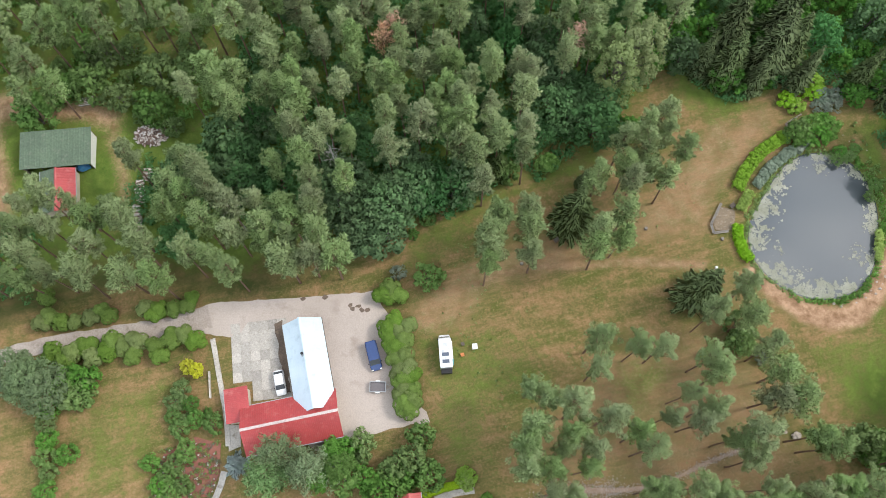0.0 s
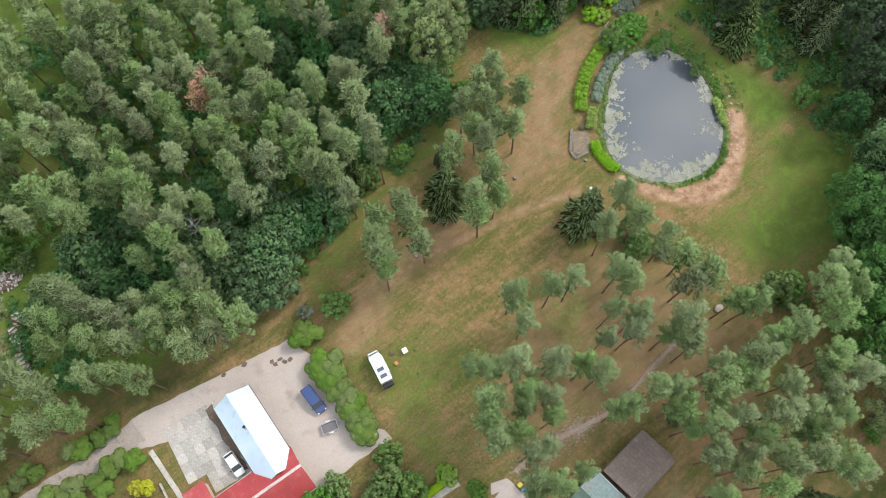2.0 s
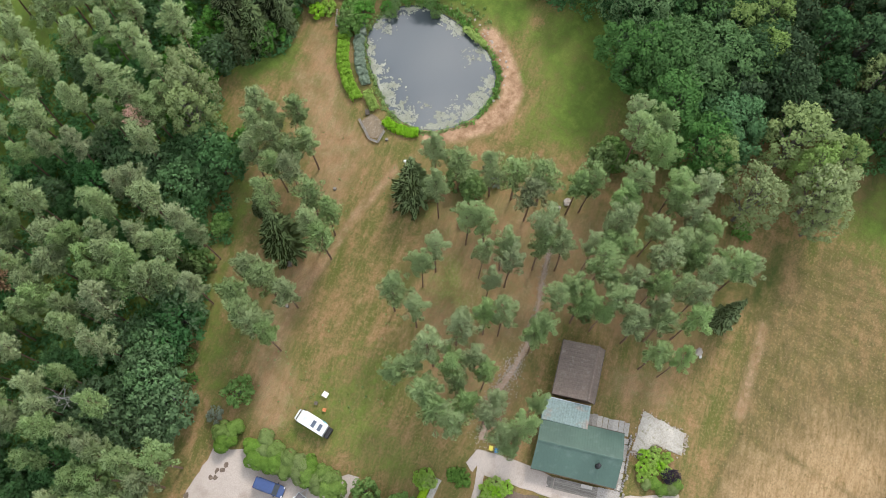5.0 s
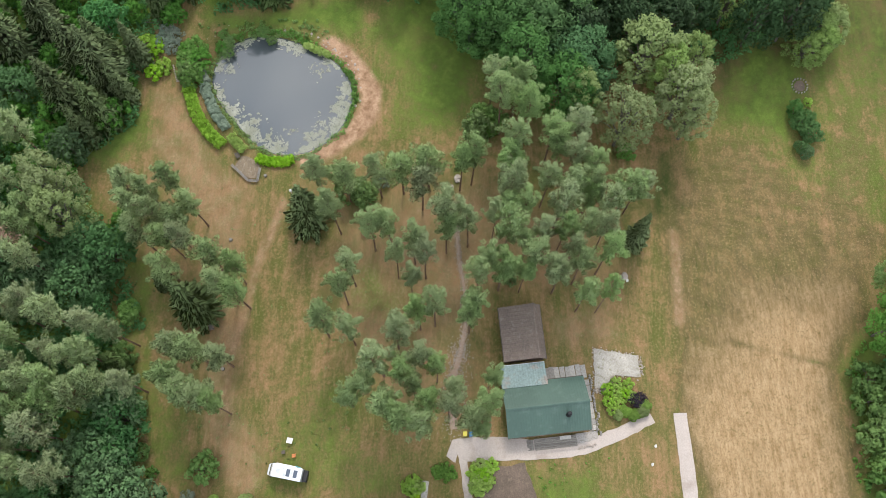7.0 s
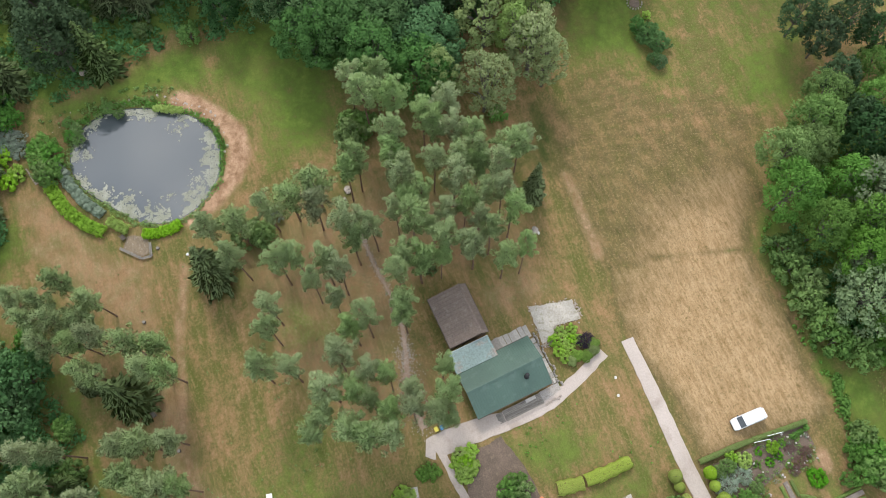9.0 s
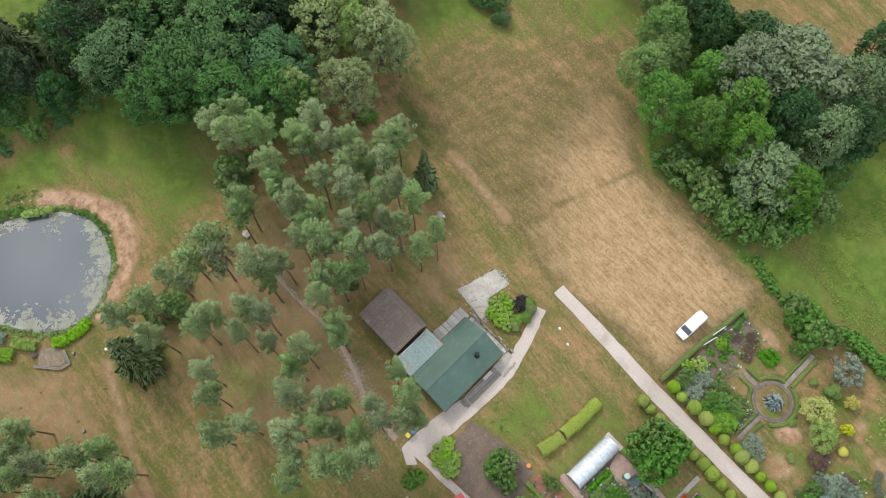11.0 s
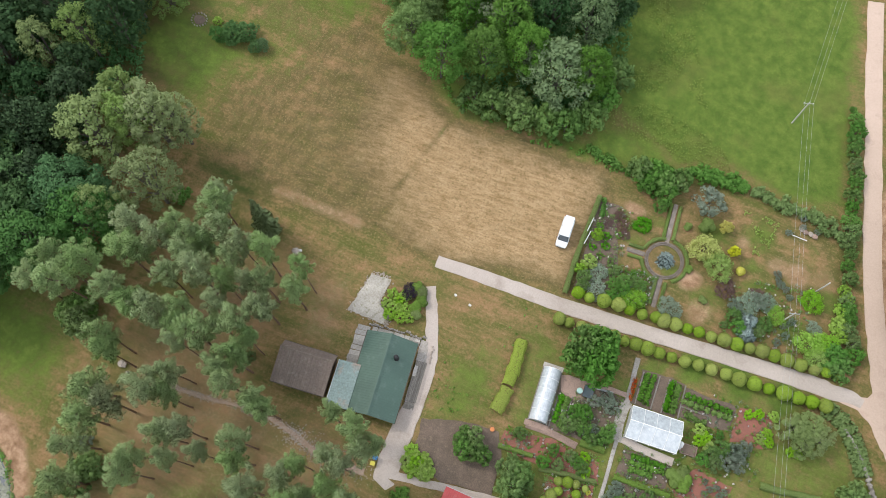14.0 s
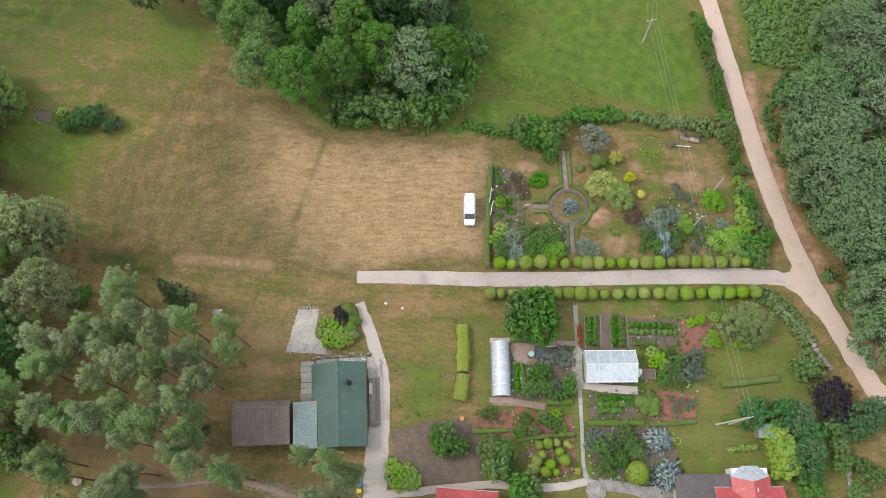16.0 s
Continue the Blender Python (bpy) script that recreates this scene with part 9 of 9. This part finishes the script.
solid("white_gutter_pipe", tube(bmesh.new(), [(*(-8.1, -28.9), 0.25), (*(-10.7, -29.9), 0.25)], [0.16, 0.16], 8), STEEL, "grey metal pipe lying by the bed", "pipe")
fo = thing("stone_fountain", "small round stone fountain on a cobbled circle", "fountain", pose(*(-21.2, -10.0), 0))
part("basin", cyl(bmesh.new(), 0, 0, -0.05, 0.35, 0.85, 20, 0.95), STONE, fo)
part("bowl", cyl(bmesh.new(), 0, 0, 0.35, 0.75, 0.25, 16, 0.5), CONCRETE, fo)
solid("cobbled_circle", cyl(bmesh.new(), *(-21.2, -10.0), -0.05, 0.05, 1.5, 28), STONE, "cobbled circle round the fountain", "paving", kind="structure")
hose = [(x + 0.5 * math.cos(a), y + 0.5 * math.sin(a), 0.06) for x, y in ((-31.3, -20.8),) for a in np.linspace(0, 6.0, 20)]
solid("garden_hose", tube(bmesh.new(), hose + [(*(-30.3, -21.9), 0.06)], [0.035] * 21, 6), YELLOW_PLASTIC, "coiled yellow garden hose on the grass", "hose")

# log heaps and scrap in the forest clearing
lh = thing("log_heap", "heap of split pale birch logs in the clearing", "log heap")
LOG_PALE = surface("white_birch_bark", (0.74, 0.70, 0.66), (0.58, 0.53, 0.49), None, 2.5, 9.0, 0.85, vary=0.2)
LOG_DARK = surface("brown_split_wood", (0.24, 0.16, 0.125), (0.17, 0.11, 0.09), None, 2.5, 9.0, 0.9, vary=0.25)
log_me = [mesh_of("log", tube(bmesh.new(), [(-0.3, 0, 0), (0.3, 0, 0)], [0.12, 0.11], 6), q) for q in (LOG_PALE, BIRCHWOOD, LOG_DARK)]
hx, hy = (-49.4, 64.1)
for k in range(290):
    a, r = rng.random() * 6.28, rng.random() ** 0.6
    o = new("log", log_me[k % 3])
    o.parent = lh
    o.matrix_basis = pose(hx + 2.9 * r * math.cos(a), hy + 2.1 * r * math.sin(a), 0.1 + 1.5 * (1 - r * r) * (0.72 + 0.28 * rng.random()), rng.normal() * 25, rng.normal() * 25, rng.random() * 360)
core = blob(bmesh.new(), hx, hy, -0.3, 2.5, 1.7, 0.85, 0.2, 3, 2)
part("core", core, LOG_DARK, lh)
for (x, y) in [(-49.3, 56.8), (-50.4, 54.7), (-50.0, 52.7), (-50.4, 50.1), (-49.9, 47.8), (-50.4, 46.6)]:
    lp_ = thing("log_stack", "low stack of pale birch logs among the trees", "log stack", pose(x, y, 0, 0, 0, 5 + rng.random() * 10), group="log stacks in the forest")
    for k in range(9):
        for j in range(3):
            o = new("log", log_me[(k + j) % 3])
            o.parent = lp_
            o.matrix_basis = pose(rng.normal() * 0.12, -1.0 + 0.24 * k + rng.normal() * 0.03, 0.08 + 0.2 * j, 0, rng.normal() * 4, rng.normal() * 8) @ Matrix.Diagonal((2.0, 1, 1, 1))
sc = thing("plank_pile", "loose pile of old painted planks in the clearing", "plank pile", pose(*(-61.0, 70.8), 0, 0, 0, 10))
for k in range(14):
    part("plank", bx(-1.6 + rng.normal() * 0.3, 1.4 + rng.normal() * 0.3, -0.8 + 0.11 * k, -0.68 + 0.11 * k, 0.05 + 0.12 * (k % 3), 0.09 + 0.12 * (k % 3)), (TIMBER, WHITE, BRICKM)[k % 3], sc)
bm = bmesh.new()
blob(bm, 0, 0, -0.1, 1.2, 0.7, 0.9, 0.4, 2, 4)
solid("blue_tarpaulin", bm, TARP, "crumpled blue tarpaulin against the shed", "tarpaulin", pose(*(-60.2, 58.1), 0, 0, 0, 5))
tk = thing("timber_stack", "stack of grey boards beside the shed", "timber stack", pose(*(-64.3, 50.0), 0, 0, 0, 8))
for k in range(10):
    part("board", bx(-1.2, 1.2, -0.8 + 0.16 * k, -0.66 + 0.16 * k, -0.02, 0.5 + 0.08 * (k % 2)), TIMBER_DK, tk)
ld = thing("timber_ladder", "pale wooden ladder lying at the wood's edge", "ladder", pose(*(70.3, 73.6), 0.15, 0, 0, 110))
for y in (-0.3, 0.3):
    part("rail", bx(-1.6, 1.6, y - 0.04, y + 0.04, 0, 0.08), TIMBER, ld)
for k in range(8):
    part("rung", bx(-1.45 + 0.41 * k, -1.38 + 0.41 * k, -0.26, 0.26, 0.01, 0.07), TIMBER, ld)
for k, (x, y) in enumerate([(81.0, 57.2), (81.4, 56.6), (80.8, 55.7), (81.6, 54.8), (80.2, 56.7), (80.6, 57.8)]):
    solid("boulder", blob(bmesh.new(), x, y, -0.1, 0.7, 0.5, 0.4, 0.5, 2, k + 5), ROCK, "grey stone in a heap by the pond lawn", "boulder", group="stone heap")
for k in range(40):
    f = k / 39
    a = radians(25 - 110 * f) + rng.normal() * 0.05
    r = float(pond_r(a)) + 1.6 + rng.normal() * 0.5
    s_ = 0.12 + 0.2 * rng.random()
    solid("bank_stone", blob(bmesh.new(), POND[0] + r * math.cos(a), POND[1] + r * math.sin(a), -0.25, s_, s_ * 0.8, s_ * 0.6, 0.4, 1, k), ROCK, "pale stone on the sandy pond bank", "stone", group="stones on the bank")
rt = thing("garden_bench", "small reddish wooden bench under the pines", "bench", pose(*(19.4, 44.3), 0, 0, 0, 30))
part("seat", bx(-0.8, 0.8, -0.4, 0.4, 0.4, 0.46), BRICKM, rt)
part("table", bx(-0.8, 0.8, -0.25, 0.25, 0.72, 0.78), TIMBER, rt)
for x in (-0.7, 0.7):
    part("leg", bx(x - 0.05, x + 0.05, -0.35, 0.35, -0.1, 0.72), TIMBER_DK, rt)

# ---- the houses at the south edge ----
gable_house("red_roof_cottage", "cottage under a bright red metal roof with white gable", pose(*(-39.9, -8.5), 0, 0, 0, GA), 9.5, 7.0, 2.8, 4.6, WALL_CREAM, ROOF_RED, 0.35, pitch=0.3)
bay = thing("glazed_bay", "white framed glazed bay against the cottage", "conservatory", pose(*(-42.4, -17.2), 0, 0, 0, GA))
part("wall", loft(bmesh.new(), [(-2.6, -0.1, 2.9, 2.6, 0.1), (2.6, -0.1, 2.9, 2.6, 0.1)]), WHITE, bay)
bm = bmesh.new()
base_ = [bm.verts.new(p) for p in ((-2.9, -2.9, 2.9), (2.9, -2.9, 2.9), (2.9, 1.4, 2.9), (1.2, 2.9, 2.9), (-1.2, 2.9, 2.9), (-2.9, 1.4, 2.9))]
top_ = [bm.verts.new((0, -2.9, 4.2)), bm.verts.new((0, 0.6, 4.2))]
bm.faces.new((base_[0], base_[5], top_[1], top_[0]))
bm.faces.new((base_[1], top_[0], top_[1], base_[2]))
bm.faces.new((base_[0], top_[0], base_[1]))
bm.faces.new(base_[::-1])
part("roof", bm, ROOF_RED, bay)
bm = bmesh.new()
b2 = [bm.verts.new(p) for p in ((2.9, 1.4, 2.91), (1.2, 2.9, 2.91), (-1.2, 2.9, 2.91), (-2.9, 1.4, 2.91), (0, 0.6, 4.21))]
for f in ((0, 1, 4), (1, 2, 4), (2, 3, 4)):
    bm.faces.new([b2[k] for k in f])
part("hip", bm, FILM_GREY, bay, "pale glazed hip")
dish = thing("satellite_dish", "white satellite dish on the red roof", "satellite dish", pose(*(-42.8, -16.7), 3.55))
part("bowl", cyl(bmesh.new(), 0, 0, 0.3, 0.42, 0.12, 14, 0.45), WHITE, dish)
part("arm", cyl(bmesh.new(), 0, 0, -0.4, 0.3, 0.04, 6), STEEL, dish)
ga = thing("flat_roof_garage", "low garage under a dark felt roof", "garage", pose(*(-36.2, -13.6), 0, 0, 0, GA))
part("wall", bx(-3.8, 3.8, -3.0, 3.0, -0.1, 2.4), WALL_CREAM, ga)
part("roof", bx(-4.1, 4.1, -3.3, 3.3, 2.4, 2.6, bevel=0.03), ROOF_GREY, ga)
sd = thing("garden_shed", "tiny grey-roofed red shed under the hedge", "shed", pose(*(-43.1, -25.9), 0, 0, 0, GA))
part("wall", bx(-0.9, 0.7, -0.9, 0.9, -0.1, 1.9), BRICKM, sd)
part("roof", bx(-1.0, 1.2, -1.05, 1.05, 1.9, 2.0), ROOF_TEAL, sd)
gable_house("red_roof_workshop", "workshop under a red ribbed metal roof", pose(-6.9, -4.9, 0, 0, 0, 13.0), 8.6, 5.4, 2.7, 4.3, WALL_CREAM, ROOF_RED, 0.3, pitch=0.3)
gable_house("red_roof_porch", "narrow porch under a red ribbed metal roof", pose(-3.2, 0.9, 0, 0, 0, 96.0), 3.4, 3.0, 2.5, 3.3, WALL_CREAM, ROOF_RED, 0.2, pitch=0.3)
clipped_strip("clipped_hedge", [(-3.1, 4.1), (-0.4, 5.0), (2.3, 5.7)], 1.2, 1.5, CONIFER, "clipped green hedge by the workshop")
for x, y in [(3.1, 6.6), (3.4, 5.8), (2.8, 6.0)]:
    plant("lime", x, y, 1.0, 1.6, rng)
solid("garden_path", strip(bmesh.new(), [(-1.3, 3.5), (1.2, 4.3), (4.6, 4.8)], [1.0], 0.045, 0.1), CONCRETE, "pale slab path below the hedge", "path", kind="structure")
leaf_bank("lawn_clump", [(5.8, 4.1), (7.1, 2.2), (5.7, 1.0)], 2.2, 0.5, CROP, "dense green planting beside the path", 50, 0.16, "plants")
for x, y in [(3.8, 6.6), (3.1, 7.1), (3.4, 5.8)]:
    plant("lime", x, y, 1.1, 1.2, rng)
for x, y in [(8.8, -2.7), (8.4, -3.8), (7.0, -2.7), (6.9, -3.8), (5.7, -2.5), (9.4, -4.3)]:
    plant("lime", x, y, 1.0, 0.7, rng)
# bed by the green house
for x, y in [(26.5, -22.2), (25.1, -22.1), (25.0, -20.7), (23.3, -21.3), (23.3, -19.8), (25.0, -19.3), (22.1, -20.7), (26.3, -20.3), (24.7, -23.2)]:
    plant("lime", x, y, 0.95, 0.8, rng, label="yellow-green shrub in the bed by the house")
for x, y in [(23.0, -25.1), (22.0, -24.0), (22.3, -22.5), (21.5, -21.7), (23.8, -25.4)]:
    plant("thuja", x, y, 0.7, 0.5, rng)
plant("purple", *(24.5, -24.0), 0.42, 0.4, rng, label="dark purple shrub in the bed by the house")
# lone trees and shrubs on the field's far side
for x, y in [(95.0, -42.5), (90.6, -41.1), (96.7, -44.8), (92.8, -43.3)]:
    plant("birch", x, y, 0.85, 0.5, rng, label="leaning light green birch beside a stone-ringed bed")
sr = thing("stone_ring", "low ring of rough stones round a bare bed", "stone ring", pose(*(86.1, -42.2), 0))
part("earth", blob(bmesh.new(), 0, 0, -0.3, 1.2, 1.1, 0.22, 0.3, 2, 3), SOIL, sr)
for k in range(16):
    part("stone", blob(bmesh.new(), 1.45 * math.cos(k * 0.3927), 1.35 * math.sin(k * 0.3927), -0.08, 0.2, 0.16, 0.18, 0.4, 1, k), STONE, sr)
for x, y in [(80.3, -41.6), (73.6, -43.6), (73.0, -44.6)]:
    plant("field_hazel", x, y, 0.75, 0.8, rng)
for x, y in [(78.4, -43.0), (76.9, -44.6)]:
    plant("field_hazel", x, y, 1.3, 1.1, rng)
plant("lime", *(83.0, -43.8), 0.8, 0.8, rng)
plant("shrub", *(65.3, -14.6), 0.7, 0.6, rng)
for x, y in [(18.4, 57.7), (29.5, 65.6), (28.9, 63.9), (27.9, 64.0)]:
    plant("shrublight", x, y, 0.8, 0.6, rng)
for x, y in [(47.9, 28.4), (46.5, 29.5), (47.1, 27.1)]:
    plant("shrub", x, y, 0.9, 1.2, rng)
for x, y in [(64.1, 9.6), (65.5, 10.9), (65.0, 8.3), (62.6, 11.2)]:
    plant("shrublight", x, y, 1.0, 1.1, rng)

# ---- concrete slabs of the yard, garden walls, stepping stones ----
slabs = tagged(thing("concrete_yard", "weathered concrete slab yard with dirty joints", "paving", pose(-32.3, 18.0, 0, 0, 0, 96.5)), kind="structure")
slab_me = mesh_of("slab", bx(0.0, 1.57, 0.0, 1.47, -0.05, 0.055, bevel=0.012), CONCRETE)
for i in range(8):
    for j in range(6):
        if i < 2 and j < 2:
            continue
        s_ = new("slab", slab_me)
        s_.parent = slabs
        s_.matrix_basis = pose(0.1 + 1.58 * i, -0.1 - 1.48 * (j + 1), 0.012 * rng.random(), rng.normal() * 0.3, rng.normal() * 0.3, 0)
# a thin dark brown sheet laid along the white barn
solid("dirt_strip", sheet(bmesh.new(), [(-26.8, 30.8), (-25.4, 31.2), (-24.4, 26.4), (-23.5, 19.8), (-24.3, 19.6), (-25.0, 22.8), (-25.9, 27.3)], 0.075, 0.5, step=0.4), SOIL, "dark brown strip on the ground along the white barn", "soil", kind="structure")
kerb = [(-36.3, 28.4), (-35.3, 24.3), (-34.3, 20.3), (-33.3, 16.0), (-32.7, 11.7)]
solid("concrete_walk", strip(bmesh.new(), kerb, [0.8], 0.12, 0.05), CONCRETE, "pale concrete walk along the yard", "path", kind="structure")
solid("low_wall", bx(0, 4.2, -0.12, 0.12, -0.1, 0.5, bevel=0.02), CONCRETE, "low pale concrete wall beside the walk", "wall", pose(*(-35.9, 19.0), 0, 0, 0, 97), kind="structure")
solid("garden_walk", strip(bmesh.new(), [(-33.0, 8.0), (-33.5, 5.9), (-34.3, 3.5)], [1.0], 0.05, 0.1), CONCRETE, "narrow pale path curving past the flower bed", "path", kind="structure")
solid("concrete_apron", sheet(bmesh.new(), [(-33.1, 14.9), (-31.1, 14.9), (-30.8, 11.7), (-32.5, 10.9)], 0.05, 0.1), CONCRETE, "pale concrete apron beside the annexe", "paving", kind="structure")
rs_ = np.random.default_rng(8)
for k in range(8):
    solid("path_slab", bx(0.0, 0.78, 0.0, 2.0 + 0.25 * rs_.random(), -0.05, 0.1, bevel=0.02), CONCRETE, "rough pale stone slab beside the house", "paving slab", GH @ pose(6.7 + 0.84 * k, 7.75 + 0.12 * rs_.random(), 0.012 * (k % 3), 0, 0, 2 * rs_.normal()), group="slabs beside the house")
for k in range(9):
    solid("terrace_slab", bx(0.0, 1.15, 0.0, 0.82, -0.05, 0.1, bevel=0.02), CONCRETE, "weathered grey slab behind the house", "paving slab", GH @ pose(12.42, -0.4 + 0.88 * k, 0.012 * (k % 2), 0, 0, 2 * rs_.normal()), group="slabs behind the house")
rw = thing("low_retaining_wall", "low dry wall of rough grey stones behind the house", "wall", GH @ pose(13.85, -1.2, 0))
for k in range(24):
    part("stone", blob(bmesh.new(), 0.15 * rs_.normal(), 0.4 * k, -0.05, 0.2 + 0.08 * rs_.random(), 0.24, 0.2 + 0.08 * rs_.random(), 0.4, 1, k), STONE, rw)
solid("stone_apron", sheet(bmesh.new(), [tuple((GH @ Vector(p))[:2]) for p in ((12.3, -0.55, 0), (13.6, -0.5, 0), (13.5, -2.4, 0), (11.6, -2.9, 0), (10.3, -2.5, 0), (10.2, -0.6, 0))], 0.07, 0.15), STONE, "grey crushed stone at the corner of the house", "paving", kind="structure")
for k in range(7):
    solid("edging_stone", blob(bmesh.new(), 0, 0, -0.03, 0.2 + 0.08 * rs_.random(), 0.2, 0.2, 0.4, 1, k + 40), ROCK, "pale rounded edging stone beside the gravel path", "stone", GH @ pose(10.4 + 0.42 * k, -2.75 + 0.1 * rs_.normal(), 0.05), group="edging stones by the path")


# ---- low growth in borders, meadow and lawns ----
def low_growth(name, poly, count, mat, label, category, rng, r=(0.12, 0.3), per=12, size=0.1, h=0.25, clump=0.0):
    xs, ys = [p[0] for p in poly], [p[1] for p in poly]
    px, py = rng.uniform(min(xs), max(xs), count), rng.uniform(min(ys), max(ys), count)
    ok = inside(px, py, poly)
    cs, rs = [], []
    for x, y in zip(px[ok], py[ok]):
        if clump and noise.noise(Vector((x * clump, y * clump, 4))) < 0.02:
            continue
        q = r[0] + (r[1] - r[0]) * rng.random()
        cs.append(np.array([x, y, h * (0.3 + 0.7 * rng.random())])), rs.append(q)
    if cs:
        c, nn, ss, dd = clumps(cs, rs, per, 0.9, 0.6, size, rng)
        tagged(new(name, leaf_mesh(name, c, nn, ss, mat, 0.55, round_to=dd)), label, category, kind="stuff")


g_ = np.random.default_rng(77)
MIXED = (("border_greenery", CROP, "mixed low green plants filling the garden borders"), ("border_perennials", BROAD_LIGHT, "low leafy perennials in the garden borders"), ("border_foliage", GREYLEAF, "low grey-leaved plants in the garden borders"), ("border_flowers", FLOWER, "scattered pale blooms in the garden borders"))
BEDS = ([(8.6, -55.8), (2.6, -57.6), (-2.0, -42.7), (3.6, -39.4)], [(-3.6, -25.1), (-12.7, -30.3), (-14.8, -22.2), (-5.2, -19.4)], [(-0.1, -16.1), (-15.1, -20.8), (-16.2, -16.6), (-1.2, -12.5)], [(-9.1, -13.9), (-16.2, -16.6), (-18.0, -10.6), (-10.7, -7.9)],
        [(-19.0, -37.5), (-32.5, -42.2), (-35.2, -30.2), (-23.8, -26.7)], [(-16.2, -24.3), (-32.6, -29.5), (-33.7, -24.3), (-17.5, -19.3)], [(-17.6, -19.1), (-27.5, -22.2), (-31.7, -19.3), (-28.7, -13.1), (-19.6, -11.1)],
        [(-0.4, -48.4), (-6.3, -50.2), (-7.8, -44.2), (-2.0, -42.7)], [(-16.7, -57.2), (-28.3, -64.0), (-30.8, -51.7), (-19.3, -48.1)], [(-42.9, 11.4), (-33.8, 12.6), (-34.0, 6.8), (-35.0, 3.5), (-43.9, 3.6)])
for i, poly in enumerate(BEDS):
    for j, (nm, mt, lb) in enumerate(MIXED):
        low_growth(nm, poly, (130, 130, 70, 60)[j], mt, lb, "border plants", g_, (0.15, 0.45) if j < 3 else (0.1, 0.2), 20, 0.09, 0.45)
low_growth("meadow_weeds", [(34.2, -94.7), (14.9, -68.7), (1.5, -69.2), (-7.8, -72.2), (3.7, -82.3), (12.4, -92.8), (15.7, -108.3)], 9000, WEED, "yellow-green flowering weeds at the meadow's edge", "weeds", g_, (0.10, 0.20), 6, 0.085, 0.16, 0.13)
low_growth("ground_cover", [(-11.9, -68.6), (-17.8, -70.2), (-18.9, -63.0), (-16.6, -62.4), (-16.4, -66.0), (-12.6, -66.6)], 320, LIME, "thin bright green ground cover under the flowers", "plants", g_, (0.12, 0.3), 10, 0.09, 0.15, 0.4)
low_growth("lawn_tuft", [(38.2, 68.5), (46.7, 35.0), (34.1, 0.5), (14.4, -2.3), (-6.7, 46.4)], 900, BROAD_LIGHT, "tufts of longer green grass on the dry lawn", "grass", g_, (0.12, 0.3), 8, 0.1, 0.1, 0.12)
low_growth("lawn_tuft", [(18.1, -30.9), (1.6, -35.0), (4.9, -30.1), (3.2, -15.5), (11.3, -9.4)], 260, BROAD_LIGHT, "tufts of longer green grass on the house lawn", "grass", g_, (0.12, 0.3), 8, 0.1, 0.1, 0.12)
low_growth("verge_growth", [(-22.9, -108.5), (-52.9, -117.8), (-55.6, -97.5), (-38.7, -89.8), (-29.7, -89.4)], 2600, BROAD_LIGHT, "rank green growth beyond the road", "weeds", g_, (0.3, 0.7), 20, 0.2, 0.6)
low_growth("verge_growth", [(-42.0, -56.7), (-50.5, -53.3), (-60.0, -42.7), (-64.2, -32.9), (-66.8, -39.2), (-57.8, -53.5)], 500, BROAD, "rank green growth along the road's far side", "weeds", g_, (0.3, 0.7), 20, 0.2, 0.6)
low_growth("bank_growth", [(71.5, 65.7), (78.6, 44.8), (74.6, 39.3), (73.5, 51.8), (69.9, 59.2)], 260, BROAD_LIGHT, "long green grass above the pond", "grass", g_, (0.2, 0.5), 16, 0.15, 0.3)
low_growth("field_edge_growth", [(50.0, -59.2), (39.6, -57.8), (24.5, -59.5), (13.3, -62.3), (7.9, -61.5), (13.3, -60.8), (25.3, -57.4), (38.9, -55.5)], 300, BROAD_LIGHT, "rank growth along the wood's edge", "weeds", g_, (0.2, 0.5), 16, 0.15, 0.3)
